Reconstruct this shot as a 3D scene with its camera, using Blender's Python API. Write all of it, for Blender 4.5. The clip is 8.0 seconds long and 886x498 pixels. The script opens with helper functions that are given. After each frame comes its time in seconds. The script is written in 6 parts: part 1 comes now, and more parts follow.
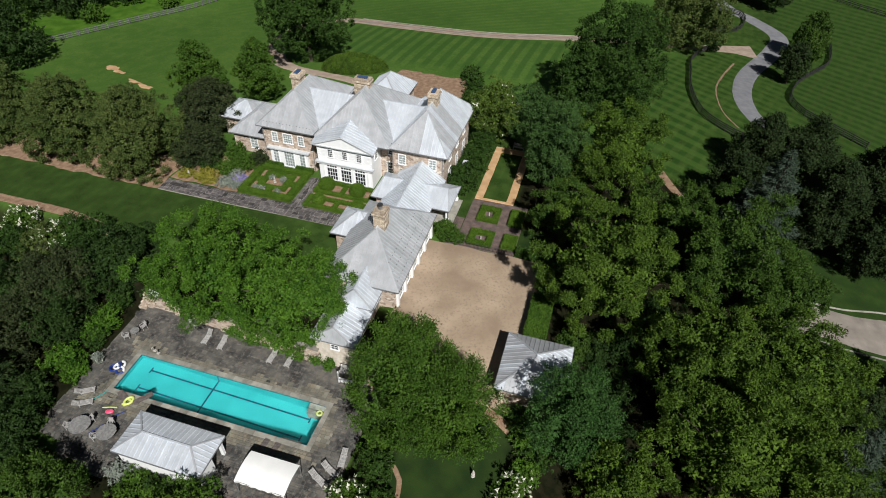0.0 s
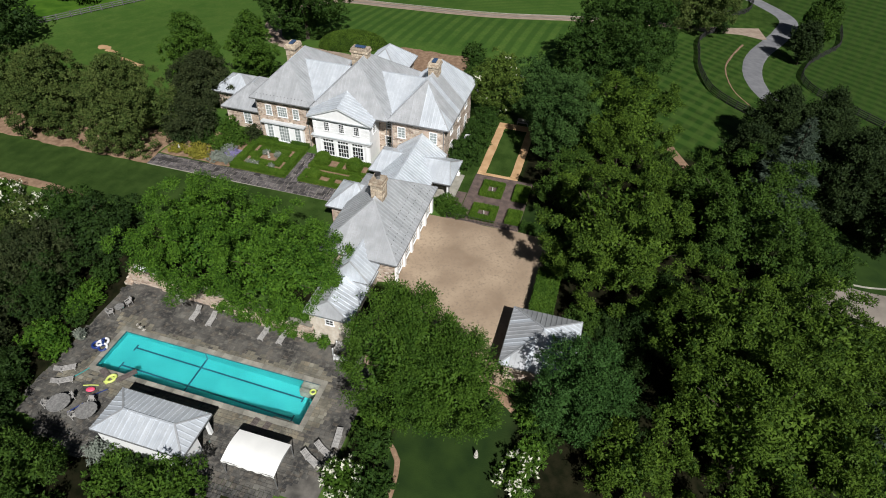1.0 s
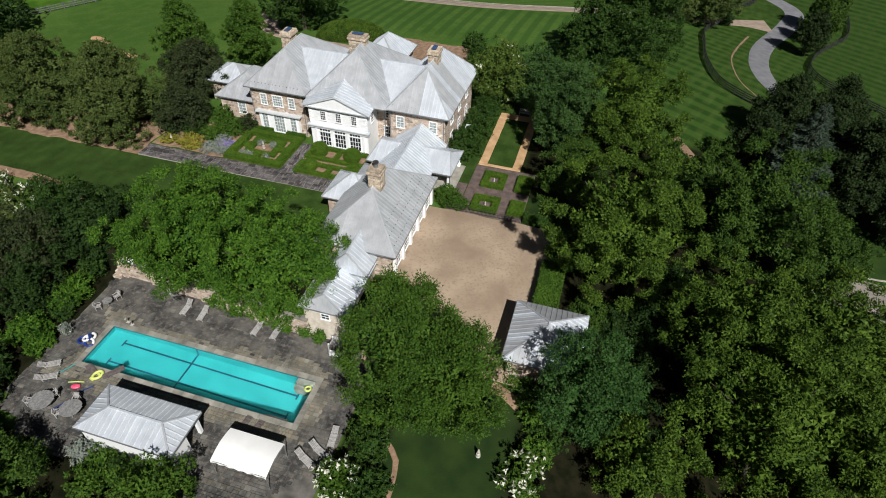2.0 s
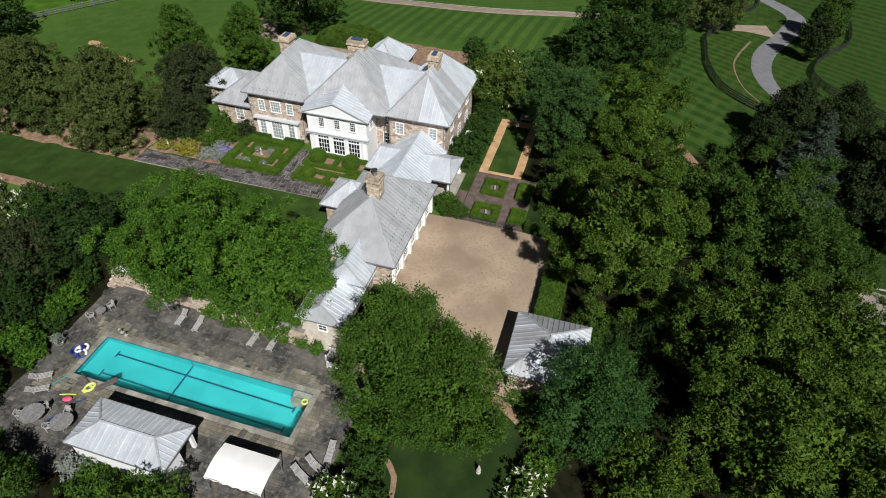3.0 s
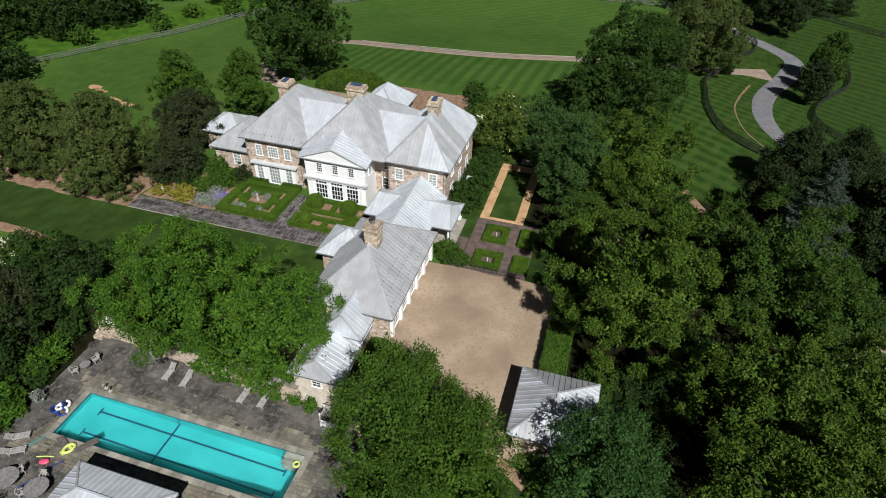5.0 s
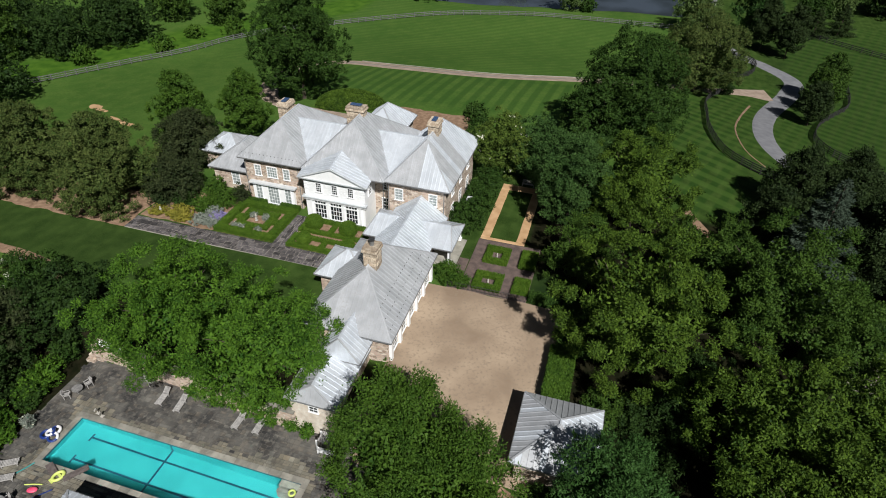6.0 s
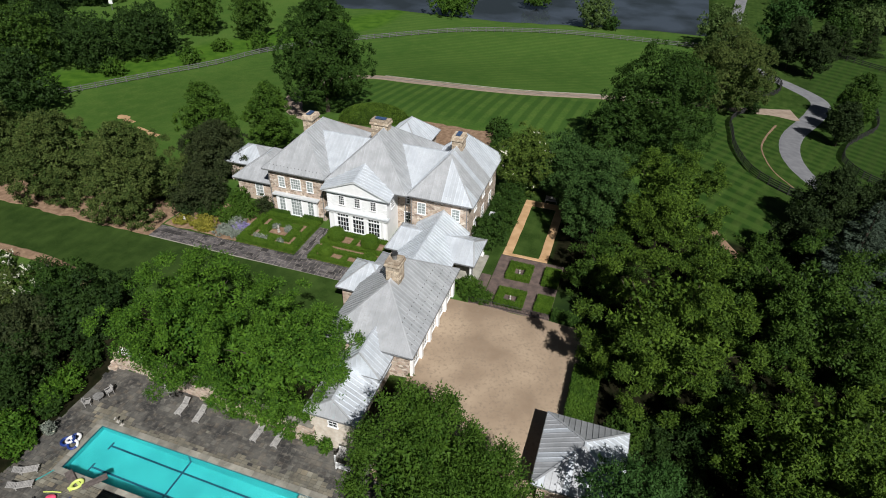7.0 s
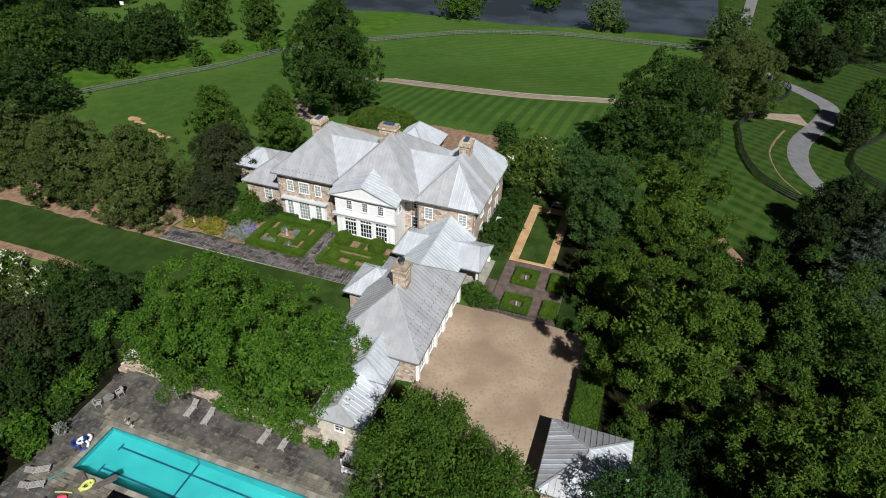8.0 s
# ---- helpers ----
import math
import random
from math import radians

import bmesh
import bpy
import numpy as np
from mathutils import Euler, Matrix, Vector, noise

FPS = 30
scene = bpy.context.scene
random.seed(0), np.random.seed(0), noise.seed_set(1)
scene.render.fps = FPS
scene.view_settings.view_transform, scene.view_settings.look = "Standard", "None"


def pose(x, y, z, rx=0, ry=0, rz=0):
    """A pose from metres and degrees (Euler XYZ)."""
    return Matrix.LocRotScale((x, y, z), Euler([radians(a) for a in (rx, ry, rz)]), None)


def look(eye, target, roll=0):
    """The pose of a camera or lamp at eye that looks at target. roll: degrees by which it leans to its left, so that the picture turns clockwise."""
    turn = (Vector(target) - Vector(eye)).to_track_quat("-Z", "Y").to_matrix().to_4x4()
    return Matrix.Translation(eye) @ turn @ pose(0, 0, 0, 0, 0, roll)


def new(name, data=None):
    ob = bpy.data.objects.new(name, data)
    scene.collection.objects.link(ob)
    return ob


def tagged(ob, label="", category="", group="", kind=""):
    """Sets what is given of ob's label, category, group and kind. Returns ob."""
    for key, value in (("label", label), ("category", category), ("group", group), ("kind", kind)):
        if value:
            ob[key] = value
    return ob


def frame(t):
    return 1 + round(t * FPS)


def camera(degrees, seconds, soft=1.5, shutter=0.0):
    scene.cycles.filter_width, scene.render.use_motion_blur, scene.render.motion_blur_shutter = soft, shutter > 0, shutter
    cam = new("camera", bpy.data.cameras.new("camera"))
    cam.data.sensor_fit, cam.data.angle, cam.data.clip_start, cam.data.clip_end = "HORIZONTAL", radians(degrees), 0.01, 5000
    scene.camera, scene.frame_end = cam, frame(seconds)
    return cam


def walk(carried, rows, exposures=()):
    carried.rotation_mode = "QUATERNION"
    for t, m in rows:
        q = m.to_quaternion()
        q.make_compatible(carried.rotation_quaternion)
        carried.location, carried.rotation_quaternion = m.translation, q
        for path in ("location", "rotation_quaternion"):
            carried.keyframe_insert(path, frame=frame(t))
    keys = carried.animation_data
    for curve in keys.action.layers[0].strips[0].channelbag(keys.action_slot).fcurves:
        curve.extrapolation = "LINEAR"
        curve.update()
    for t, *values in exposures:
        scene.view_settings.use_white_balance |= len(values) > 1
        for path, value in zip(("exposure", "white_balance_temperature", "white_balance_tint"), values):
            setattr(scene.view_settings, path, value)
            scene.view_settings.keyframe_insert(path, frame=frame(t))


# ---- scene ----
cam = camera(72.9, 8.0, 1.0)
PATH = [
    (0, (43.794, -31.312, 55.446), (43.4, -29.886, 54.101), 1.7),
    (0.5, (43.713, -31.073, 53.466), (43.318, -29.646, 52.121), 1.7),
    (1, (43.679, -30.722, 50.795), (43.283, -29.297, 49.448), 1.7),
    (1.5, (43.493, -30.117, 49.176), (43.099, -28.694, 47.827), 1.7),
    (3, (42.944, -28.31, 48.263), (42.548, -26.88, 46.923), 1.8),
    (3.5, (42.78, -27.664, 48.145), (42.377, -26.214, 46.828), 1.7),
    (4, (42.593, -27.087, 48.007), (42.183, -25.618, 46.713), 1.7),
    (4.5, (42.368, -26.483, 47.876), (41.953, -24.994, 46.607), 1.7),
    (6, (41.96, -25.022, 47.458), (41.526, -23.479, 46.262), 1.7),
    (6.5, (41.62, -24.841, 47.234), (41.181, -23.28, 46.064), 1.7),
    (7, (41.16, -24.827, 47.143), (40.665, -23.273, 45.986), 1.7),
    (7.5, (41.11, -24.795, 47.231), (40.595, -23.248, 46.073), 1.8),
    (8, (41.148, -24.856, 47.955), (40.632, -23.309, 46.796), 1.7),
]
walk(cam, [(t, look(eye, target, roll)) for t, eye, target, roll in PATH])

# ---------------------------------------------------------------- light
SUN_TO = Vector((0.50, -0.79, 0.97)).normalized()
world = bpy.data.worlds.new("sky")
scene.world = world
world.use_nodes = True
wn = world.node_tree.nodes
sky = wn.new("ShaderNodeTexSky")
sky.sky_type, sky.sun_disc = "NISHITA", False
sky.sun_elevation = math.asin(SUN_TO.z)
sky.sun_rotation = math.atan2(SUN_TO.x, SUN_TO.y)
wn["Background"].inputs["Strength"].default_value = 0.0145
world.node_tree.links.new(sky.outputs[0], wn["Background"].inputs["Color"])
sun_data = bpy.data.lights.new("sun", "SUN")
sun_data.energy, sun_data.angle, sun_data.color = 5.0, radians(0.6), (1.0, 0.97, 0.93)
sun = new("sun", sun_data)
sun.matrix_world = look(SUN_TO * 300, (0, 0, 0))
scene.view_settings.exposure = 0.10


# ---------------------------------------------------------------- materials
def material(name, c1, c2, scale=2.0, rough=0.8, bump=0.0, bump_scale=None, c3=None, fine=None, spread=0.0, island=0.0,
             metal=0.0, spec=0.5, contrast=(0.35, 0.65), detail=4.0, pieces=(), blend=0.36):
    """A surface with two scales of noise between c1 and c2, specks of c3, and a spread of value per object or per island; pieces: tones that the pieces take at random."""
    m = bpy.data.materials.new(name)
    m.use_nodes = True
    nt = m.node_tree
    n, link = nt.nodes, nt.links.new
    b = n["Principled BSDF"]
    b.inputs["Roughness"].default_value, b.inputs["Metallic"].default_value = rough, metal
    b.inputs["Specular IOR Level"].default_value = spec
    geo = n.new("ShaderNodeNewGeometry")
    tex = n.new("ShaderNodeTexNoise")
    tex.inputs["Scale"].default_value, tex.inputs["Detail"].default_value = scale, detail
    link(geo.outputs["Position"], tex.inputs["Vector"])
    ramp = n.new("ShaderNodeValToRGB")
    ramp.color_ramp.elements[0].position, ramp.color_ramp.elements[1].position = contrast
    ramp.color_ramp.elements[0].color, ramp.color_ramp.elements[1].color = (*c1, 1), (*c2, 1)
    link(tex.outputs["Fac"], ramp.inputs[0])
    out = ramp.outputs[0]
    tex2 = n.new("ShaderNodeTexNoise")
    tex2.inputs["Scale"].default_value = fine or scale * 9
    tex2.inputs["Detail"].default_value = 3
    link(geo.outputs["Position"], tex2.inputs["Vector"])
    if c3:
        r2 = n.new("ShaderNodeValToRGB")
        r2.color_ramp.elements[0].position, r2.color_ramp.elements[1].position = 0.5, 0.72
        link(tex2.outputs["Fac"], r2.inputs[0])
        mix = n.new("ShaderNodeMixRGB")
        link(r2.outputs[0], mix.inputs[0])
        link(out, mix.inputs[1])
        mix.inputs[2].default_value = (*c3, 1)
        out = mix.outputs[0]
    if pieces:
        pr = n.new("ShaderNodeValToRGB")
        for k, c in enumerate(pieces):
            el = pr.color_ramp.elements[k] if k < 2 else pr.color_ramp.elements.new(k / (len(pieces) - 1))
            el.position, el.color = k / (len(pieces) - 1), (*c, 1)
        if island:
            link(geo.outputs["Random Per Island"], pr.inputs[0])
        else:
            link(n.new("ShaderNodeObjectInfo").outputs["Random"], pr.inputs[0])
        pm = n.new("ShaderNodeMixRGB")
        pm.inputs[0].default_value = blend
        link(out, pm.inputs[1])
        link(pr.outputs[0], pm.inputs[2])
        out = pm.outputs[0]
    amount = max(spread, island)
    if amount:
        if island:
            rnd = geo.outputs["Random Per Island"]
        else:
            rnd = n.new("ShaderNodeObjectInfo").outputs["Random"]
        mr = n.new("ShaderNodeMapRange")
        mr.inputs["To Min"].default_value, mr.inputs["To Max"].default_value = 1 - amount, 1 + amount
        link(rnd, mr.inputs["Value"])
        mul = n.new("ShaderNodeVectorMath")
        mul.operation = "SCALE"
        link(out, mul.inputs[0])
        link(mr.outputs[0], mul.inputs["Scale"])
        out = mul.outputs[0]
    link(out, b.inputs["Base Color"])
    if bump:
        t3 = tex2
        if bump_scale:
            t3 = n.new("ShaderNodeTexNoise")
            t3.inputs["Scale"].default_value = bump_scale
            link(geo.outputs["Position"], t3.inputs["Vector"])
        bp = n.new("ShaderNodeBump")
        bp.inputs["Strength"].default_value, bp.inputs["Distance"].default_value = 1.0, bump
        link(t3.outputs["Fac"], bp.inputs["Height"])
        link(bp.outputs[0], b.inputs["Normal"])
    return m


def leaf_material(name, c1, c2, through_light=0.12, island=0.34, rough=0.65):
    """Leaves: each one its own tone, a large-scale drift over the crown, and some light through the blade."""
    m = bpy.data.materials.new(name)
    m.use_nodes = True
    nt = m.node_tree
    n, link = nt.nodes, nt.links.new
    b = n["Principled BSDF"]
    b.inputs["Roughness"].default_value = rough
    b.inputs["Specular IOR Level"].default_value = 0.12
    geo = n.new("ShaderNodeNewGeometry")
    total = None
    for scale, detail, weight in ((0.22, 2, 0.45), (1.1, 3, 0.55)):
        tex = n.new("ShaderNodeTexNoise")
        tex.inputs["Scale"].default_value, tex.inputs["Detail"].default_value = scale, detail
        link(geo.outputs["Position"], tex.inputs["Vector"])
        add = n.new("ShaderNodeMath")
        add.operation = "MULTIPLY_ADD"
        link(tex.outputs["Fac"], add.inputs[0])
        add.inputs[1].default_value = weight
        if total is not None:
            link(total, add.inputs[2])
        else:
            add.inputs[2].default_value = -island / 2
        total = add.outputs[0]
    add = n.new("ShaderNodeMath")
    add.operation = "MULTIPLY_ADD"
    link(geo.outputs["Random Per Island"], add.inputs[0])
    add.inputs[1].default_value = island
    link(total, add.inputs[2])
    ramp = n.new("ShaderNodeValToRGB")
    ramp.color_ramp.elements[0].position, ramp.color_ramp.elements[1].position = 0.22, 0.74
    ramp.color_ramp.elements[0].color, ramp.color_ramp.elements[1].color = (*c1, 1), (*c2, 1)
    link(add.outputs[0], ramp.inputs[0])
    link(ramp.outputs[0], b.inputs["Base Color"])
    tr = n.new("ShaderNodeBsdfTranslucent")
    link(ramp.outputs[0], tr.inputs["Color"])
    mix = n.new("ShaderNodeMixShader")
    mix.inputs[0].default_value = through_light
    link(b.outputs[0], mix.inputs[1])
    link(tr.outputs[0], mix.inputs[2])
    link(mix.outputs[0], n["Material Output"].inputs["Surface"])
    return m




def rubble(name, scale=2.6):
    """Rubble walling: stones of many tans with pale mortar between, slightly proud of it."""
    m = material(name, (0.30, 0.22, 0.16), (0.60, 0.50, 0.40), 1.1, 0.9)
    nt = m.node_tree
    n, link = nt.nodes, nt.links.new
    b = n["Principled BSDF"]
    geo = n.new("ShaderNodeNewGeometry")
    mp = n.new("ShaderNodeMapping")
    mp.inputs["Scale"].default_value = (1, 1, 1.7)
    link(geo.outputs["Position"], mp.inputs["Vector"])
    cell = n.new("ShaderNodeTexVoronoi")
    edge = n.new("ShaderNodeTexVoronoi")
    edge.feature = "DISTANCE_TO_EDGE"
    for v in (cell, edge):
        v.inputs["Scale"].default_value = scale
        link(mp.outputs[0], v.inputs["Vector"])
    sep = n.new("ShaderNodeSeparateColor")
    link(cell.outputs["Color"], sep.inputs[0])
    ramp = n.new("ShaderNodeValToRGB")
    ramp.color_ramp.elements[0].color, ramp.color_ramp.elements[1].color = (0.25, 0.19, 0.155, 1), (0.74, 0.67, 0.58, 1)
    for pos, c in ((0.3, (0.46, 0.35, 0.27, 1)), (0.55, (0.59, 0.49, 0.39, 1)), (0.75, (0.52, 0.38, 0.31, 1))):
        ramp.color_ramp.elements.new(pos).color = c
    link(sep.outputs[0], ramp.inputs[0])
    joint = n.new("ShaderNodeMapRange")
    joint.inputs["From Min"].default_value, joint.inputs["From Max"].default_value = 0.02, 0.07
    link(edge.outputs["Distance"], joint.inputs["Value"])
    mix = n.new("ShaderNodeMixRGB")
    link(joint.outputs[0], mix.inputs[0])
    mix.inputs[1].default_value = (0.52, 0.47, 0.40, 1)
    link(ramp.outputs[0], mix.inputs[2])
    link(mix.outputs[0], b.inputs["Base Color"])
    bp = n.new("ShaderNodeBump")
    bp.inputs["Strength"].default_value, bp.inputs["Distance"].default_value = 1.0, 0.03
    link(joint.outputs[0], bp.inputs["Height"])
    link(bp.outputs[0], b.inputs["Normal"])
    return m


STONE = rubble("rubble_stone")
PALE_STONE = material("limewashed_stone", (0.52, 0.46, 0.38), (0.72, 0.67, 0.59), 1.6, 0.9, 0.02, 5, (0.60, 0.50, 0.40), 4)
CHIMNEY_STONE = material("chimney_stone", (0.38, 0.30, 0.22), (0.60, 0.52, 0.41), 2.5, 0.9, 0.02, 6, (0.26, 0.20, 0.15), 6, spread=0.32)
WHITE = material("white_paint", (0.85, 0.875, 0.89), (0.91, 0.925, 0.935), 1.5, 0.5)
TRIM = material("grey_trim_paint", (0.50, 0.54, 0.57), (0.60, 0.63, 0.65), 2.0, 0.5)
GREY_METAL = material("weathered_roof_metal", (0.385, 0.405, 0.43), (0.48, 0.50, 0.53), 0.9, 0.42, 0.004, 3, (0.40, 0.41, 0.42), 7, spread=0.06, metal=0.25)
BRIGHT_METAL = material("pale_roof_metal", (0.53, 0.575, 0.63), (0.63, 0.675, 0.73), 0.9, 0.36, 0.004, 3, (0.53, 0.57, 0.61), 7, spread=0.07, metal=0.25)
DARK_METAL = material("dark_metal", (0.03, 0.03, 0.032), (0.06, 0.06, 0.06), 4, 0.5)
GUTTER = material("zinc_gutter", (0.22, 0.23, 0.24), (0.32, 0.33, 0.34), 3, 0.45, metal=0.5)
FLUE_BLUE = material("blue_slate_cap", (0.03, 0.06, 0.13), (0.06, 0.11, 0.22), 4, 0.35)
# curtains behind glass, with the bay's pale reflection mixed into the base colour
CURTAIN_REFLECT_GLASS = material("curtained_reflecting_glass", (0.22, 0.26, 0.26), (0.36, 0.40, 0.40), 1.0, 0.1, spec=0.8)
GLASS = material("window_glass", (0.012, 0.016, 0.02), (0.03, 0.036, 0.04), 1.2, 0.06, spec=0.8)
BARK = material("bark", (0.035, 0.028, 0.021), (0.085, 0.068, 0.05), 5, 0.95, 0.03, 14)
MULCH = material("mulch", (0.17, 0.105, 0.065), (0.30, 0.20, 0.13), 1.5, 0.95, 0.02, 12, (0.20, 0.13, 0.08), 9)
GRAVEL = material("pea_gravel", (0.245, 0.180, 0.125), (0.410, 0.318, 0.228), 0.22, 0.95, 0.02, 25, (0.265, 0.205, 0.148), 3.2, contrast=(0.33, 0.67), detail=9)
DRIVE = material("gravel_drive", (0.25, 0.19, 0.145), (0.37, 0.29, 0.23), 0.7, 0.95, 0.01, 20, (0.30, 0.25, 0.20), 5)
LANE_GRAVEL = material("grey_lane_gravel", (0.17, 0.15, 0.13), (0.26, 0.23, 0.20), 0.5, 0.95, 0.01, 20, (0.21, 0.185, 0.16), 4)
ASPHALT = material("asphalt", (0.15, 0.155, 0.17), (0.20, 0.205, 0.22), 0.6, 0.85, 0.004, 40)
BRICK = material("brick_path", (0.075, 0.056, 0.050), (0.15, 0.108, 0.094), 1.2, 0.9, 0.008, 12, (0.12, 0.09, 0.08), 9)
CLAY_PATH = material("clay_path", (0.42, 0.26, 0.13), (0.55, 0.36, 0.20), 0.8, 0.95, 0.01, 20)
FLAG_TONES = ((0.040, 0.040, 0.041), (0.105, 0.102, 0.098), (0.060, 0.060, 0.059), (0.15, 0.125, 0.098), (0.076, 0.077, 0.074), (0.050, 0.050, 0.050), (0.17, 0.168, 0.15))
WARM_TONES = ((0.105, 0.103, 0.088), (0.235, 0.22, 0.17), (0.16, 0.165, 0.14), (0.26, 0.215, 0.145), (0.08, 0.08, 0.07), (0.245, 0.25, 0.215))
FLAG = material("flagstone", (0.018, 0.018, 0.019), (0.145, 0.139, 0.124), 0.42, 0.75, 0.01, 9, (0.19, 0.175, 0.150), 2.6, spread=0.15, pieces=FLAG_TONES, detail=9, contrast=(0.40, 0.62))
FLAG_JOINED = material("flagstone_field", (0.018, 0.018, 0.019), (0.145, 0.139, 0.124), 0.42, 0.75, 0.01, 9, (0.19, 0.175, 0.150), 2.6, island=0.15, pieces=FLAG_TONES, detail=9, contrast=(0.40, 0.62))
WARM_FLAG = material("buff_flagstone", (0.06, 0.058, 0.050), (0.26, 0.235, 0.18), 0.5, 0.8, 0.01, 9, (0.21, 0.195, 0.15), 2.2, spread=0.15, pieces=WARM_TONES, detail=9)
WARM_JOINED = material("buff_flagstone_field", (0.06, 0.058, 0.050), (0.26, 0.235, 0.18), 0.5, 0.8, 0.01, 9, (0.21, 0.195, 0.15), 2.2, island=0.15, pieces=WARM_TONES, detail=9)
SLATE = material("dark_flagstone", (0.032, 0.031, 0.035), (0.105, 0.096, 0.098), 1.3, 0.85, 0.008, 9, (0.15, 0.132, 0.122), 4.0, spread=0.6)
JOINT = material("joint_sand", (0.06, 0.057, 0.052), (0.16, 0.150, 0.135), 0.8, 0.95)
COPING = material("coping_stone", (0.165, 0.160, 0.138), (0.31, 0.298, 0.258), 0.8, 0.85, 0.006, 10, (0.25, 0.245, 0.212), 3, spread=0.25, detail=7)
POOL_SHELL = material("pool_plaster", (0.010, 0.265, 0.275), (0.020, 0.33, 0.34), 0.3, 0.7)
POOL_LINE = material("pool_line_tile", (0.005, 0.05, 0.09), (0.01, 0.07, 0.11), 2, 0.4)
PALE_JOINT = material("pale_mortar", (0.30, 0.28, 0.25), (0.40, 0.37, 0.33), 2.0, 0.95)
TEAK = material("grey_teak", (0.31, 0.305, 0.30), (0.44, 0.43, 0.42), 5, 0.8, spread=0.12)
BOARD = material("brown_board", (0.085, 0.070, 0.066), (0.14, 0.118, 0.112), 4, 0.7)
CANVAS = material("white_canvas", (0.79, 0.80, 0.79), (0.85, 0.86, 0.85), 0.8, 0.8)
BLACK_WOOD = material("black_fence_paint", (0.012, 0.012, 0.013), (0.03, 0.03, 0.03), 3, 0.7)
GREY_WOOD = material("grey_fence_wood", (0.075, 0.077, 0.080), (0.17, 0.17, 0.175), 3, 0.85, spread=0.2)
MARBLE = material("pale_stone", (0.36, 0.34, 0.31), (0.52, 0.50, 0.46), 5, 0.7)
BLUE_FOAM = material("blue_vinyl", (0.01, 0.03, 0.16), (0.02, 0.05, 0.24), 3, 0.35)
WHITE_FOAM = material("white_vinyl", (0.75, 0.76, 0.78), (0.82, 0.82, 0.83), 3, 0.35)
YELLOW = material("yellow_vinyl", (0.55, 0.66, 0.14), (0.66, 0.76, 0.22), 3, 0.4)
PINK = material("pink_vinyl", (0.75, 0.07, 0.16), (0.80, 0.12, 0.22), 3, 0.4)
SLAT_GREY = material("dark_grey_teak", (0.15, 0.15, 0.15), (0.24, 0.238, 0.235), 5, 0.8, spread=0.12)
TEAL = material("teal_foam", (0.02, 0.25, 0.26), (0.04, 0.32, 0.33), 3, 0.6)

LEAF_LOCUST = leaf_material("locust_leaf", (0.014, 0.050, 0.006), (0.092, 0.192, 0.019))
LEAF_HORNBEAM = leaf_material("hornbeam_leaf", (0.013, 0.044, 0.006), (0.078, 0.150, 0.018), island=0.2)
LEAF_MAPLE = leaf_material("maple_leaf", (0.011, 0.034, 0.005), (0.098, 0.168, 0.020))
LEAF_DARK = leaf_material("dark_leaf", (0.011, 0.034, 0.006), (0.044, 0.090, 0.015))
LEAF_OAK = leaf_material("oak_leaf", (0.012, 0.036, 0.006), (0.062, 0.118, 0.017))
LEAF_CEDAR = leaf_material("cedar_needle", (0.009, 0.021, 0.007), (0.034, 0.056, 0.016), 0.06)
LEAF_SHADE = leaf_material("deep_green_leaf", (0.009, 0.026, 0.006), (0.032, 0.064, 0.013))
LEAF_OLIVE = leaf_material("olive_leaf", (0.026, 0.056, 0.012), (0.098, 0.128, 0.034))
LEAF_SILVER = leaf_material("blue_green_leaf", (0.020, 0.054, 0.013), (0.062, 0.122, 0.030))
LEAF_MAGNOLIA = leaf_material("magnolia_leaf", (0.022, 0.050, 0.008), (0.110, 0.165, 0.028))
LEAF_TEAL = leaf_material("teal_leaf", (0.013, 0.042, 0.009), (0.050, 0.114, 0.026))
LEAF_PLUM = leaf_material("plum_leaf", (0.014, 0.026, 0.009), (0.050, 0.064, 0.024))
LEAF_SPRUCE = leaf_material("spruce_needle", (0.012, 0.028, 0.009), (0.036, 0.058, 0.017), 0.06)
LEAF_BLUE = leaf_material("blue_spruce_needle", (0.022, 0.040, 0.026), (0.066, 0.092, 0.064), 0.06)
LEAF_BOX = leaf_material("boxwood_leaf", (0.034, 0.084, 0.008), (0.092, 0.165, 0.017))
LEAF_BRIGHT = leaf_material("bright_shrub_leaf", (0.047, 0.112, 0.012), (0.095, 0.185, 0.024))
LEAF_WILLOW = leaf_material("willow_leaf", (0.043, 0.082, 0.022), (0.095, 0.146, 0.043))
LEAF_YELLOW = leaf_material("golden_leaf", (0.12, 0.14, 0.02), (0.30, 0.26, 0.045))
LEAF_SAGE = leaf_material("sage_leaf", (0.13, 0.16, 0.13), (0.26, 0.29, 0.25))
PETAL_WHITE = leaf_material("white_petal", (0.50, 0.52, 0.40), (0.72, 0.72, 0.62), 0.1)
PETAL_LILAC = leaf_material("lilac_petal", (0.18, 0.16, 0.34), (0.30, 0.27, 0.48), 0.1)


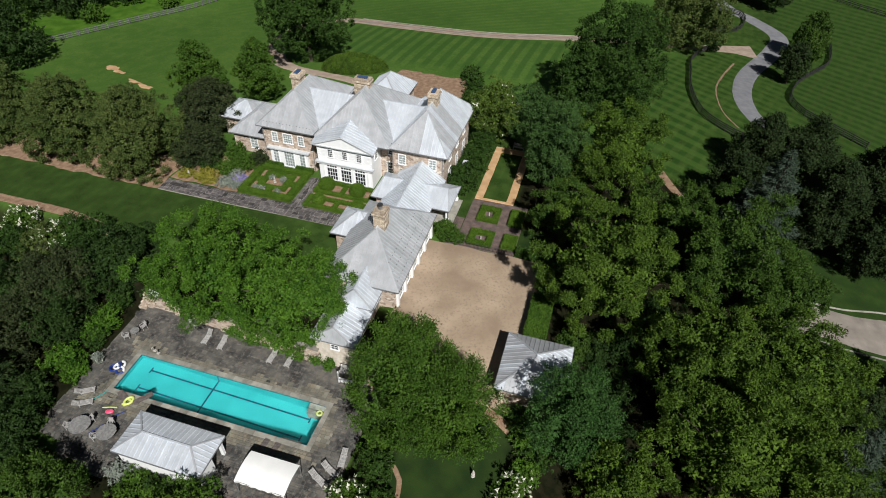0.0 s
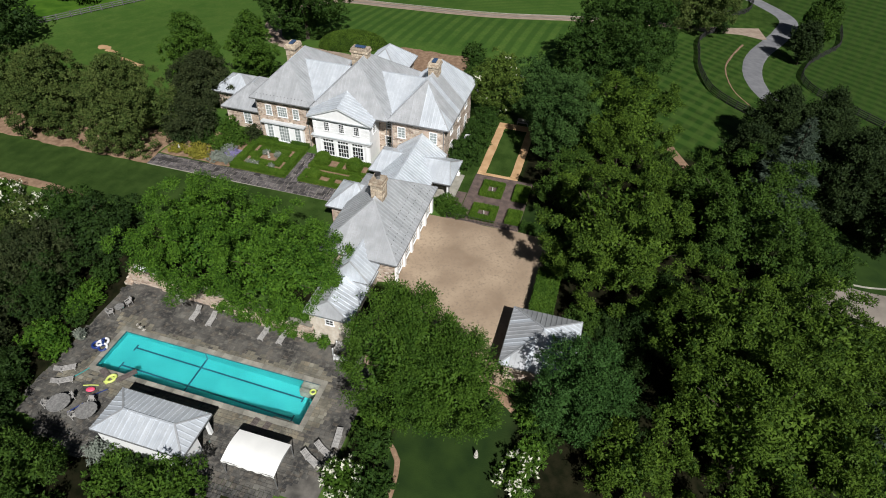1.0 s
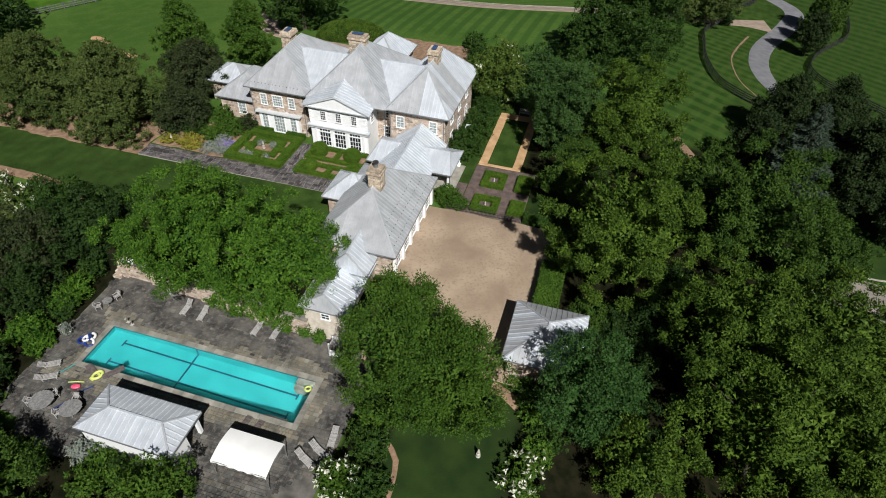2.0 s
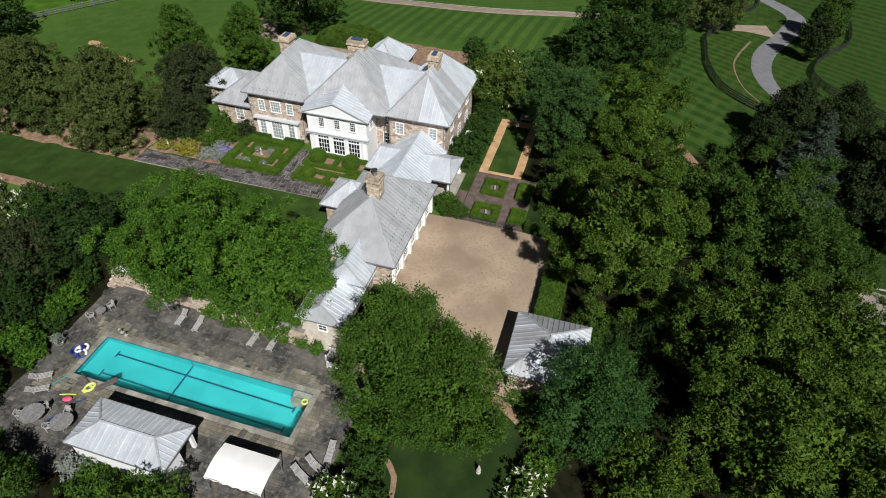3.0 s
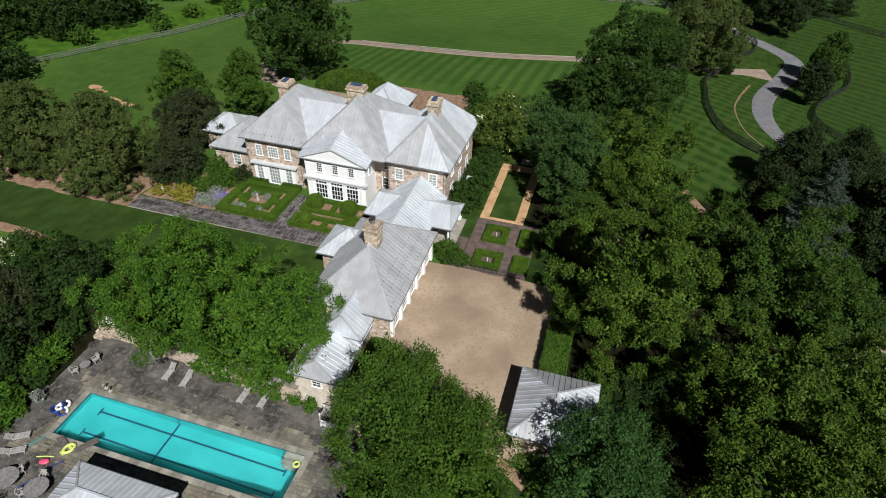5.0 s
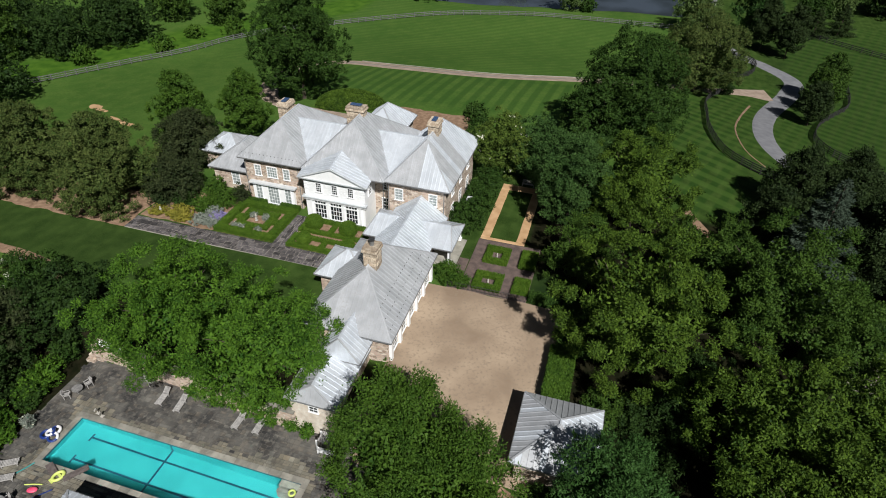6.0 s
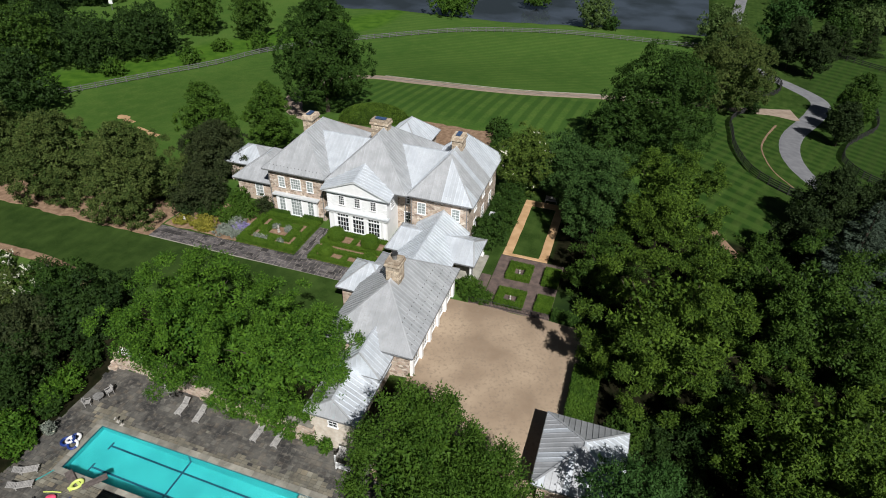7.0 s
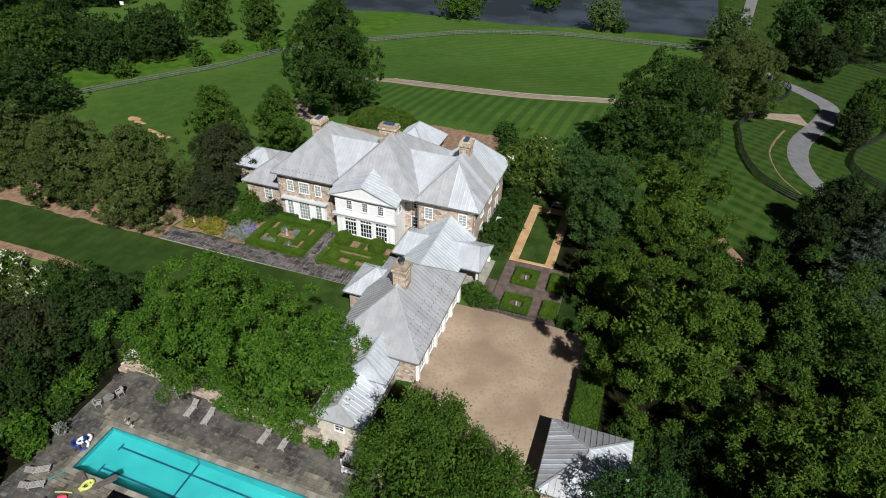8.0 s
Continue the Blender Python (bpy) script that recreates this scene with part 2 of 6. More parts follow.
def grass_material():
    """Lawn: mown stripes where the mask's first channels say so, rough grass where the third does, soil with shade in
    its colour where the fourth does.
    """
    m = bpy.data.materials.new("lawn")
    m.use_nodes = True
    nt = m.node_tree
    n, link = nt.nodes, nt.links.new
    b = n["Principled BSDF"]
    b.inputs["Roughness"].default_value = 0.85
    b.inputs["Specular IOR Level"].default_value = 0.05
    geo = n.new("ShaderNodeNewGeometry")

    def noise_tex(scale, detail=4):
        t = n.new("ShaderNodeTexNoise")
        t.inputs["Scale"].default_value, t.inputs["Detail"].default_value = scale, detail
        link(geo.outputs["Position"], t.inputs["Vector"])
        return t.outputs["Fac"]

    def mixed(fac, a, c):
        x = n.new("ShaderNodeMixRGB")
        for k, v in ((0, fac), (1, a), (2, c)):
            if isinstance(v, tuple):
                x.inputs[k].default_value = (*v, 1)
            elif isinstance(v, float):
                x.inputs[k].default_value = v
            else:
                link(v, x.inputs[k])
        return x.outputs[0]

    def ramped(v, lo, hi):
        r = n.new("ShaderNodeMapRange")
        r.inputs["From Min"].default_value, r.inputs["From Max"].default_value = lo, hi
        link(v, r.inputs["Value"])
        return r.outputs[0]

    def stripes(angle, period):
        mp = n.new("ShaderNodeMapping")
        mp.inputs["Rotation"].default_value = (0, 0, radians(angle))
        link(geo.outputs["Position"], mp.inputs["Vector"])
        w = n.new("ShaderNodeTexWave")
        w.inputs["Scale"].default_value = 0.314 / period
        w.inputs["Distortion"].default_value = 0.6
        w.inputs["Detail Scale"].default_value = 0.2
        link(mp.outputs[0], w.inputs["Vector"])
        return ramped(w.outputs["Fac"], 0.3, 0.7)

    def times(a, c):
        x = n.new("ShaderNodeMath")
        x.operation = "MULTIPLY"
        for k, v in ((0, a), (1, c)):
            if isinstance(v, float):
                x.inputs[k].default_value = v
            else:
                link(v, x.inputs[k])
        return x.outputs[0]

    mask = n.new("ShaderNodeVertexColor")
    mask.layer_name = "mask"
    sep = n.new("ShaderNodeSeparateColor")
    link(mask.outputs["Color"], sep.inputs[0])
    base = mixed(ramped(noise_tex(0.05), 0.35, 0.65), (0.048, 0.106, 0.019), (0.070, 0.136, 0.026))
    base = mixed(times(ramped(noise_tex(0.35, 6), 0.4, 0.7), 0.5), base, (0.098, 0.158, 0.034))
    base = mixed(times(ramped(noise_tex(2.2, 6), 0.38, 0.68), 0.5), base, (0.036, 0.080, 0.016))
    base = mixed(times(times(sep.outputs[0], stripes(2, 2.6)), 0.62), base, (0.028, 0.072, 0.014))
    turf_mask = n.new("ShaderNodeVertexColor")
    turf_mask.layer_name = "turf"
    turf_sep = n.new("ShaderNodeSeparateColor")
    link(turf_mask.outputs["Color"], turf_sep.inputs[0])
    far_stripes = turf_sep.outputs[2]
    base = mixed(times(times(far_stripes, stripes(45, 2.8)), 0.42), base, (0.042, 0.092, 0.018))
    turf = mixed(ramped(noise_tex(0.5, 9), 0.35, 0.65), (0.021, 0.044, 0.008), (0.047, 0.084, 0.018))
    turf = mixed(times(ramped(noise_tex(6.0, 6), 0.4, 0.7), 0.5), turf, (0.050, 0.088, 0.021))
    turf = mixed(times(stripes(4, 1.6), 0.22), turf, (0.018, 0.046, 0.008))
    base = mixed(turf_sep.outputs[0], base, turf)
    # darkest lawn tone; paints tree shade on the statue lawn into the grass
    shade_turf = mixed(ramped(noise_tex(0.4, 6), 0.35, 0.65), (0.013, 0.028, 0.008), (0.024, 0.046, 0.011))
    base = mixed(turf_sep.outputs[1], base, shade_turf)
    base = mixed(times(times(sep.outputs[1], stripes(20, 2.4)), 0.72), base, (0.017, 0.048, 0.008))
    base = mixed(times(times(sep.outputs[1], stripes(-62, 3.2)), 0.45), base, (0.060, 0.115, 0.022))
    rough = mixed(ramped(noise_tex(0.4, 6), 0.35, 0.65), (0.036, 0.092, 0.010), (0.066, 0.140, 0.016))
    base = mixed(sep.outputs[2], base, rough)
    # near-black: the shade under trees and shrubs is put into the soil colour
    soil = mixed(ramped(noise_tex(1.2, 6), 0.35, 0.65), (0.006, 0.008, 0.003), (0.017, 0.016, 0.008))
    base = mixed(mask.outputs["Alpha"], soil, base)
    link(base, b.inputs["Base Color"])
    bp = n.new("ShaderNodeBump")
    bp.inputs["Strength"].default_value, bp.inputs["Distance"].default_value = 0.8, 0.05
    link(noise_tex(9.0, 3), bp.inputs["Height"])
    link(bp.outputs[0], b.inputs["Normal"])
    return m


GRASS = grass_material()


def water_material(name, tint, rough, ripple, ripple_scale, reflect_dark=None):
    m = bpy.data.materials.new(name)
    m.use_nodes = True
    nt = m.node_tree
    n, link = nt.nodes, nt.links.new
    b = n["Principled BSDF"]
    b.inputs["Base Color"].default_value = (*tint, 1)
    b.inputs["Roughness"].default_value, b.inputs["IOR"].default_value = rough, 1.33
    geo = n.new("ShaderNodeNewGeometry")
    t = n.new("ShaderNodeTexNoise")
    t.inputs["Scale"].default_value = ripple_scale
    link(geo.outputs["Position"], t.inputs["Vector"])
    # noise patches between two tones paint reflections into the base colour
    reflect_patches = n.new("ShaderNodeTexNoise")
    reflect_patches.inputs["Scale"].default_value, reflect_patches.inputs["Detail"].default_value = 0.05, 5
    link(geo.outputs["Position"], reflect_patches.inputs["Vector"])
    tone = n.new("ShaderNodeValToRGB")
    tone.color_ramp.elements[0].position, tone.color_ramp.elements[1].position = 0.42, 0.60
    tone.color_ramp.elements[0].color, tone.color_ramp.elements[1].color = (*(reflect_dark or tint), 1), (*tint, 1)
    link(reflect_patches.outputs["Fac"], tone.inputs[0])
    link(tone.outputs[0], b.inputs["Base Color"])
    bp = n.new("ShaderNodeBump")
    bp.inputs["Strength"].default_value, bp.inputs["Distance"].default_value = 1.0, ripple
    link(t.outputs["Fac"], bp.inputs["Height"])
    link(bp.outputs[0], b.inputs["Normal"])
    return m


POOL_WATER = water_material("pool_water", (0.80, 0.98, 0.98), 0.03, 0.006, 2.2)
POOL_WATER.node_tree.nodes["Principled BSDF"].inputs["Transmission Weight"].default_value = 1.0
# blue-grey and dark tones stand in for mirrored sky and trees
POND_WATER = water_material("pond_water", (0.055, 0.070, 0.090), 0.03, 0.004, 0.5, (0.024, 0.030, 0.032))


# ---------------------------------------------------------------- mesh helpers
def thing(name, x, y, z, label, category, group="", kind=""):
    ob = new(name)
    ob.empty_display_size = 0.2
    ob.matrix_basis = Matrix.Translation((x, y, z))
    ob.matrix_world = ob.matrix_basis
    return tagged(ob, label, category, group, kind)


def world_of(ob):
    m = ob.matrix_basis.copy()
    while ob.parent:
        ob = ob.parent
        m = ob.matrix_basis @ m
    return m


def link_part(name, mesh, parent, label="", m=None):
    """Links a mesh in world coordinates (or at pose m) under parent without moving it."""
    ob = new(name, mesh)
    if parent is not None:
        ob.parent = parent
        ob.matrix_basis = world_of(parent).inverted() @ (m or Matrix.Identity(4))
    elif m is not None:
        ob.matrix_basis = m
    if label:
        ob["label"] = label
    return ob


def part(name, bm, mat, parent, label=""):
    me = bpy.data.meshes.new(name)
    bmesh.ops.recalc_face_normals(bm, faces=bm.faces)
    bm.to_mesh(me)
    bm.free()
    me.materials.append(mat)
    return link_part(name, me, parent, label)


def box(bm, x0, x1, y0, y1, z0, z1, bevel=0.0):
    vs = bmesh.ops.create_cube(bm, size=1.0)["verts"]
    bmesh.ops.transform(bm, matrix=Matrix.Translation(((x0 + x1) / 2, (y0 + y1) / 2, (z0 + z1) / 2))
                        @ Matrix.Diagonal((x1 - x0, y1 - y0, z1 - z0, 1)), verts=vs)
    if bevel:
        bmesh.ops.bevel(bm, geom=list({e for v in vs for e in v.link_edges}), offset=bevel, segments=1, affect="EDGES")
    return vs


def box_part(name, mat, parent, x0, x1, y0, y1, z0, z1, bevel=0.0, label=""):
    bm = bmesh.new()
    box(bm, x0, x1, y0, y1, z0, z1, bevel)
    return part(name, bm, mat, parent, label)


UNIT = {}


def beam(name, mat, parent, a, b, w, h, label=""):
    """A straight bar of section w by h from a to b, on one shared mesh per material."""
    if mat.name not in UNIT:
        bm = bmesh.new()
        bmesh.ops.create_cube(bm, size=1.0)
        me = bpy.data.meshes.new("bar_" + mat.name)
        bm.to_mesh(me)
        bm.free()
        me.materials.append(mat)
        UNIT[mat.name] = me
    a, b = Vector(a), Vector(b)
    q = (b - a).to_track_quat("Y", "Z")
    m = Matrix.LocRotScale((a + b) / 2, q, (w, (b - a).length, h))
    return link_part(name, UNIT[mat.name], parent, label, m)


def tube(name, mat, parent, pts, r, seg=6, label=""):
    """A round bar along points."""
    bm = bmesh.new()
    rings = []
    for i, p in enumerate(pts):
        p = Vector(p)
        d = (Vector(pts[min(i + 1, len(pts) - 1)]) - Vector(pts[max(i - 1, 0)])).normalized()
        q = d.to_track_quat("Z", "Y")
        rr = r[i] if isinstance(r, (list, tuple)) else r
        rings.append([bm.verts.new(p + q @ Vector((rr * math.cos(k * math.tau / seg), rr * math.sin(k * math.tau / seg), 0))) for k in range(seg)])
    for a, b in zip(rings, rings[1:]):
        for k in range(seg):
            bm.faces.new((a[k], a[(k + 1) % seg], b[(k + 1) % seg], b[k]))
    bm.faces.new(rings[0][::-1])
    bm.faces.new(rings[-1])
    return part(name, bm, mat, parent, label)


def mesh_arrays(name, verts, faces, mat):
    """A mesh from numpy arrays of points and of equal polygons."""
    me = bpy.data.meshes.new(name)
    k = faces.shape[1]
    me.vertices.add(len(verts))
    me.vertices.foreach_set("co", np.ascontiguousarray(verts, dtype=np.float32).ravel())
    me.loops.add(faces.size)
    me.loops.foreach_set("vertex_index", np.ascontiguousarray(faces, dtype=np.int32).ravel())
    me.polygons.add(len(faces))
    me.polygons.foreach_set("loop_start", np.arange(0, faces.size, k, dtype=np.int32))
    me.polygons.foreach_set("loop_total", np.full(len(faces), k, dtype=np.int32))
    me.update(calc_edges=True)
    me.materials.append(mat)
    return me


# ---------------------------------------------------------------- terrain
def ease(t):
    t = min(1.0, max(0.0, t))
    return t * t * (3 - 2 * t)


POOL = (0.0, 22.92, -4.9, -0.1)  # water's edge: x0, x1, y0, y1


def height(x, y):
    """The knoll with the house on top, the court's rise, and the pool's shelf cut below the retaining wall."""
    z = 2.7 - 9.6 * ease((math.hypot(x - 22, y - 40) - 30) / 85)
    z += 0.6 * ease((x - 22) / 5) * ease((48 - x) / 6) * ease((y + 2) / 6) * ease((60 - y) / 12)
    level = ease((y - 10) / 5) * ease((46 - y) / 10) * ease((x + 95) / 30) * ease((8 - x) / 10)
    z += (2.6 - z) * level
    if y < 7.45 - 0.085 * max(0.0, x + 4):
        z *= 1 - ease((x + 16) / 6) * ease((31.5 - x) / 3.5) * ease((y + 30) / 8)
    return z


def pond_depth(x, y):
    """How far the pond's bed lies under its bank."""
    shore = 181.5 + 2 * math.sin(x / 21) + 0.15 * max(0, x) - 0.35 * max(0, -45 - x)
    return 3.0 * ease((y - shore) / 5) * ease((262 - y) / 6) * ease((x + 82) / 8) * ease((63 + 0.02 * (y - 190) - x) / 5)


def ground_height(x, y):
    z = height(x, y) - pond_depth(x, y)
    if POOL[0] - 0.25 < x < POOL[1] + 0.25 and POOL[2] - 0.25 < y < POOL[3] + 0.25:
        z = -3.0
    elif -9 < x < 29 and -17 < y < 6.9:
        z -= 0.12
    return z


def axis(marks):
    out = []
    for (a, step), (b, _) in zip(marks, marks[1:]):
        out += list(np.arange(a, b - 1e-6, step))
    return out + [marks[-1][0]]


GX = axis([(-2500, 300), (-400, 50), (-150, 4), (-60, 1.5), (-12, 0.5), (33, 1.5), (102, 4), (170, 50), (420, 300), (2520, 300)])
GY = axis([(-1500, 300), (-300, 40), (-60, 2), (-20, 0.5), (9, 1.5), (90, 2.5), (270, 30), (480, 300), (3180, 300)])


def band(v, lo, hi, soft):
    return ease((v - lo) / soft) * ease((hi - v) / soft)


def build_ground():
    xs, ys = np.array(GX), np.array(GY)
    verts = np.array([(x, y, ground_height(x, y)) for y in GY for x in GX])
    nx, ny = len(xs), len(ys)
    i = np.arange(nx * ny).reshape(ny, nx)
    faces = np.stack([i[:-1, :-1], i[:-1, 1:], i[1:, 1:], i[1:, :-1]], -1).reshape(-1, 4)
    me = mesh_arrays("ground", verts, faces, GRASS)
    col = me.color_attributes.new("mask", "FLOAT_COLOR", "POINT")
    vals = np.zeros((len(verts), 4), np.float32)
    for k, (x, y, z) in enumerate(verts):
        r = band(y, 74, 99 + 0.12 * max(0, x), 2) * band(x, -24, 60, 3)
        g = band(x, 44, 66, 3) * band(y, 46, 112, 4)
        g = max(g, 0.7 * band(x, 62, 88, 2) * band(y, 70, 135, 3))
        g = max(g, 0.6 * ease((x - 84) / 3) * band(y, 60, 200, 5))
        left = (x + 86.6) * 0.864 - (y - 74.8) * 0.503
        b = ease((-left - 0.5) / 2) * ease((left + 20) / 6) * band(x, -200, -38, 4) * ease((y - 40) / 6)
        # s: soil, painted dark where tree and shrub shade covers the ground
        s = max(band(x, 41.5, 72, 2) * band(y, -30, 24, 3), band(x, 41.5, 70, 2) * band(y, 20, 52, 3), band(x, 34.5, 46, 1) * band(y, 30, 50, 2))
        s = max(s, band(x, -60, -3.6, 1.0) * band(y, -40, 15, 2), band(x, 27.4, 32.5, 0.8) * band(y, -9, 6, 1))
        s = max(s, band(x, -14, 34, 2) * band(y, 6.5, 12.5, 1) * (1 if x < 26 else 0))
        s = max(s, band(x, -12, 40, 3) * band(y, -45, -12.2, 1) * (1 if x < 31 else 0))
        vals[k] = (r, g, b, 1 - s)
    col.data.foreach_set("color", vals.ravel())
    turf = me.color_attributes.new("turf", "FLOAT_COLOR", "POINT")
    tv = np.ones((len(verts), 4), np.float32)
    for k, (x, y, z) in enumerate(verts):
        # darker turf; beside the brick garden it stands in for tree shade
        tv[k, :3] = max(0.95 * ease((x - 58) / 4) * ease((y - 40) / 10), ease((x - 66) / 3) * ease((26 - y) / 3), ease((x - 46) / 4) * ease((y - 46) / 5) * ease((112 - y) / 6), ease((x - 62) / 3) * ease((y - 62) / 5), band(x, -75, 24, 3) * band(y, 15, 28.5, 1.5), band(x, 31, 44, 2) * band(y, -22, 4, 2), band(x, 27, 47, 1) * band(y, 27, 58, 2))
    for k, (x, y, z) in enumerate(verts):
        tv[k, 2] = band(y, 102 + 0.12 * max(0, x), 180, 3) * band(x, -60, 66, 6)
        # second channel: darkest grass, with painted shade on the statue lawn
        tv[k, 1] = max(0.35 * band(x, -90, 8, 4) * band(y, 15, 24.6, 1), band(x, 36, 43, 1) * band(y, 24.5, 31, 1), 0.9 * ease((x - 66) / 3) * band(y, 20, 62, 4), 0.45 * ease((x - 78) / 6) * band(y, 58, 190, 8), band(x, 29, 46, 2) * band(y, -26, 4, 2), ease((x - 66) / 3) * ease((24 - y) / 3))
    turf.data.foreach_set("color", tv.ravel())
    ob = new("ground", me)
    return tagged(ob, "rolling green lawn and meadow with mown stripes", "lawn", kind="structure")


build_ground()


def ribbon(name, mat, line, width, label, category, lift=0.05, kind="structure", step=1.0, edge=0.15):
    """A way of one width, or of a width per corner, draped on the ground along a smoothed line, with a ragged edge and a small thickness."""
    pts = [Vector((*p, 0)) for p in line]
    ws = width if isinstance(width, (list, tuple)) else [width] * len(pts)
    dense = []
    for i in range(len(pts) - 1):
        p0, p1, p2, p3 = pts[max(i - 1, 0)], pts[i], pts[i + 1], pts[min(i + 2, len(pts) - 1)]
        k = max(2, int((p2 - p1).length / step))
        for j in range(k):
            t = j / k
            p = 0.5 * ((2 * p1) + (p2 - p0) * t + (2 * p0 - 5 * p1 + 4 * p2 - p3) * t * t + (3 * p1 - p0 - 3 * p2 + p3) * t ** 3)
            dense.append((p, ws[i] * (1 - t) + ws[i + 1] * t))
    dense.append((pts[-1], ws[-1]))
    bm = bmesh.new()
    rows = []
    m = 6
    for i, (p, w) in enumerate(dense):
        d = (dense[min(i + 1, len(dense) - 1)][0] - dense[max(i - 1, 0)][0]).normalized()
        side = Vector((d.y, -d.x, 0))
        row = []
        for k in range(m + 1):
            o = (k / m - 0.5) * w
            if k in (0, m):
                o += edge * noise.noise(Vector((p.x * 0.7, p.y * 0.7, k)))
            q = p + side * o
            row.append(bm.verts.new((q.x, q.y, height(q.x, q.y) + (lift if 0 < k < m else -0.04))))
        rows.append(row)
    for a, b in zip(rows, rows[1:]):
        for k in range(m):
            bm.faces.new((a[k], a[k + 1], b[k + 1], b[k]))
    ob = part(name, bm, mat, None)
    return tagged(ob, label, category, kind=kind)


def sheet(name, mat, x0, x1, y0, y1, label, category, lift=0.05, step=1.0, rag=0.0):
    """A rectangular bed or court draped on the ground."""
    nx, ny = max(2, int((x1 - x0) / step)) + 2, max(2, int((y1 - y0) / step)) + 2
    xs = [x0] + [x0 + 0.08 + (x1 - x0 - 0.16) * i / (nx - 2) for i in range(nx - 1)] + [x1]
    ys = [y0] + [y0 + 0.08 + (y1 - y0 - 0.16) * i / (ny - 2) for i in range(ny - 1)] + [y1]
    bm = bmesh.new()
    rows = []
    for j in range(ny + 1):
        row = []
        for i in range(nx + 1):
            x, y = xs[i], ys[j]
            rim = i in (0, nx) or j in (0, ny)
            if rag and (i < 2 or i > nx - 2 or j < 2 or j > ny - 2):
                x += rag * noise.noise(Vector((y * 0.6, 3.1, x * 0.3)))
                y += rag * noise.noise(Vector((x * 0.6, 7.7, y * 0.3)))
            row.append(bm.verts.new((x, y, height(x, y) + (-0.05 if rim else lift))))
        rows.append(row)
    for a, b in zip(rows, rows[1:]):
        for k in range(nx):
            bm.faces.new((a[k], a[k + 1], b[k + 1], b[k]))
    return tagged(part(name, bm, mat, None), label, category, kind="structure")


# ways and courts
ribbon("drive", DRIVE, [(7, 62.0), (-1.6, 64.6), (-7.8, 65.6), (-14, 66.8), (-19, 69.6), (-22.5, 74), (-27, 84), (-27, 97), (-19, 103.0), (-5.0, 100.2), (9.8, 99.0), (21, 101.2), (34.3, 108.0), (52, 117.5), (66, 123), (72, 125.6), (78, 126.6)],
       [3.2, 2.6, 2.6, 3.0, 3.6, 4.2, 4.8, 4.8, 5.0, 5.0, 5.0, 5.0, 5.0, 5.0, 5.0, 6.0, 11], "pink-brown gravel drive curving through the lawn", "driveway")
ribbon("road", ASPHALT, [(75.5, 262), (71.5, 228), (67.5, 195), (66, 178), (73, 158.5), (79.5, 150.3), (85.1, 140.5), (83, 130.5), (75, 110), (71.8, 95.5), (71.9, 85), (74.5, 77), (78, 68)],
       [5, 4.6, 4.6, 4.6, 4.6, 4.8, 5.2, 5.4, 4.8, 4.6, 4.6, 4.6, 4.6], "winding grey asphalt lane between lawns", "road")
ribbon("kerb", COPING, [(-16, 105.2), (-5.0, 102.8), (9.8, 101.6), (21, 103.8), (34.3, 110.6), (52, 120.1)], 0.3, "pale stone kerb along the gravel drive", "kerb", 0.1, edge=0.05)
ribbon("wheel_track", LANE_GRAVEL, [(-19, 103.0), (-5.0, 100.2), (9.8, 99.0), (21, 101.2), (34.3, 108.0), (52, 117.5)], 1.0, "worn darker crown of the gravel drive", "driveway", 0.09, edge=0.3)
sheet("motor_court", MULCH, 5.5, 20.0, 56, 71.9, "brown gravel motor court behind the house", "court", 0.06, rag=0.8)
sheet("gravel_court", GRAVEL, 25.9, 41.8, 3.0, 25.2, "tan pea-gravel courtyard with tyre marks", "courtyard", 0.06, rag=0.25)
sheet("bed_soil", MULCH, -75, -14.7, 24.3, 32.5, "brown mulch strip under the trees", "flower bed", 0.05, rag=0.5)
ribbon("garden_path", MULCH, [(-75, 15.8), (-48, 15.8), (-34, 15.9), (-22, 15.8), (-14, 13.9), (-10, 11.6)], 1.7, "brown mulch path beside the shrubs", "path")
ribbon("verge_path", MULCH, [(55.0, 52.5), (57.0, 48.5), (59.2, 45.0)], 1.6, "short tan gravel path with a pale kerb", "path")

ribbon("gravel_lane", LANE_GRAVEL, [(70, 26), (74, 28), (80, 28.4), (88, 29.5), (100, 28)], [3, 5.6, 6.2, 7.5, 7], "pale grey-tan gravel lane beyond the wood", "lane")
for x, y, w in ((-57.5, 65.0, 2.6), (-54.0, 63.0, 1.4), (-46.0, 58.0, 1.2), (-41.5, 55.5, 1.6)):
    ribbon("bare_patch", CLAY_PATH, [(x - 2.2, y + 1.2), (x, y), (x + 2.4, y - 1.0)], [w * 0.4, w, w * 0.3], "bare tan soil patch in the meadow", "soil", 0.04, step=0.35, edge=1.3)

TRACK = [(72.1, 114.9), (68.5, 103.1), (66.2, 92.3), (66.5, 81.0), (69.0, 74.5)]
SIGN = (-130.9, 140.5)
ribbon("kerb", COPING, [(73.5, 31.0), (78.4, 31.6), (84.2, 33.5), (92, 35)], 0.2, "pale stone kerb along the gravel lane", "kerb", 0.12, edge=0.02)
ribbon("kerb", COPING, [(70.5, 25.6), (74.0, 25.0), (78, 24.9), (84, 25.4)], 0.16, "pale stone kerb along the gravel lane", "kerb", 0.12, edge=0.02)
ribbon("worn_track", MULCH, TRACK, [0.6, 0.5, 0.35, 0.3, 0.3], "thin worn dirt track across the grass", "path", 0.04)
sign = thing("field_sign", SIGN[0], SIGN[1], height(*SIGN), "small white box on a post in the far field", "sign")
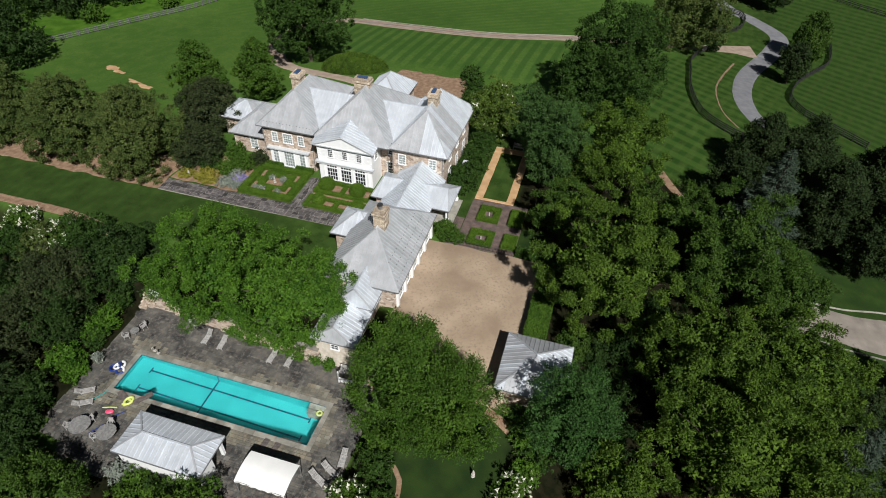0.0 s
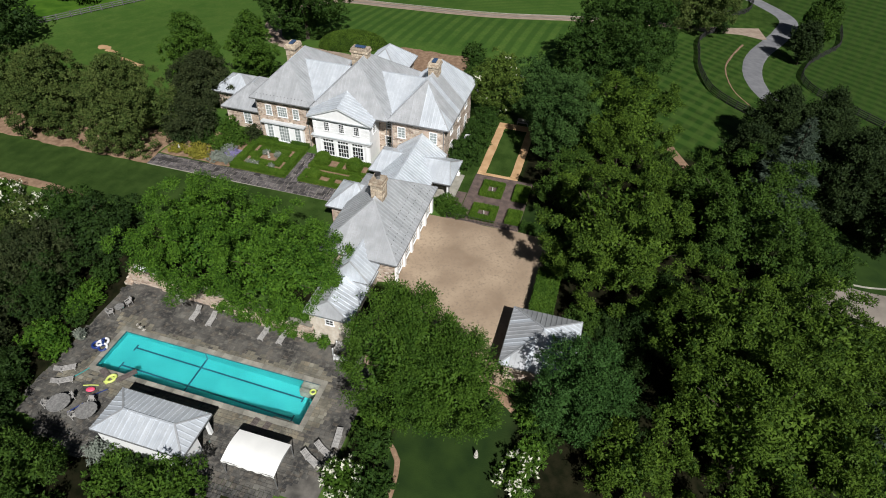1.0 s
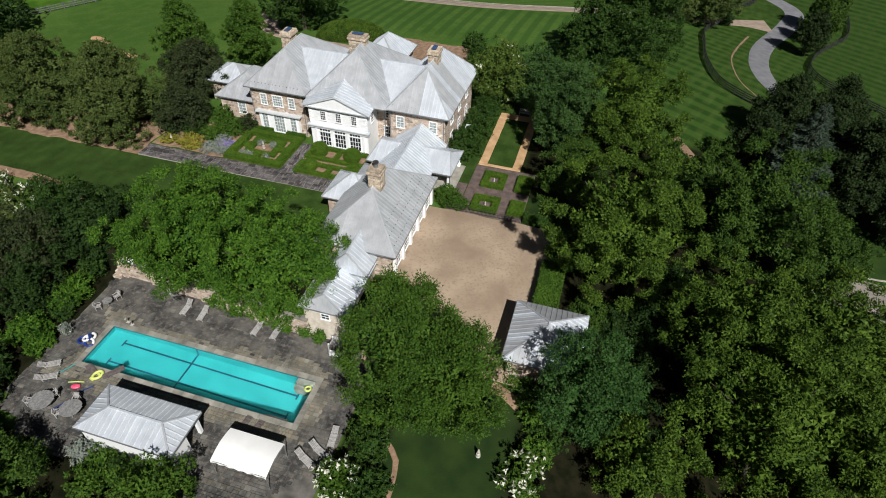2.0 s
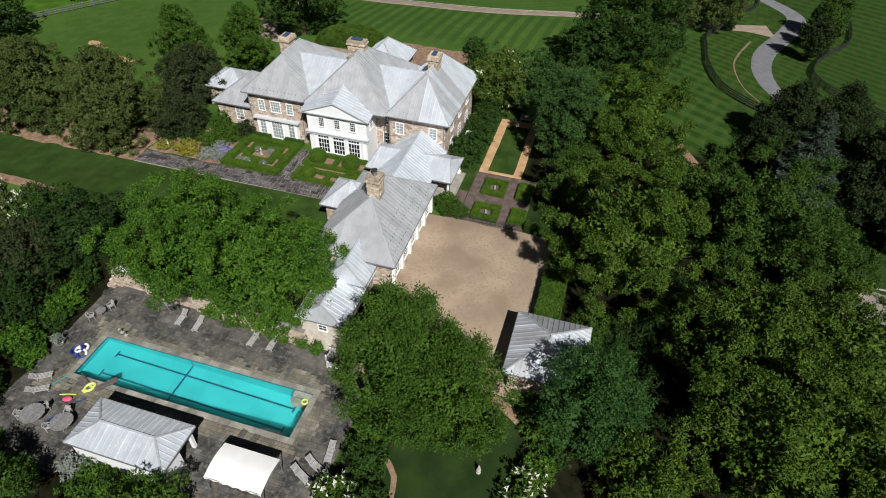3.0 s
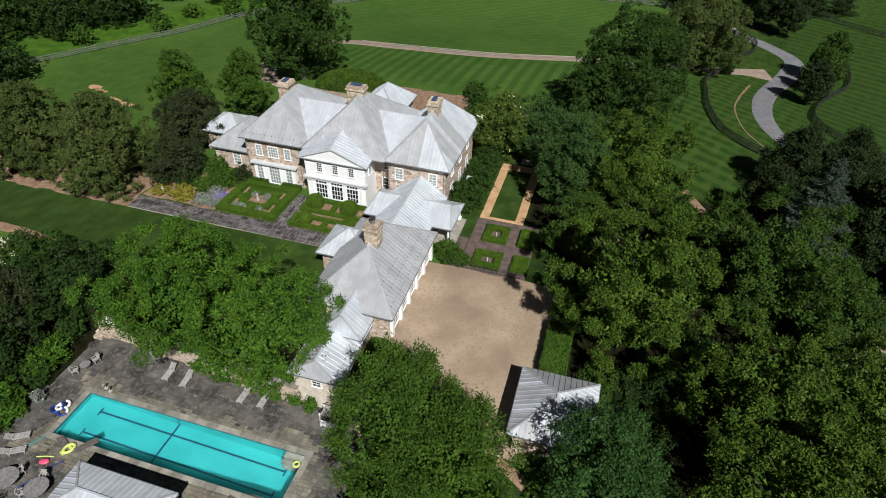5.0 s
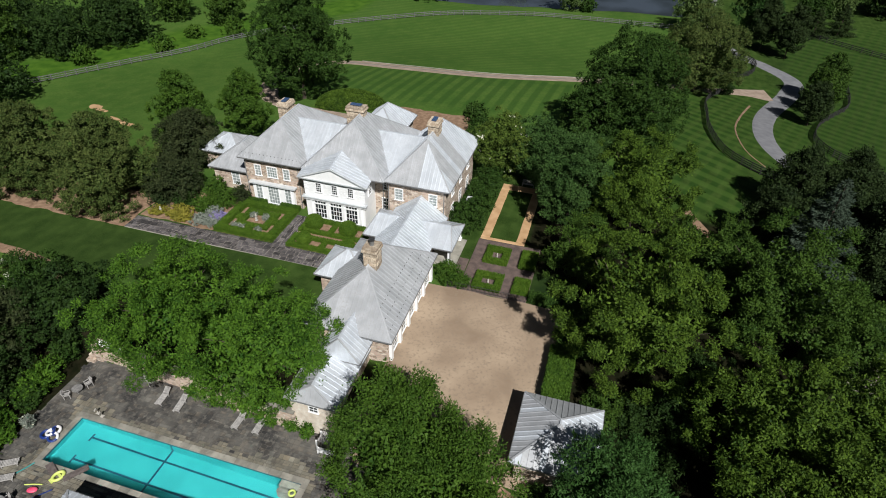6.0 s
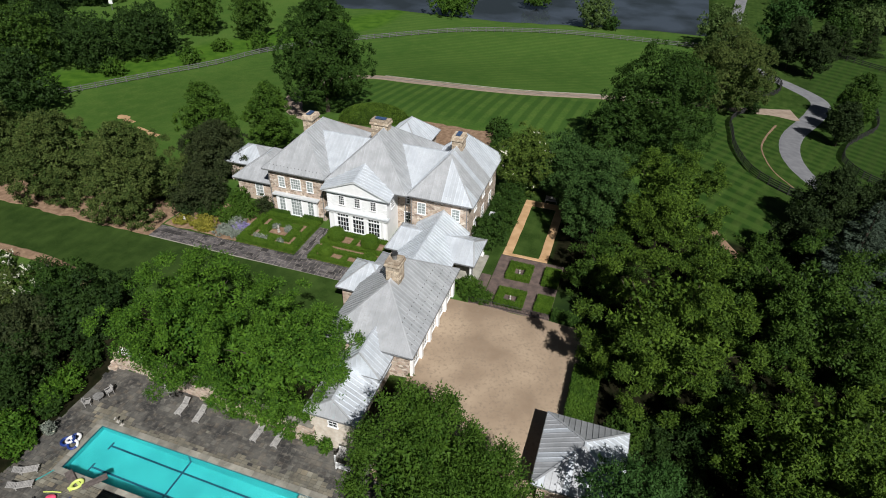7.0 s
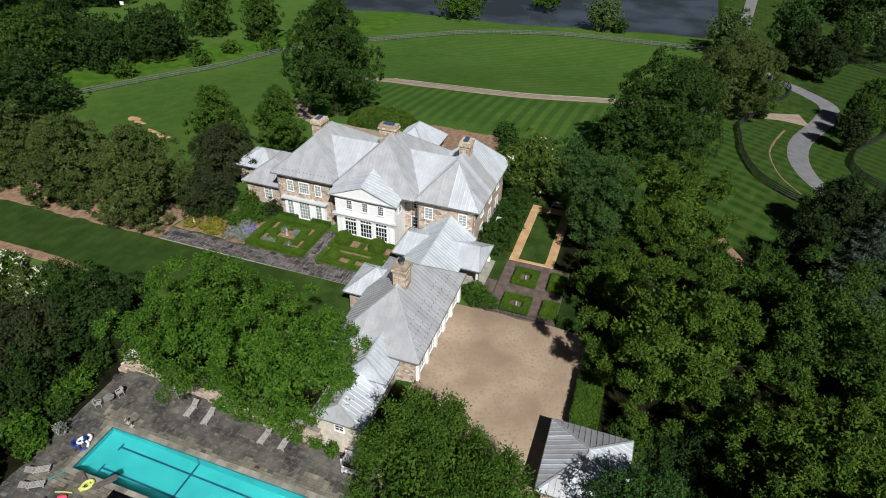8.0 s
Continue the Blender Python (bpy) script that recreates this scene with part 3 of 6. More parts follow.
beam("post", GREY_WOOD, sign, (*SIGN, height(*SIGN) - 0.2), (*SIGN, height(*SIGN) + 2.0), 0.15, 0.15)
box_part("panel", WHITE, sign, SIGN[0] - 0.7, SIGN[0] + 0.7, SIGN[1] - 0.2, SIGN[1] + 0.2, height(*SIGN) + 2.0, height(*SIGN) + 3.1, 0.05)

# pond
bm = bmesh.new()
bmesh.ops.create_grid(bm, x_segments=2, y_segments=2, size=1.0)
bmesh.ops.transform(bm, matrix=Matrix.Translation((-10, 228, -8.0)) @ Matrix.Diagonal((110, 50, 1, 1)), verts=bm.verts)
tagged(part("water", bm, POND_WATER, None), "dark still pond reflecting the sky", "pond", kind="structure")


# ---------------------------------------------------------------- roofs
def clip_u(poly, lo, hi):
    """The piece of a polygon (u, v) between u = lo and u = hi."""
    for sign, lim in ((1, lo), (-1, hi)):
        out = []
        for (u0, v0), (u1, v1) in zip(poly, poly[1:] + poly[:1]):
            a, b = sign * (u0 - lim), sign * (u1 - lim)
            if a >= 0:
                out.append((u0, v0))
            if a * b < 0:
                t = a / (a - b)
                out.append((u0 + t * (u1 - u0), v0 + t * (v1 - v0)))
        poly = out
        if len(poly) < 3:
            return []
    return poly


def facet(roof, corners, mats, pitch=0.5, seam=0.05):
    """One slope of a standing-seam roof: its first two corners lie on the eave. Each sheet between two seams is a piece of its own.
    mats: a function of the share 0..1 along the eave that gives the sheet's metal."""
    c = [Vector(p) for p in corners]
    e = (c[1] - c[0]).normalized()
    nrm = (c[1] - c[0]).cross(c[2] - c[0]).normalized()
    if nrm.z < 0:
        nrm = -nrm
    up = nrm.cross(e)
    if up.z < 0:
        up = -up
    flat = [((p - c[0]).dot(e), (p - c[0]).dot(up)) for p in c]
    u0, u1 = min(p[0] for p in flat), max(p[0] for p in flat)
    count = max(1, round((u1 - u0) / pitch))
    w = (u1 - u0) / count
    for k in range(count):
        a, b = u0 + k * w, u0 + (k + 1) * w
        poly = clip_u(flat, a, b)
        if not poly:
            continue
        area = sum(p[0] * q[1] - q[0] * p[1] for p, q in zip(poly, poly[1:] + poly[:1])) / 2
        if abs(area) < 0.02:
            continue
        if area < 0:
            poly = poly[::-1]

        def place(u, v, h):
            return c[0] + e * u + up * v + nrm * h

        vs, fs = [], []
        n = len(poly)
        for h in (0.03, -0.02):
            vs += [place(u, v, h) for u, v in poly]
        fs.append(tuple(range(n)))
        fs += [(i, i + n, (i + 1) % n + n, (i + 1) % n) for i in range(n)]
        va = [v for u, v in poly if abs(u - a) < 1e-4]
        if len(va) >= 2 and max(va) - min(va) > 0.1:
            lo, hi = min(va), max(va)
            o = len(vs)
            for u, h in ((a - 0.035, 0.03), (a - 0.03, 0.03 + seam), (a + 0.03, 0.03 + seam), (a + 0.035, 0.03)):
                vs += [place(u, lo, h), place(u, hi, h)]
            for q in range(3):
                fs.append((o + 2 * q, o + 2 * q + 1, o + 2 * q + 3, o + 2 * q + 2))
            fs.append((o, o + 2, o + 4, o + 6))
        me = bpy.data.meshes.new("roof_sheet")
        me.from_pydata(vs, [], fs)
        me.materials.append(mats((k + 0.5) / count))
        link_part("roof_sheet", me, roof)


def ridge_cap(roof, a, b, mat=None):
    beam("ridge_cap", mat or BRIGHT_METAL, roof, Vector(a) + Vector((0, 0, 0.05)), Vector(b) + Vector((0, 0, 0.05)), 0.16, 0.09)


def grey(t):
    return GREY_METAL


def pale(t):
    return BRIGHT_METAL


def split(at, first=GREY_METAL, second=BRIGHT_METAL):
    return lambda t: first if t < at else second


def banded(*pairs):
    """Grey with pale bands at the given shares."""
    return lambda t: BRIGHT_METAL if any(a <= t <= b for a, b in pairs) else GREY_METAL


def hip_roof(parent, x0, x1, y0, y1, z, rise, s=grey, n=grey, e=grey, w=grey, along="y", gable_lo=False, gable_hi=False, run=None, run_hi=None, label="", eave=True):
    """A hipped roof over a rectangle; gable_lo and gable_hi end the ridge upright."""
    roof = part("roof", bmesh.new(), GREY_METAL, parent, label or "standing-seam metal hip roof")
    if along == "y":
        half, xm = (x1 - x0) / 2, (x0 + x1) / 2
        r = half if run is None else run
        ra, rb = y0 + (0 if gable_lo else r), y1 - (0 if gable_hi else r if run_hi is None else run_hi)
        if ra > rb:
            ra = rb = (y0 + y1) / 2
        A, B = (xm, ra, z + rise), (xm, rb, z + rise)
        if not gable_lo:
            facet(roof, [(x0, y0, z), (x1, y0, z), A], s)
        if not gable_hi:
            facet(roof, [(x1, y1, z), (x0, y1, z), B], n)
        facet(roof, [(x1, y0, z), (x1, y1, z), B] + ([A] if ra < rb else []), e)
        facet(roof, [(x0, y1, z), (x0, y0, z), A] + ([B] if ra < rb else []), w)
        lo, hi = ((x0, y0, z), (x1, y0, z)), ((x0, y1, z), (x1, y1, z))
    else:
        half, ym = (y1 - y0) / 2, (y0 + y1) / 2
        r = half if run is None else run
        ra, rb = x0 + (0 if gable_lo else r), x1 - (0 if gable_hi else r if run_hi is None else run_hi)
        if ra > rb:
            ra = rb = (x0 + x1) / 2
        A, B = (ra, ym, z + rise), (rb, ym, z + rise)
        if not gable_lo:
            facet(roof, [(x0, y1, z), (x0, y0, z), A], w)
        if not gable_hi:
            facet(roof, [(x1, y0, z), (x1, y1, z), B], e)
        facet(roof, [(x0, y0, z), (x1, y0, z), B] + ([A] if ra < rb else []), s)
        facet(roof, [(x1, y1, z), (x0, y1, z), A] + ([B] if ra < rb else []), n)
        lo, hi = ((x0, y0, z), (x0, y1, z)), ((x1, y0, z), (x1, y1, z))
    if ra < rb:
        ridge_cap(roof, A, B)
    for ends, top, gab in ((lo, A, gable_lo), (hi, B, gable_hi)):
        if not gab:
            for p in ends:
                ridge_cap(roof, p, top, GREY_METAL)
    bm = bmesh.new()
    box(bm, x0 + 0.03, x1 - 0.03, y0 + 0.03, y1 - 0.03, z - 0.12, z - 0.03)
    part("soffit", bm, WHITE, roof)
    if eave:
        for a, b in (((x0, y0), (x1, y0)), ((x1, y0), (x1, y1)), ((x1, y1), (x0, y1)), ((x0, y1), (x0, y0))):
            beam("gutter", GUTTER, roof, (*a, z - 0.06), (*b, z - 0.06), 0.14, 0.13)
    return roof


def sash(parent, x, y, z0, w, h, facing="s", cols=2, rows=4, mat=WHITE, glass=None, bar=0.016):
    """A window in a wall: the casing, the sill, the glass and its bars."""
    win = part("window", bmesh.new(), mat, parent)

    def put(name, m, u0, u1, d0, d1, z_lo, z_hi):
        if facing == "s":
            return box_part(name, m, win, x + u0, x + u1, y - d1, y - d0, z_lo, z_hi)
        if facing == "e":
            return box_part(name, m, win, x + d0, x + d1, y + u0, y + u1, z_lo, z_hi)
        return box_part(name, m, win, x - d1, x - d0, y + u0, y + u1, z_lo, z_hi)

    put("pane", glass or GLASS, -w / 2, w / 2, -0.04, 0.02, z0, z0 + h)
    for u0, u1, a, b in ((-w / 2 - 0.1, -w / 2, z0 - 0.02, z0 + h + 0.1), (w / 2, w / 2 + 0.1, z0 - 0.02, z0 + h + 0.1)):
        put("casing", mat, u0, u1, -0.05, 0.07, a, b)
    put("casing", mat, -w / 2, w / 2, -0.05, 0.07, z0 + h, z0 + h + 0.1)
    put("sill", mat, -w / 2 - 0.14, w / 2 + 0.14, -0.05, 0.13, z0 - 0.10, z0)
    for k in range(1, cols):
        u = -w / 2 + w * k / cols
        put("bar", mat, u - bar, u + bar, 0.0, 0.045, z0, z0 + h)
    for k in range(1, rows):
        v = z0 + h * k / rows
        t = 0.028 if k * 2 == rows else bar
        put("bar", mat, -w / 2, w / 2, 0.0, 0.043, v - t, v + t)
    return win


def stone_courses(parent, name, mat, x0, x1, y0, y1, z0, z1, course=0.36, length=0.75):
    """A shaft of squared stones, each its own piece, proud of its joints by a little."""
    box_part("core", JOINT, parent, x0 + 0.03, x1 - 0.03, y0 + 0.03, y1 - 0.03, z0, z1)
    rng = random.Random(round(x0 * 10) + round(z1 * 7))
    z, k = z0, 0
    while z < z1 - 0.05:
        h = min(course * rng.uniform(0.75, 1.2), z1 - z)
        for side in range(4):
            a, b = (x0, x1) if side < 2 else (y0 + 0.25, y1 - 0.25)
            p = a
            while p < b - 0.01:
                q = min(b, p + length * rng.uniform(0.6, 1.3))
                if b - q < 0.2:
                    q = b
                d = rng.uniform(0.0, 0.035)
                g = 0.02
                if side == 0:
                    r = (p + g, q - g, y0 - d, y0 + 0.24)
                elif side == 1:
                    r = (p + g, q - g, y1 - 0.24, y1 + d)
                elif side == 2:
                    r = (x0 - d, x0 + 0.24, p + g, q - g)
                else:
                    r = (x1 - 0.24, x1 + d, p + g, q - g)
                box_part(name, mat, parent, *r, z + g, z + h - g)
                p = q
        z += h
        k += 1


def chimney(parent, x, y, wx, wy, z0, z1, cap=FLUE_BLUE, lid=(0.32, 0.22)):
    wx, wy = wx * 0.9, wy * 0.9
    ch = part("chimney", bmesh.new(), CHIMNEY_STONE, parent, "tan stone chimney")
    x0, x1, y0, y1 = x - wx / 2, x + wx / 2, y - wy / 2, y + wy / 2
    stone_courses(ch, "stone", CHIMNEY_STONE, x0, x1, y0, y1, z0, z1 - 0.55)
    box_part("cap_course", CHIMNEY_STONE, ch, x0 - 0.14, x1 + 0.14, y0 - 0.14, y1 + 0.14, z1 - 0.55, z1 - 0.3, 0.02)
    box_part("cap_course", CHIMNEY_STONE, ch, x0 - 0.06, x1 + 0.06, y0 - 0.06, y1 + 0.06, z1 - 0.3, z1, 0.02)
    if cap:
        box_part("flue_lid", cap, ch, x - wx * lid[0], x + wx * lid[0], y - wy * lid[1], y + wy * lid[1], z1 + 0.10, z1 + 0.22, 0.02, "blue slate lid over the flue")
        for u in (-0.15, 0.15):
            box_part("lid_foot", DARK_METAL, ch, x + wx * u - 0.06, x + wx * u + 0.06, y - wy * 0.18, y + wy * 0.18, z1, z1 + 0.1)
    else:
        tube("flue_pot", GUTTER, ch, [(x, y, z1 - 0.1), (x, y, z1 + 0.55)], 0.24, 12)
        tube("flue_pot", DARK_METAL, ch, [(x, y, z1 + 0.55), (x, y, z1 + 0.7)], 0.32, 12)
    return ch


def snow_guards(parent, xs, y, z, axis_is="x"):
    for u in xs:
        p = (u, y, z) if axis_is == "x" else (y, u, z)
        beam("snow_guard", DARK_METAL, parent, (p[0] - 0.035, p[1], p[2]), (p[0] + 0.035, p[1], p[2]), 0.07, 0.09)


# ---------------------------------------------------------------- main house
G, EAVE = 2.6, 9.4
house = thing("house", 11, 42, G, "two-storey tan stone country house with pale metal roofs", "house")


def wall_block(parent, x0, x1, y0, y1, z0, z1, mat=STONE, name="wall"):
    """A hollow storey block: four walls with thickness."""
    bm = bmesh.new()
    t = 0.4
    box(bm, x0, x1, y0, y0 + t, z0, z1)
    box(bm, x0, x1, y1 - t, y1, z0, z1)
    box(bm, x0, x0 + t, y0 + t, y1 - t, z0, z1)
    box(bm, x1 - t, x1, y0 + t, y1 - t, z0, z1)
    return part(name, bm, mat, parent)


wall_block(house, -2.9, 5.2, 35.5, 49.6, G - 1, EAVE)
wall_block(house, 17.4, 25.0, 35.7, 49.8, G - 1, EAVE)
wall_block(house, 5.2, 17.4, 37.4, 49.0, G - 1, EAVE)

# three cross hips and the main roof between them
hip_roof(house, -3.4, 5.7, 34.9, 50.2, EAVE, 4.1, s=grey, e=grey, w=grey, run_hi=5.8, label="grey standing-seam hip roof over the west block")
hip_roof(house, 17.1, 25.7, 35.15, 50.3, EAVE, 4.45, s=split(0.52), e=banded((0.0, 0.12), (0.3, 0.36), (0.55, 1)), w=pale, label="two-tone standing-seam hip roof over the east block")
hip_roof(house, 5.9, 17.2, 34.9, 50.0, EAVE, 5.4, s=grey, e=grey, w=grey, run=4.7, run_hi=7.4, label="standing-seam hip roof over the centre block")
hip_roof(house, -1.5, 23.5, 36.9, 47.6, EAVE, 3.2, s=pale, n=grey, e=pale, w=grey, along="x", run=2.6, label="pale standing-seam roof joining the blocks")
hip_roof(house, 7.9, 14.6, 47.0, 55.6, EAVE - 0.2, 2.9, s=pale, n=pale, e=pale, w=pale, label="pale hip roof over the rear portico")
wall_block(house, 8.4, 14.1, 48.9, 55.1, G - 1, EAVE - 0.2)

chimney(house, 0.0, 43.0, 1.6, 2.2, 11.2, 14.4, lid=(0.22, 0.32))
chimney(house, 10.85, 42.2, 2.6, 1.5, 12.2, 15.65)
chimney(house, 21.4, 42.6, 1.5, 2.0, 11.6, 15.1, lid=(0.22, 0.34))

# white portico with its low pediment
portico = part("portico", bmesh.new(), WHITE, house, "white clapboard portico with a pediment")
PX0, PX1, PY = 6.7, 14.95, 33.85
wall_block(portico, PX0, PX1, PY, 37.4, G - 1, 8.86, WHITE)
for k in range(9):  # clapboards of the upper storey
    box_part("clapboard", WHITE, portico, PX0 + 0.3, PX1 - 0.3, PY - 0.022 - 0.004 * (k % 2), PY, 6.35 + k * 0.29, 6.35 + k * 0.29 + 0.275)
for k in range(7):  # corner blocks
    for x in (PX0, PX1 - 0.34):
        w = 0.34 if k % 2 else 0.5
        x0 = x if x == PX0 else PX1 - w
        box_part("quoin", WHITE, portico, x0 - (0.04 if x == PX0 else 0), x0 + w + (0 if x == PX0 else 0.04), PY - 0.07, PY + 0.3, 6.4 + k * 0.37, 6.4 + k * 0.37 + 0.33, 0.02)
box_part("cornice", TRIM, portico, PX0 - 0.35, PX1 + 0.35, PY - 0.42, PY + 0.2, 6.05, 6.22)
box_part("cornice", WHITE, portico, PX0 - 0.2, PX1 + 0.2, PY - 0.25, PY + 0.2, 5.75, 6.05)
box_part("cornice", TRIM, portico, PX0 - 0.55, PX1 + 0.55, PY - 0.5, PY + 0.2, 8.86, 9.02)
box_part("frieze", WHITE, portico, PX0 - 0.1, PX1 + 0.1, PY - 0.12, PY + 0.1, 8.52, 8.86)
bm = bmesh.new()
pa, pb, pc = Vector((PX0 - 0.4, PY - 0.4, 9.02)), Vector((PX1 + 0.4, PY - 0.4, 9.02)), Vector(((PX0 + PX1) / 2, PY - 0.4, 10.72))
ft = [bm.verts.new(p) for p in (pa, pb, pc)]
bk = [bm.verts.new(p + Vector((0, 0.3, 0))) for p in (pa, pb, pc)]
bm.faces.new(ft)
bm.faces.new(bk[::-1])
for i in range(3):
    bm.faces.new((ft[i], bk[i], bk[(i + 1) % 3], ft[(i + 1) % 3]))
part("pediment", bm, WHITE, portico)
apex = Vector(((PX0 + PX1) / 2, PY - 0.5, 10.95))
for sx, ex in ((PX0 - 0.6, -1), (PX1 + 0.6, 1)):
    beam("raking_cornice", TRIM, portico, (sx, PY - 0.5, 9.02), apex + Vector((0, 0.0, -0.06)), 0.24, 0.16)
    beam("raking_cornice", WHITE, portico, (sx - ex * 0.4, PY - 0.4, 8.98), apex + Vector((0, 0.1, -0.2)), 0.14, 0.14)
prow = part("roof", bmesh.new(), BRIGHT_METAL, portico, "pale low metal pediment roof")
for sx in (PX0 - 0.65, PX1 + 0.65):
    far = (sx, 38.6, 10.06)
    facet(prow, [(sx, PY - 0.55, 9.06), far, (apex.x, 38.6, 12.05), (apex.x, PY - 0.55, 11.02)], pale)
ridge_cap(prow, (apex.x, PY - 0.5, 11.02), (apex.x, 38.0, 11.92))
for x in (8.72, 10.92, 13.12):
    sash(portico, x, PY - 0.04, 7.05, 0.66, 1.25, "s", 3, 4)
for x in (8.72, 10.9, 13.08):  # three banks of tall glazed doors
    sash(portico, x, PY, G + 0.55, 1.5, 1.95, "s", 4, 3, bar=0.03)
    sash(portico, x, PY, G + 2.68, 1.5, 0.34, "s", 4, 1, bar=0.03)
    for u in ((-1.09, 1.09) if x == 10.9 else (-1.26,) if x < 10 else (1.26,)):
        box_part("pilaster", WHITE, portico, x + u - 0.13, x + u + 0.13, PY - 0.16, PY, G - 0.1, 5.75, 0.02)
sash(portico, PX1, 35.6, 6.95, 0.8, 1.45, "e", 2, 4)

# west block front: bay of white glazed doors under a ledge, windows above
bay = part("bay", bmesh.new(), WHITE, house, "white glazed garden doors under a lead ledge")
box_part("bay_wall", WHITE, bay, -1.9, 4.2, 35.1, 35.5, G - 0.8, 5.75)
box_part("ledge", TRIM, bay, -2.25, 4.55, 34.75, 35.5, 5.75, 5.95)
for x, w in ((-1.0, 0.8), (1.15, 1.5), (3.3, 0.8)):
    sash(bay, x, 35.1, G + 0.4, w, 2.6, "s", 2 if w < 1.2 else 4, 5, glass=CURTAIN_REFLECT_GLASS)
for x in (-0.95, 1.15, 3.25):
    sash(house, x, 35.5, 6.8, 1.35 if x == 1.15 else 0.8, 1.5, "s", 4 if x == 1.15 else 2, 4, glass=CURTAIN_REFLECT_GLASS)
for x in (18.9, 23.4):
    sash(house, x, 35.7, 6.8, 0.95, 1.55, "s", 2, 4, glass=CURTAIN_REFLECT_GLASS)
for y in (39.0, 42.8, 46.6):
    sash(house, 25.0, y, 6.85, 1.05, 1.75, "e", 2, 4)
    sash(house, 25.0, y, 3.4, 1.05, 2.0, "e", 2, 4)
sash(house, 16.6, 37.4, 6.9, 0.8, 1.4, "s", 2, 4)
sash(house, 16.5, 37.4, 3.4, 1.1, 2.1, "s", 2, 4)
for x, y in ((-2.75, 35.42), (5.05, 35.42), (17.55, 35.62), (24.85, 35.62), (5.6, 37.3), (16.1, 37.3)):
    tube("downpipe", GUTTER, house, [(x, y, EAVE - 0.1), (x, y, G)], 0.06, 6)
g_roof = part("roof_fittings", bmesh.new(), DARK_METAL, house)
snow_guards(g_roof, [-2.9 + 0.53 * k for k in range(16)], 35.45, EAVE + 0.56)
snow_guards(g_roof, [17.4 + 0.52 * k for k in range(15)], 35.7, EAVE + 0.56)
snow_guards(g_roof, [35.7 + 0.55 * k for k in range(26)], 24.95, EAVE + 0.56, "y")

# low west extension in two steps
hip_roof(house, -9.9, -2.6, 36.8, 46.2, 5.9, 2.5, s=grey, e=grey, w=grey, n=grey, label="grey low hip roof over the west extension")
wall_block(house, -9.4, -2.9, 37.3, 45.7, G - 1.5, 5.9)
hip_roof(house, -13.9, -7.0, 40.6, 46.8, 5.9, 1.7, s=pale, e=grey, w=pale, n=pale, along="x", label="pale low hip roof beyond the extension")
wall_block(house, -13.4, -9.4, 41.1, 46.3, G - 1.5, 5.9)
sash(house, -6.0, 37.3, 3.5, 1.1, 1.8, "s", 2, 4, glass=CURTAIN_REFLECT_GLASS)

# single-storey link with a porch on either side
hip_roof(house, 18.4, 25.4, 24.7, 35.62, 5.45, 2.55, e=pale, w=pale, gable_lo=True, gable_hi=True, label="pale metal roof over the link")
wall_block(house, 18.9, 24.9, 26.7, 35.6, G - 0.5, 5.4)
hip_roof(house, 22.3, 27.8, 29.0, 34.9, 5.45, 1.45, s=pale, e=pale, w=pale, n=pale, along="x", run=0.9, gable_lo=True, label="pale metal roof over the garden porch")
hip_roof(house, 16.7, 21.5, 29.0, 34.9, 5.45, 1.45, s=pale, e=pale, w=pale, n=pale, along="x", run=0.9, gable_hi=True, label="pale metal roof over the west porch")
wall_block(house, 17.2, 18.9, 29.6, 34.3, G - 0.5, 5.4)
sash(house, 24.9, 31.9, 3.5, 1.0, 1.6, "e", 2, 4)
box_part("porch_step", COPING, house, 25.0, 28.3, 28.9, 34.6, 2.6, 3.42, 0.03)
for x, y in ((27.35, 29.45), (27.35, 34.4)):
    col = part("column", bmesh.new(), WHITE, house)
    tube("shaft", WHITE, col, [(x, y, 3.7), (x, y, 4.4), (x, y, 5.1)], [0.2, 0.195, 0.17], 12)
    box_part("base", WHITE, col, x - 0.28, x + 0.28, y - 0.28, y + 0.28, 3.4, 3.7, 0.02)
    box_part("capital", WHITE, col, x - 0.25, x + 0.25, y - 0.25, y + 0.25, 5.1, 5.33, 0.02)
tube("downpipe", GUTTER, house, [(27.7, 29.1, 5.3), (27.6, 29.2, 5.0), (27.6, 29.2, 3.3)], 0.05, 6)

# south wing
wing = thing("wing", 22.2, 18, G, "long single-storey stone kitchen wing with a weathered metal roof", "house wing")
WZ = 6.6
hip_roof(wing, 17.5, 26.8, 11.9, 26.6, WZ, 3.6, s=banded(), e=grey, w=grey, n=grey, run=5.7, run_hi=4.9, label="weathered grey standing-seam roof over the wing")
wall_block(wing, 18.1, 26.2, 12.5, 26.0, G - 2.8, WZ)
hip_roof(wing, 14.9, 20.9, 19.7, 25.2, 6.0, 2.0, s=pale, e=pale, w=pale, n=pale, along="x", label="pale hip roof over the wing's bay")
wall_block(wing, 15.4, 18.1, 20.2, 24.7, G - 2, 6.0)
chimney(wing, 22.3, 18.9, 1.55, 1.65, 9.0, 12.2, None)
for y in (13.0, 15.5, 18.0, 20.5, 23.0, 25.7):
    box_part("pier", WHITE, wing, 26.2, 26.5, y - 0.24, y + 0.24, G - 0.2, WZ - 0.15, 0.02)
for y in (14.25, 16.75, 19.25, 21.75, 24.35):
    sash(wing, 26.2, y, 3.7, 1.2, 2.0, "e", 2, 4)
w_roof = part("roof_fittings", bmesh.new(), DARK_METAL, wing)
for k in range(3):
    snow_guards(w_roof, [13.2 + 0.7 * k + 0.62 * j for j in range(20 - 2 * k)], 26.25 - 0.75 * k, WZ + 0.5 + 0.58 * k, "y")
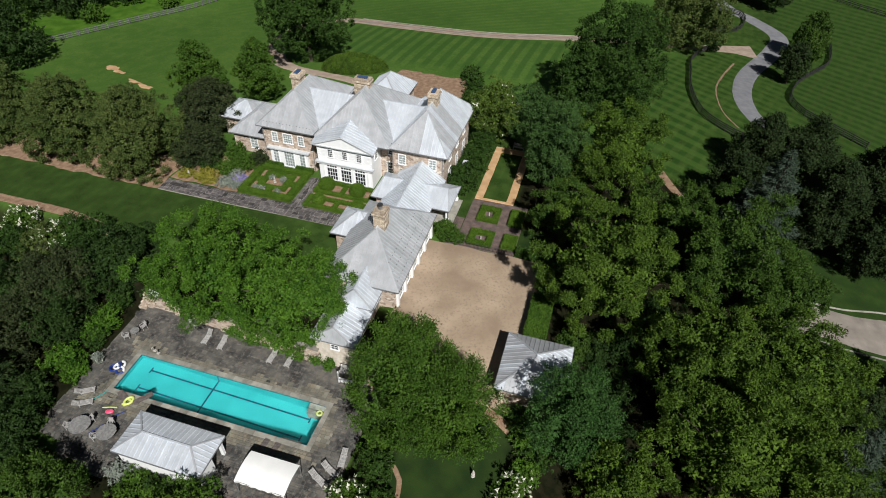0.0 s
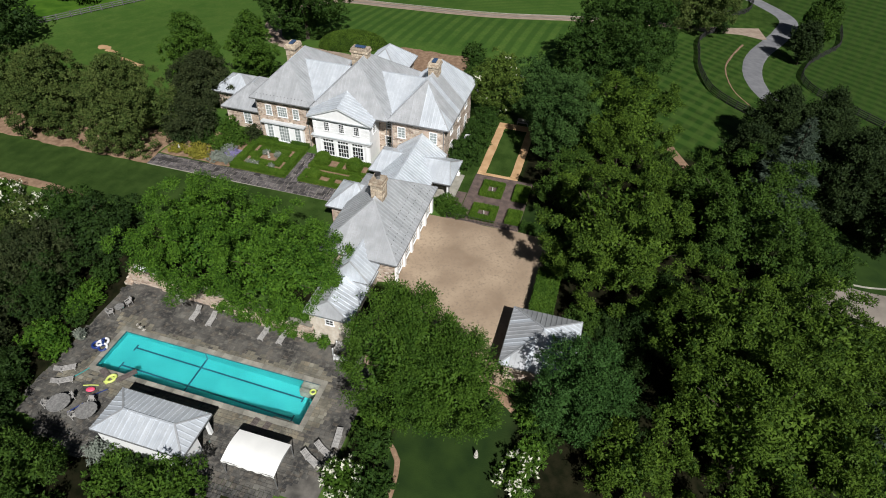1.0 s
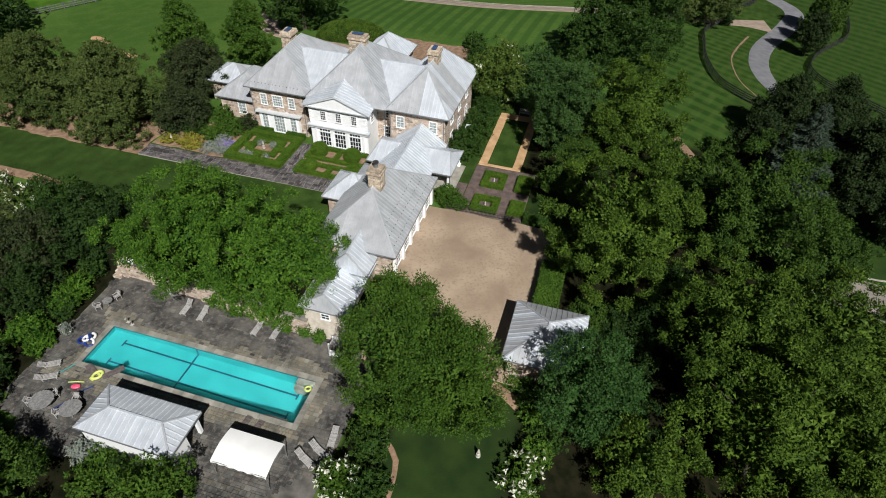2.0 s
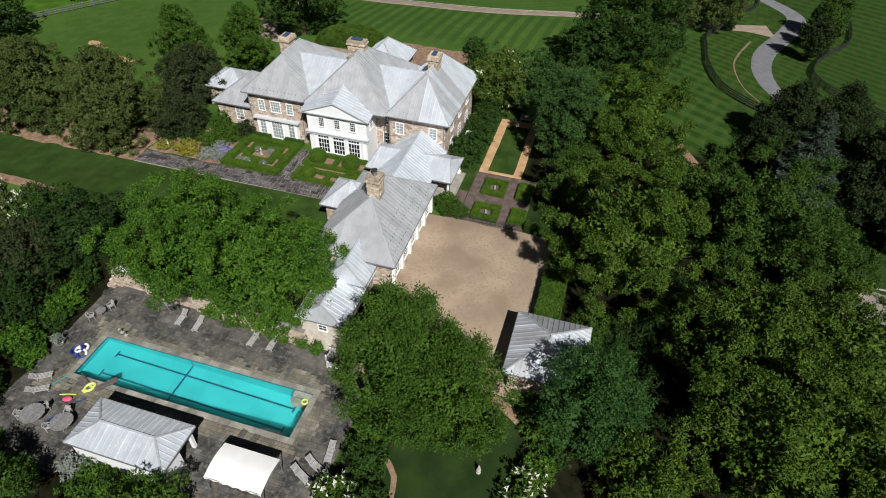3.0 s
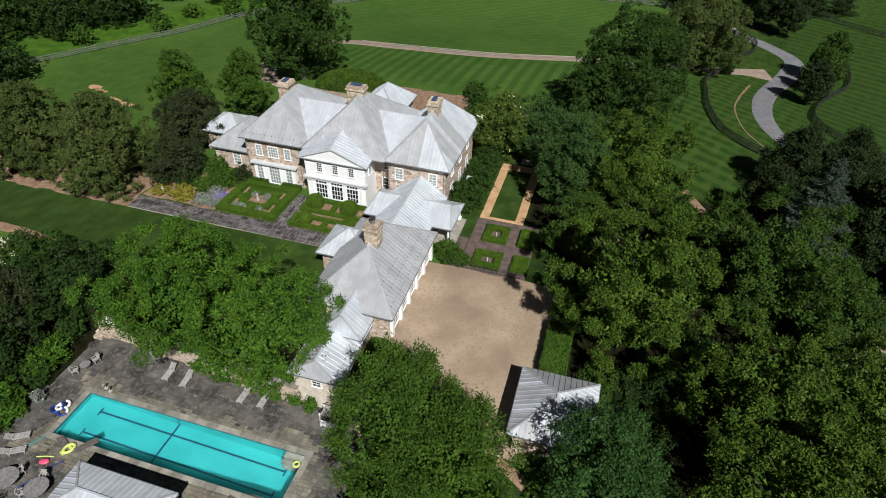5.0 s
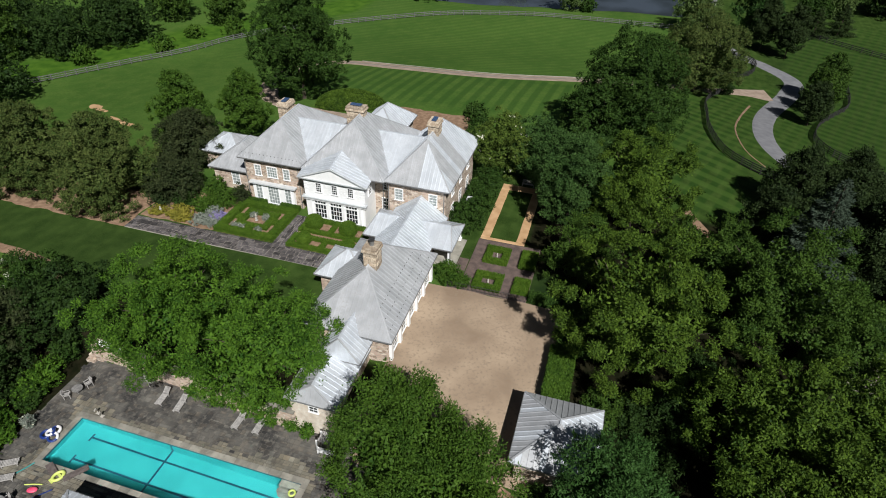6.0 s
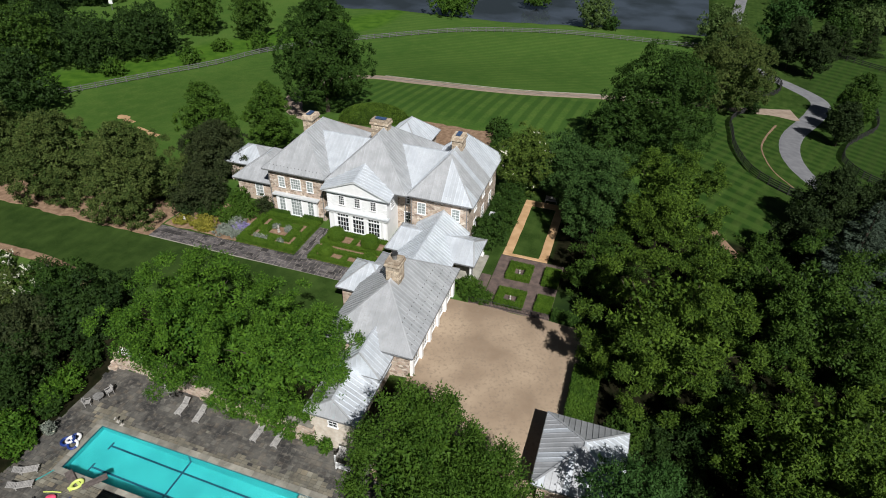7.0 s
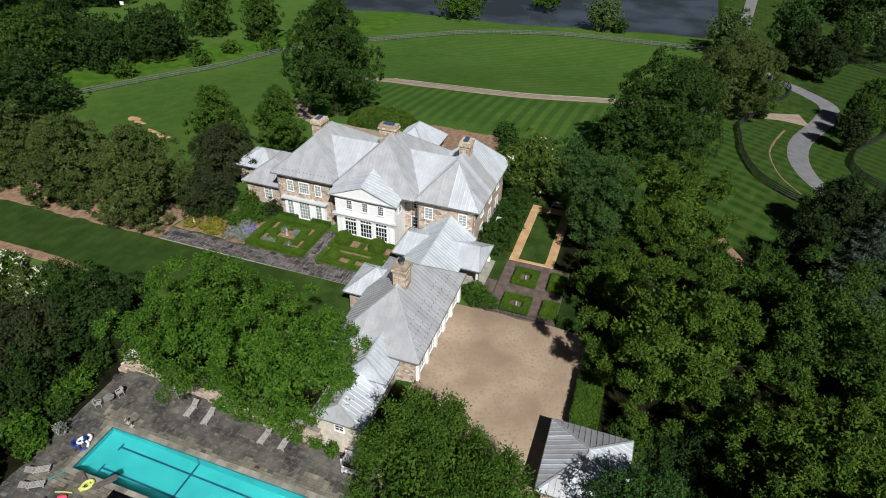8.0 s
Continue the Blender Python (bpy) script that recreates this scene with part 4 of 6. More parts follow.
# lower link and the garden cottage facing the pool
cottage = thing("cottage", 21.8, 8, 0, "small stone pool cottage with a pale metal roof", "cottage")
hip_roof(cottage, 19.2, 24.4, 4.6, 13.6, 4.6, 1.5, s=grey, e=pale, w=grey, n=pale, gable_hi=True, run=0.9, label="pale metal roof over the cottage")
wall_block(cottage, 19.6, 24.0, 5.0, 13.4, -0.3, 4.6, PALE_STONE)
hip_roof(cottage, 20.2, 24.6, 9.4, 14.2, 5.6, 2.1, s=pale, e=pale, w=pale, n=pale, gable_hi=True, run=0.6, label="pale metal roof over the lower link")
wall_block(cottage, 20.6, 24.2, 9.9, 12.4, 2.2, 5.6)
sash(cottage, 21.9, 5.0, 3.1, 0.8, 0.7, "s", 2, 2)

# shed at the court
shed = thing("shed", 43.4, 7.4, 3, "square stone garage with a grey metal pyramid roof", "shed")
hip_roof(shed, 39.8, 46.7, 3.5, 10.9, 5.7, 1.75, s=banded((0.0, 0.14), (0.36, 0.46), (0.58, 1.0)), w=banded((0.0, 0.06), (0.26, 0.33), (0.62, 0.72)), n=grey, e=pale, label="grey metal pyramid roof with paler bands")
wall_block(shed, 40.3, 46.2, 4.0, 10.4, 1.6, 5.7)
s_roof = part("roof_fittings", bmesh.new(), DARK_METAL, shed)
for dx in (0.0, 1.0):
    snow_guards(s_roof, [4.9 + 0.52 * k + dx * 0.4 for k in range(10 - 2 * int(dx))], 40.4 + dx, 5.98 + dx * 0.5, "y")


# ---------------------------------------------------------------- pool and its terrace
def stones(name, rects, mat, joined_mat, parent, z, near, g=0.016):
    """Flagstones: those that near() picks are pieces, the rest one joined field."""
    vs, fs = [], []
    shared = {}
    rng = random.Random(len(rects))
    for x0, x1, y0, y1 in rects:
        top = z + rng.uniform(-0.004, 0.005)
        if near((x0 + x1) / 2, (y0 + y1) / 2):
            key = (round(x1 - x0, 1), round(y1 - y0, 1))
            if key not in shared:
                bm = bmesh.new()
                w, d = key[0] / 2 - g, key[1] / 2 - g
                box(bm, -w, w, -d, d, -0.06, 0.0)
                for v in bm.verts:
                    if v.co.z > -0.01:
                        v.co.x *= 1 - 0.012 / w
                        v.co.y *= 1 - 0.012 / d
                me = bpy.data.meshes.new(name)
                bm.to_mesh(me)
                bm.free()
                me.materials.append(mat)
                shared[key] = me
            link_part(name, shared[key], parent, "", Matrix.Translation(((x0 + x1) / 2, (y0 + y1) / 2, top)))
        else:
            o = len(vs)
            for zz, s in ((top - 0.06, g), (top, g + 0.01)):
                vs += [(x0 + s, y0 + s, zz), (x1 - s, y0 + s, zz), (x1 - s, y1 - s, zz), (x0 + s, y1 - s, zz)]
            fs += [(o + 4, o + 5, o + 6, o + 7)] + [(o + i, o + (i + 1) % 4, o + 4 + (i + 1) % 4, o + 4 + i) for i in range(4)]
    if vs:
        me = mesh_arrays(name + "_field", np.array(vs), np.array(fs), joined_mat)
        me.shade_flat()
        ob = link_part(name + "_field", me, parent)
        ob["kind"] = "stuff"


def ashlar(x0, x1, y0, y1, row, lo, hi, seed, keep=lambda a, b, c, d: True):
    """Rows of stones of uneven length; keep() leaves some out."""
    rng = random.Random(seed)
    out, y = [], y0
    while y < y1 - 0.05:
        h = round(min(row * rng.choice((0.8, 1.0, 1.25)), y1 - y), 1) or (y1 - y)
        x = x0
        while x < x1 - 0.05:
            w = round(rng.uniform(lo, hi), 1)
            if x1 - x - w < lo * 0.6:
                w = x1 - x
            if keep(x, x + w, y, y + h):
                cut = round(h * rng.choice((0.35, 0.5, 0.65)), 1)
                if w > 0.45 and h > 0.39 and rng.random() < 0.35:
                    out += [(x, x + w, y, y + cut), (x, x + w, y + cut, y + h)]
                elif w > 0.65 and rng.random() < 0.3:
                    out += [(x, x + w - 0.3, y, y + h), (x + w - 0.3, x + w, y, y + h)]
                else:
                    out.append((x, x + w, y, y + h))
            x += w
        y += h
    return out


CP = 0.55  # coping width


def deck_keep(x0, x1, y0, y1):
    if x1 > POOL[0] - CP and x0 < POOL[1] + CP and y1 > POOL[2] - CP and y0 < POOL[3] + CP:
        return False
    cx, cy = (x0 + x1) / 2, (y0 + y1) / 2
    left = -4.2 + max(0, -9.5 - cy) * 1.1 + 0.25 * math.sin(cy * 0.9)
    right = 27.6 + 0.3 * math.sin(cy * 1.3) - max(0, -7 - cy) * 0.7
    back = 6.6 - 0.085 * max(0, cx + 4)
    return cx > left and cx < right and cy < back and cy > -13.5 + 0.4 * math.sin(cx)


deck = box_part("pavement", JOINT, None, -4.4, 27.6, POOL[3] + 0.25, 6.95, -0.12, -0.045)
tagged(deck, "weathered grey-brown flagstone pool terrace", "terrace", kind="structure")
for r in ((-3.6, 27.6, -11.5, POOL[2] - 0.25), (-4.3, POOL[0] - 0.25, POOL[2] - 0.25, POOL[3] + 0.25), (POOL[1] + 0.25, 27.6, POOL[2] - 0.25, POOL[3] + 0.25)):
    box_part("paving_bed", JOINT, deck, *r, -0.12, -0.045)
# the deck stones line up on the pool's edge
xa, xb, ya, yb = POOL[0] - CP, POOL[1] + CP, POOL[2] - CP, POOL[3] + CP
DECK = ashlar(-7.2, 27.6, yb, 6.9, 0.4, 0.3, 0.7, 1, deck_keep)
DECK += ashlar(-7.2, 27.6, -13.8, ya, 0.4, 0.3, 0.7, 2, deck_keep)
DECK += ashlar(-7.2, xa, ya, yb, 0.4, 0.3, 0.7, 3, deck_keep)
DECK += ashlar(xb, 27.6, ya, yb, 0.4, 0.3, 0.7, 4, deck_keep)

DEEP = -2.3


def floor_z(x):
    return -1.0 + (DEEP + 1.0) * (x - POOL[0]) / (POOL[1] - POOL[0])


pool = thing("swimming_pool", 11.5, -2.6, 0, "long turquoise lap pool with dark lane lines", "swimming pool")
bm = bmesh.new()
box(bm, POOL[0], POOL[1], POOL[2], POOL[3], -1.0, -0.06)
for v in bm.verts:  # the floor falls towards the deep end
    if v.co.z < -0.5 and v.co.x > 10:
        v.co.z = DEEP
bmesh.ops.delete(bm, geom=[f for f in bm.faces if f.normal.z > 0.9], context="FACES")
basin = part("basin", bm, POOL_SHELL, pool)
basin.data.flip_normals()
for y in (-1.3, -3.65):
    beam("lane_line", POOL_LINE, pool, (1.9, y, floor_z(1.9) + 0.008), (21.3, y, floor_z(21.3) + 0.008), 0.18, 0.012)
    for x in (1.9, 21.3):
        beam("lane_end", POOL_LINE, pool, (x, y - 0.4, floor_z(x) + 0.014), (x, y + 0.4, floor_z(x) + 0.014), 0.17, 0.03)
beam("cross_line", POOL_LINE, pool, (9.7, POOL[2] + 0.02, floor_z(9.7) + 0.018), (9.7, POOL[3] - 0.02, floor_z(9.7) + 0.018), 0.18, 0.03)
box_part("cross_line", POOL_LINE, pool, 9.6, 9.8, POOL[3] - 0.02, POOL[3] - 0.005, floor_z(9.7), -0.2)
for y0, y1 in ((POOL[2] + 0.004, POOL[2] + 0.02), (POOL[3] - 0.02, POOL[3] - 0.004)):
    box_part("tile_band", POOL_LINE, pool, POOL[0] + 0.03, POOL[1] - 0.03, y0, y1, -0.3, -0.08)
for x0, x1 in ((POOL[0] + 0.004, POOL[0] + 0.02), (POOL[1] - 0.02, POOL[1] - 0.004)):
    box_part("tile_band", POOL_LINE, pool, x0, x1, POOL[2] + 0.03, POOL[3] - 0.03, -0.3, -0.08)
box_part("step", COPING, pool, 21.0, POOL[1] - 0.03, POOL[3] - 0.62, POOL[3] - 0.03, -2.2, -0.2)
box_part("step", COPING, pool, 20.9, POOL[1] - 0.03, POOL[3] - 0.95, POOL[3] - 0.64, -2.2, -0.75)
box_part("step", COPING, pool, 20.0, 22.2, POOL[2] + 0.03, POOL[2] + 0.3, -2.1, -0.3)
bm = bmesh.new()
bmesh.ops.create_grid(bm, x_segments=1, y_segments=1, size=0.5)
bmesh.ops.transform(bm, matrix=Matrix.Translation(((POOL[0] + POOL[1]) / 2, (POOL[2] + POOL[3]) / 2, -0.14))
                    @ Matrix.Diagonal((POOL[1] - POOL[0] - 0.01, POOL[3] - POOL[2] - 0.01, 1, 1)), verts=bm.verts)
water = part("water", bm, POOL_WATER, pool, "clear turquoise water")
if water.data.polygons[0].normal.z < 0:
    water.data.flip_normals()
water.visible_shadow = False
rng = random.Random(8)
for y0, y1 in ((ya, POOL[2] + 0.02), (POOL[3] - 0.02, yb)):
    x = xa
    while x < xb - 0.1:
        w = min(1.15 + rng.uniform(-0.12, 0.12), xb - x)
        box_part("coping_stone", COPING, pool, x + 0.008, x + w - 0.008, y0, y1, -0.10, 0.012 + rng.uniform(0, 0.006), 0.012)
        x += w
for x0, x1 in ((xa, POOL[0] + 0.02), (POOL[1] - 0.02, xb)):
    y = POOL[2] + 0.02
    while y < POOL[3] - 0.1:
        w = min(1.1, POOL[3] - 0.02 - y)
        box_part("coping_stone", COPING, pool, x0, x1, y + 0.008, y + w - 0.008, -0.10, 0.014, 0.012)
        y += w


def slats_along(parent, mat, a, b, width, count, t=0.03, name="slat"):
    """Slats across the way from a to b, spread over its length."""
    a, b = Vector(a), Vector(b)
    d = (b - a).normalized()
    side = d.cross(Vector((0, 0, 1))).normalized() * width / 2
    w = (b - a).length / count
    for k in range(count):
        p = a + d * (k + 0.5) * w
        beam(name, mat, parent, p - side, p + side, w * 0.78, t)


def lounger(x, y, turn, back=28, mat=TEAK, label="weathered grey slatted teak sun lounger on the flagstones"):
    """Its head end points along turn; the backrest is raised by back degrees."""
    ob = thing("sun_lounger", 0, 0, 0, label, "sun lounger", "sun loungers")
    for s in (-0.29, 0.29):
        beam("side_rail", mat, ob, (s, -0.98, 0.30), (s, 0.45, 0.30), 0.05, 0.07)
        for yy in (-0.85, 0.35):
            beam("leg", mat, ob, (s, yy, 0.0), (s, yy, 0.3), 0.06, 0.06)
    slats_along(ob, mat, (0, -0.97, 0.345), (0, 0.32, 0.345), 0.6, 11)
    c, s = math.cos(radians(back)), math.sin(radians(back))
    slats_along(ob, mat, (0, 0.34, 0.35), (0, 0.34 + 0.72 * c, 0.35 + 0.72 * s), 0.6, 7, 0.03, "back_slat")
    for u in (-0.25, 0.25):
        beam("back_rail", mat, ob, (u, 0.34, 0.32), (u, 0.34 + 0.74 * c, 0.32 + 0.74 * s), 0.045, 0.045)
    ob.matrix_basis = pose(x, y, 0.0, 0, 0, turn)
    return ob


for x, y, turn, back in ((5.9, 4.1, 2, 32), (8.0, 3.9, 6, 8), (14.4, 3.9, -2, 26), (16.5, 4.0, 0, 22), (3.0, 5.6, 60, 4),
                         (-2.3, -6.2, 122, 25), (-1.5, -7.5, 122, 25), (25.5, -7.8, 65, 30), (26.3, -6.7, 65, 30), (27.0, -5.2, 8, 6)):
    lounger(x, y, turn, back)


def garden_chair(x, y, turn):
    ob = thing("garden_chair", 0, 0, 0, "weathered grey slatted garden armchair on the terrace", "chair", "terrace chairs")
    slats_along(ob, TEAK, (0, -0.25, 0.42), (0, 0.25, 0.42), 0.5, 6)
    slats_along(ob, TEAK, (0, 0.26, 0.46), (0, 0.42, 0.92), 0.5, 6, 0.03, "back_slat")
    for s in (-0.26, 0.26):
        beam("arm", TEAK, ob, (s, -0.27, 0.64), (s, 0.32, 0.64), 0.07, 0.03)
        for yy, top in ((-0.24, 0.64), (0.28, 0.9)):
            beam("leg", TEAK, ob, (s, yy, 0), (s, yy, top), 0.05, 0.05)
    ob.matrix_basis = pose(x, y, 0, 0, 0, turn)
    return ob


def round_table(x, y, r=0.62, h=0.74):
    ob = thing("round_table", x, y, 0, "round grey slatted garden table on the terrace", "table", "terrace tables")
    tube("table_rim", SLAT_GREY, ob, [(x, y, h - 0.05), (x, y, h)], r, 20)
    n = 9
    for k in range(n):
        u = (k + 0.5) / n * 2 - 1
        half = math.sqrt(max(0.02, 1 - u * u)) * r * 0.97
        beam("slat", SLAT_GREY, ob, (x + u * r, y - half, h + 0.016), (x + u * r, y + half, h + 0.016), 2 * r / n * 0.8, 0.025)
    for a in range(4):
        dx, dy = r * 0.6 * math.cos(a * math.pi / 2 + 0.6), r * 0.6 * math.sin(a * math.pi / 2 + 0.6)
        beam("leg", SLAT_GREY, ob, (x + dx, y + dy, 0), (x + dx * 0.8, y + dy * 0.8, h - 0.05), 0.06, 0.06)
    return ob


round_table(0.3, -9.9, 1.05)
round_table(3.4, -9.8, 0.95)
round_table(-2.55, 2.3, 0.5, 0.5)
for x, y, turn in ((-3.0, 1.4, 130), (-2.1, 3.2, -20), (-0.8, -10.2, 110), (0.7, -9.0, -25), (3.0, -8.8, 15), (2.5, -10.4, 130)):
    garden_chair(x, y, turn)

# diving boards, floats and toys
for x, y, turn, s in ((1.75, -5.05, 62, 1.5), (4.0, -4.7, -36, 2.0)):
    b = thing("diving_board", 0, 0, 0, "short brown wooden board on the pool's edge", "board", "pool boards")
    beam("plank", BOARD, b, (0, -s / 2, 0.16), (0, s / 2, 0.16), 0.62, 0.05)
    for u in (-0.3, 0.1):
        beam("bearer", DARK_METAL, b, (-0.26, u * s, 0.07), (0.26, u * s, 0.07), 0.08, 0.13)
    b.matrix_basis = pose(x, y - 0.4, 0, 0, 0, turn)
for x, y in ((18.75, -6.2), (20.0, -6.3)):
    b = thing("foot_mat", 0, 0, 0, "dark brown slatted foot board beside the pool", "duckboard", "pool boards")
    slats_along(b, BOARD, (0, -0.95, 0.05), (0, 0.95, 0.05), 0.62, 9)
    b.matrix_basis = pose(x, y - 0.1, 0, 0, 0, -8)


def ring_mesh(R, r, seg=28, tub=10):
    bm = bmesh.new()
    rings = []
    for i in range(seg):
        a = i * math.tau / seg
        rings.append([bm.verts.new(((R + r * math.cos(k * math.tau / tub)) * math.cos(a), (R + r * math.cos(k * math.tau / tub)) * math.sin(a), r * math.sin(k * math.tau / tub) + r)) for k in range(tub)])
    for i in range(seg):
        a, b = rings[i], rings[(i + 1) % seg]
        for k in range(tub):
            bm.faces.new((a[k], b[k], b[(k + 1) % tub], a[(k + 1) % tub]))
    for f in bm.faces:
        f.smooth = True
    return bm


def swim_ring(x, y, z, R, r, mats, tilt=(0, 0), label="blue and white inflatable swim ring"):
    ob = thing("swim_ring", 0, 0, 0, label, "pool float", "pool floats")
    bm = ring_mesh(R, r)
    for i, f in enumerate(bm.faces):
        c = f.calc_center_median()
        f.material_index = 1 if math.sin(math.atan2(c.y, c.x)) > 0.35 and len(mats) > 1 else 0
    ob2 = part("ring", bm, mats[0], ob)
    for m in mats[1:]:
        ob2.data.materials.append(m)
    ob.matrix_basis = pose(x, y, z, tilt[0], tilt[1], x * 40)
    return ob


swim_ring(-1.55, -2.7, 0.0, 0.42, 0.13, [BLUE_FOAM, WHITE_FOAM])
swim_ring(-1.05, -2.1, 0.0, 0.42, 0.13, [BLUE_FOAM, WHITE_FOAM], (8, 0))
swim_ring(-0.75, -2.75, 0.03, 0.40, 0.12, [BLUE_FOAM, WHITE_FOAM], (6, 14))
swim_ring(-1.15, -2.5, 0.24, 0.36, 0.11, [WHITE_FOAM, BLUE_FOAM], (10, -8))
fl = thing("lounge_float", 0, 0, 0, "yellow-green inflatable pool lounge float", "pool float")
part("float_ring", ring_mesh(0.42, 0.14), YELLOW, fl)
beam("float_bar", YELLOW, fl, (-0.3, 0.1, 0.14), (0.3, 0.1, 0.14), 0.2, 0.14)
beam("float_tail", YELLOW, fl, (-0.25, -0.5, 0.14), (0.25, -0.5, 0.14), 0.3, 0.16)
fl.matrix_basis = pose(2.75, -5.8, 0, 0, 0, -20) @ Matrix.Diagonal((0.85, 1.1, 0.9, 1))
fl = thing("toy_ring", 0, 0, 0, "small yellow ring float in the pool's corner", "pool float")
part("ring", ring_mesh(0.26, 0.09), YELLOW, fl)
fl.matrix_basis = pose(22.5, -1.1, -0.16)
fl = thing("float_cushion", 0, 0, 0, "pink inflatable cushion on the terrace", "pool float")
bm = bmesh.new()
bmesh.ops.create_uvsphere(bm, u_segments=16, v_segments=10, radius=0.42)
bmesh.ops.transform(bm, matrix=Matrix.Translation((0, 0, 0.16)) @ Matrix.Diagonal((1.25, 0.8, 0.38, 1)), verts=bm.verts)
for f in bm.faces:
    f.smooth = True
part("cushion", bm, PINK, fl)
fl.matrix_basis = pose(1.7, -7.5, 0, 0, 0, 20) @ Matrix.Diagonal((0.85, 0.85, 0.9, 1))
for x, y, a, mat, lab in ((1.35, -7.05, 18, YELLOW, "lime"), (2.7, -7.5, 48, BLUE_FOAM, "blue"), (-0.6, -6.0, 62, TEAL, "teal"), (1.7, -9.6, 60, BLUE_FOAM, "blue")):
    nd = thing("pool_noodle", x, y, 0, "long %s foam pool noodle lying on the terrace" % lab, "pool noodle", "pool noodles")
    c, s = math.cos(radians(a)), math.sin(radians(a))
    tube("foam", mat, nd, [(x - 0.75 * c, y - 0.75 * s, 0.06), (x + 0.05 * s, y + 0.05 * c, 0.06), (x + 0.75 * c, y + 0.75 * s, 0.06)], 0.05, 8)
for x, y in ((1.1, 0.75), (1.75, 0.55)):
    ra = thing("pool_ladder", x, y, 0, "short pale stone grab post at the pool's edge", "grab rail", "pool ladders")
    tube("post", MARBLE, ra, [(x, y, 0), (x, y, 0.55), (x + 0.06, y - 0.12, 0.72), (x + 0.12, y - 0.34, 0.74)], [0.10, 0.09, 0.085, 0.07], 8)
    box_part("foot", MARBLE, ra, x - 0.16, x + 0.16, y - 0.16, y + 0.16, 0, 0.06, 0.015)

# pool house and canvas tent
ph = thing("pool_house", 11.3, -9.8, 0, "open white pool house with a pale ribbed metal roof", "pool house")
hip_roof(ph, 6.55, 15.95, -12.1, -7.6, 2.65, 0.75, s=pale, n=pale, e=pale, w=pale, along="x", run=2.05, label="pale standing-seam hip roof")
for x in (7.3, 10.2, 13.0, 15.5):
    for y in (-8.1, -11.8):
        if y == -8.1 or x in (7.3, 15.5):
            box_part("column", WHITE, ph, x - 0.17, x + 0.17, y - 0.17, y + 0.17, 0, 2.6, 0.02)
box_part("back_wall", WHITE, ph, 7.1, 15.7, -12.0, -11.75, 0, 2.6)
box_part("side_wall", WHITE, ph, 15.55, 15.75, -11.75, -9.8, 0, 2.6)
box_part("beam", WHITE, ph, 7.0, 15.8, -8.25, -7.95, 2.3, 2.6)

tent = thing("canvas_canopy", 21.5, -9.5, 0, "white canvas canopy stretched on posts", "canopy")
bm = bmesh.new()
TX0, TX1, TY0, TY1 = 18.9, 24.0, -11.1, -7.95
rows = []
for i in range(13):
    u = i / 12
    row = []
    for j in range(9):
        v = j / 8
        z = 2.15 + 0.30 * (1 - abs(2 * v - 1) ** 1.6) - 0.06 * math.sin(math.pi * u) * math.sin(math.pi * v)
        row.append(bm.verts.new((TX0 + (TX1 - TX0) * u, TY0 + (TY1 - TY0) * v + 0.05 * math.sin(u * 9) * (v < 0.01), z)))
    rows.append(row)
for a, b in zip(rows, rows[1:]):
    for k in range(8):
        bm.faces.new((a[k], a[k + 1], b[k + 1], b[k])).smooth = True
canvas = part("canvas", bm, CANVAS, tent)
for y in (TY0, TY1):
    bm = bmesh.new()
    vs = []
    for i in range(13):
        x = TX0 + (TX1 - TX0) * i / 12
        vs.append((bm.verts.new((x, y, 2.15)), bm.verts.new((x, y + (0.03 if i % 2 else -0.03), 1.9 + (0.05 if i % 2 else 0)))))
    for a, b in zip(vs, vs[1:]):
        bm.faces.new((a[0], a[1], b[1], b[0]))
    part("valance", bm, CANVAS, tent)
for x in (TX0 + 0.05, TX1 - 0.05):
    for y in (TY0 + 0.05, TY1 - 0.05):
        tube("post", GUTTER, tent, [(x, y, 0), (x, y, 2.15)], 0.04, 8)
    beam("crossbar", GUTTER, tent, (x, TY0, 2.12), (x, TY1, 2.12), 0.05, 0.05)

# retaining wall behind the terrace
wall = thing("retaining_wall", 6, 7, 0, "tan stone retaining wall with a pale coping", "wall", kind="structure")
for k in range(7):
    x0, x1 = -3.2 + k * 3.3, -3.2 + (k + 1) * 3.3
    y = 6.6 - 0.085 * max(0, (x0 + x1) / 2 + 4)
    box_part("wall_length", STONE, wall, x0, x1, y, y + 0.5, -0.2, 2.35)
    box_part("coping", WHITE if k == 0 else COPING, wall, x0, x1, y - 0.06, y + 0.56, 2.35, 2.48)
box_part("pier", STONE, wall, -3.75, -3.1, 6.2, 7.2, -0.2, 2.3)
for k in range(3):
    box_part("step", STONE, wall, -4.75 + 0.1 * k, -3.8, 5.8 + 0.4 * k, 6.2 + 0.4 * k, -0.2, 0.3 + 0.35 * k)

# slatted bench below the cottage window
be = thing("bench", 23.3, 4.0, 0, "grey slatted bench pergola against the cottage wall", "bench")
slats_along(be, TEAK, (23.0, 3.6, 1.9), (24.7, 3.6, 1.9), 1.1, 9)
for x in (22.9, 24.7):
    for y in (3.1, 4.1):
        beam("post", WHITE, be, (x, y, 0), (x, y, 1.88), 0.12, 0.12)
box_part("panel", WHITE, be, 22.9, 24.7, 3.05, 3.15, 0.2, 0.9)

